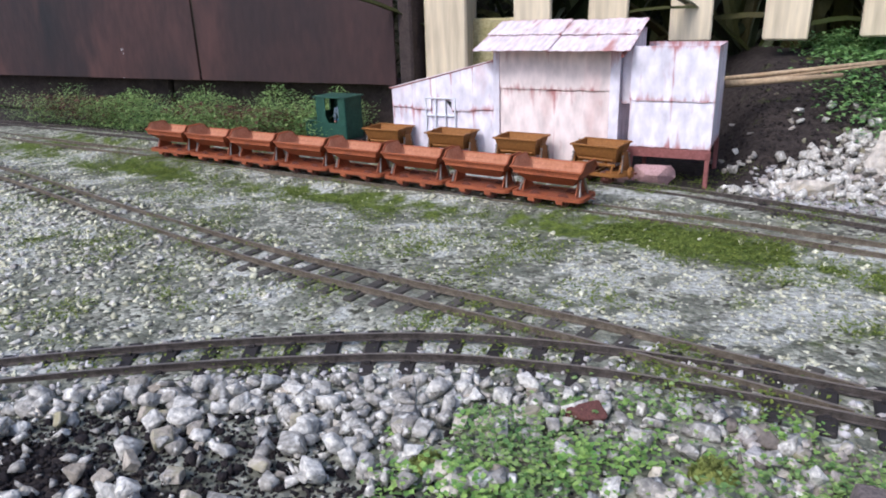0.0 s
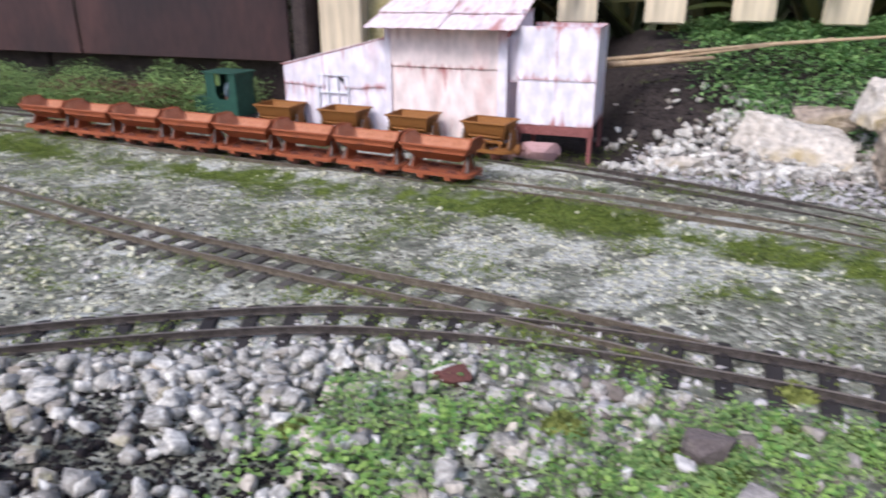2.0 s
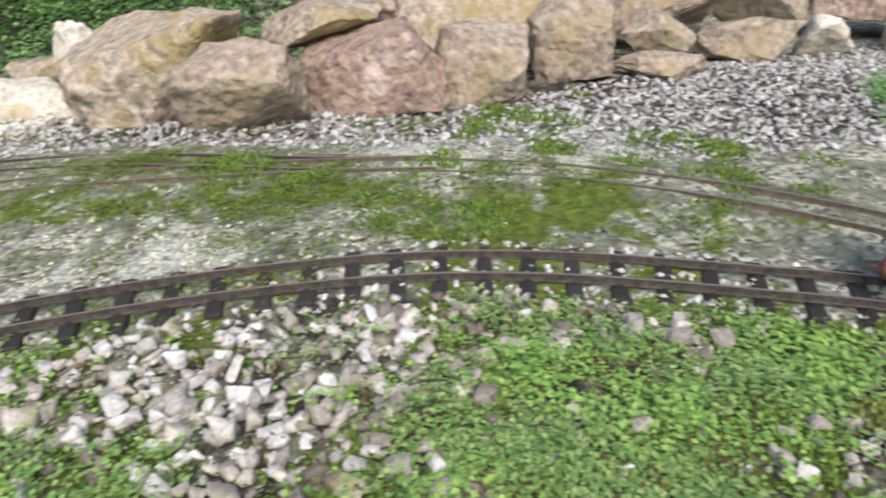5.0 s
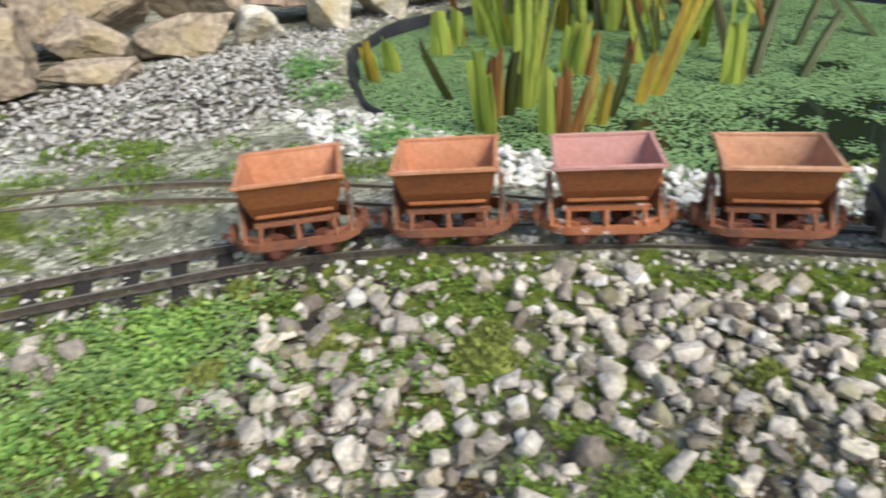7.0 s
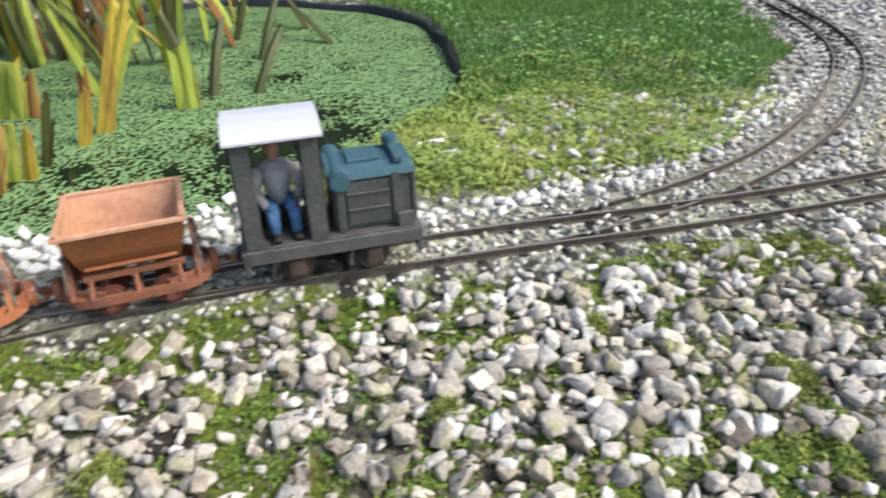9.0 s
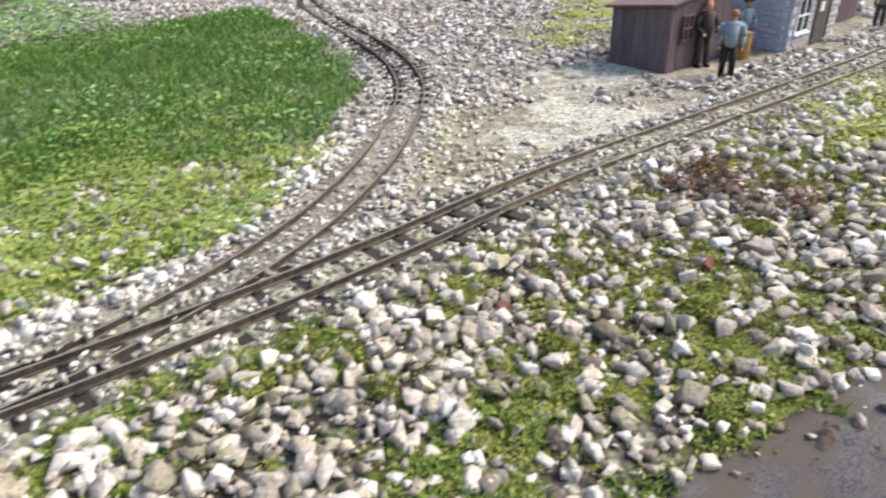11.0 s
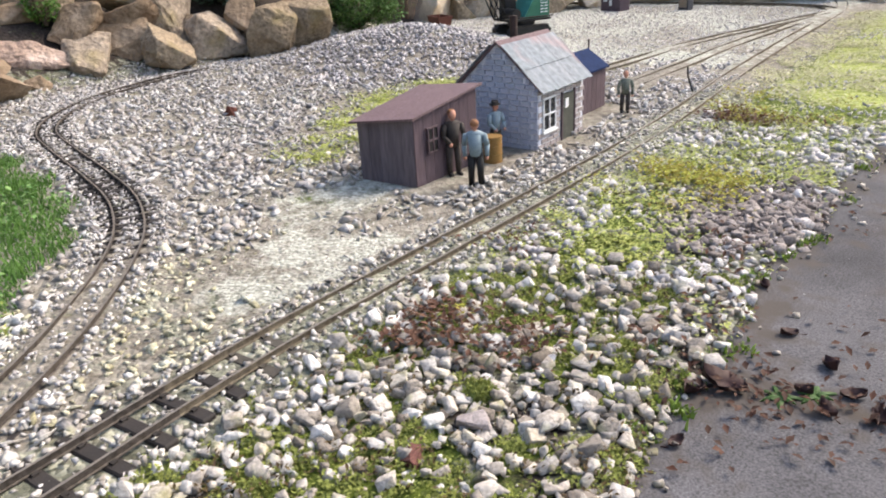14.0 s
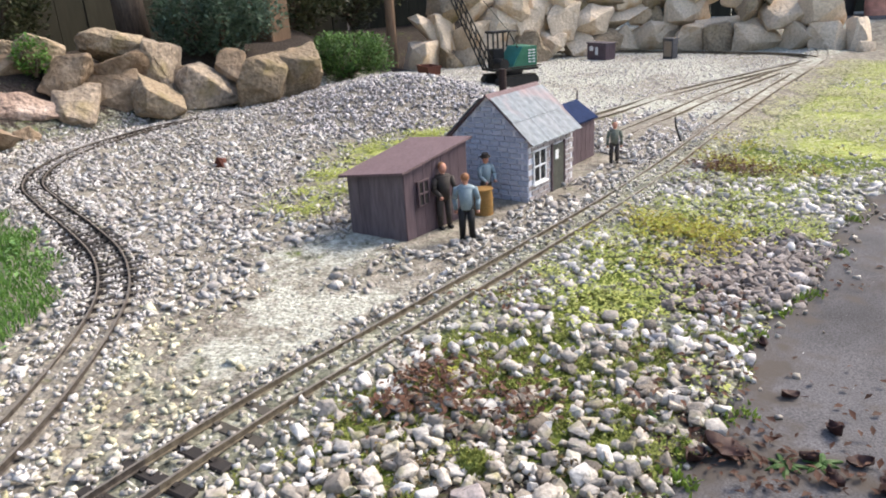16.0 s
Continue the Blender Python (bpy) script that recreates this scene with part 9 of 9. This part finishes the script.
def tree(cx, cy, h, r0, label, seed, crown=True):
    e = empty("tree", pose(cx, cy, hz(cx, cy) - .02), label, "tree")
    bm = bmesh.new()
    rd = random.Random(seed)
    p, r = Vector((0, 0, 0)), r0
    tips = []
    for i in range(6):
        q = p + Vector((rd.uniform(-.03, .03), rd.uniform(-.03, .03), h / 6))
        limb(p, q, r, r * .9, bm, 12)
        if i > 2:
            for _ in range(3):
                a = rd.uniform(0, 6.28)
                t = q + Vector((math.cos(a) * h * .22, math.sin(a) * h * .22, h * .16))
                limb(q, t, r * .4, r * .1, bm, 7)
                tips.append(t)
        p, r = q, r * .9
    part("trunk", bm, M["bark"] if seed % 2 else M["post_wood"], e, smooth=True)
    if crown:
        rg = np.random.default_rng(seed)
        n = 2600
        c = np.array([t[:] for t in tips])[rg.integers(0, len(tips), n)] + rg.normal(0, h * .07, (n, 3))
        ob = leaves("crown", c[:, 0], c[:, 1], c[:, 2], rg.uniform(.03, .06, n), M["leaf_dark"], "", rg, 1.0)
        ob.parent = e
        for k_ in ("label", "category", "kind"):
            if k_ in ob:
                del ob[k_]
    return e


tree(2.81, -2.10, 2.2, .055, "rough-barked small garden tree behind the boulder wall", 1)
tagged(obj_from("timber_post", box((.115, .09, 1.3), (2.54, -2.47, .60), .004), M["post_wood"]), "brown square timber post behind the boulders", "post")
tagged(obj_from("timber_post", tube(.020, .018, 1.3, (2.408, -2.977, .60), seg=14), M["post_wood"]), "slim round brown post behind the boulders", "post")

# single bricks, leaves and shards lying about
for i, (x, y, s, m_, nm, lab) in enumerate([
        (-.040, .372, (.020, .014, .012), "brick_red", "brick_shard", "red-brown brick shard among the ballast"),
        (-.43, .245, (.024, .016, .010), "brick_red", "brick_shard", "orange-red brick shard among the ballast"),
        (.655, -.955, (.014, .011, .009), "brick_red", "brick_shard", "dull red stone lying in the gravel"),
        (.705, -.805, (.011, .008, .007), "brick_red", "brick_shard", "bright red brick shard in the gravel"),
        (.643, -.998, (.022, .017, .013), "stone_front", "loose_stone", "large tan stone lying in the gravel"),
        (.105, .328, (.022, .019, .018), "stone_dark", "loose_stone", "grey rounded stone in the weeds"),
        (1.60, -1.52, (.022, .022, .02), "rust_dark", "brick_shard", "dark red lump standing in the yard gravel"),
        (.639, -1.085, (.014, .011, .008), "stone_blue", "loose_stone", "small blue-grey stone in the gravel")]):
    bm = rock_bm(700 + i, 2, 8, .05)
    bmesh.ops.scale(bm, vec=[v / 2 / .72 for v in s], verts=bm.verts)
    ob = tagged(obj_from(nm, bm, M[m_]), lab, "stone")
    ob.matrix_basis = pose(x, y, hz(x, y) + s[2] * .45, 0, 8, i * 47)
# ---------------------------------------------------------------- bricks of the office, last
def brick_mesh(l, h, d):
    bm = box((l, d, h), (0, 0, 0), .0006)
    ob = obj_from("brick", bm, M["skylit_brick"])
    me = ob.data
    bpy.data.objects.remove(ob)
    return me


rb_ = random.Random(3)
BL, BHt = .0172, .0080
full, front = brick_mesh(BL - .0014, BHt - .0014, .0030), None
half = brick_mesh(BL * .5 - .0014, BHt - .0014, .0030)
# side wall bricks: a warmer, darker grey without the gable's added skylight
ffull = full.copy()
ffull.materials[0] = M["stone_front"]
row = 0
z = BHt / 2
while z < OP - .006:
    if z < OH:
        a, b = 0.0, OW
    else:
        k = (z - OH) / (OP - OH)
        a, b = OW / 2 * k + .003, OW - OW / 2 * k - .003
    x = a + (BL / 2 if row % 2 else BL / 4)
    while x < b:
        me = full if x + BL / 2 <= b + .001 and x - BL / 2 >= a - .001 else half
        ob = new("brick", me)
        ob.parent = office
        ob.matrix_basis = pose(min(max(x, a + BL / 4), b - BL / 4), -.0002 + rb_.uniform(-.0003, .0004), z, 0, 0, rb_.uniform(-.6, .6))
        x += BL
    row += 1
    z += BHt
row, z = 0, BHt / 2
while z < OH - .002:
    y = -BL / 2 - (BL / 2 if row % 2 else 0)
    while y > -OD:
        hit_win = -.050 < y < -.010 and .022 < z < .076
        hit_door = -.106 < y < -.064 and z < .075
        if not (hit_win or hit_door):
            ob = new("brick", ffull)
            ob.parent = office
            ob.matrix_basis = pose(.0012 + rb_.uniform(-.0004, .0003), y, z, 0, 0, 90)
        y -= BL
    row += 1
    z += BHt
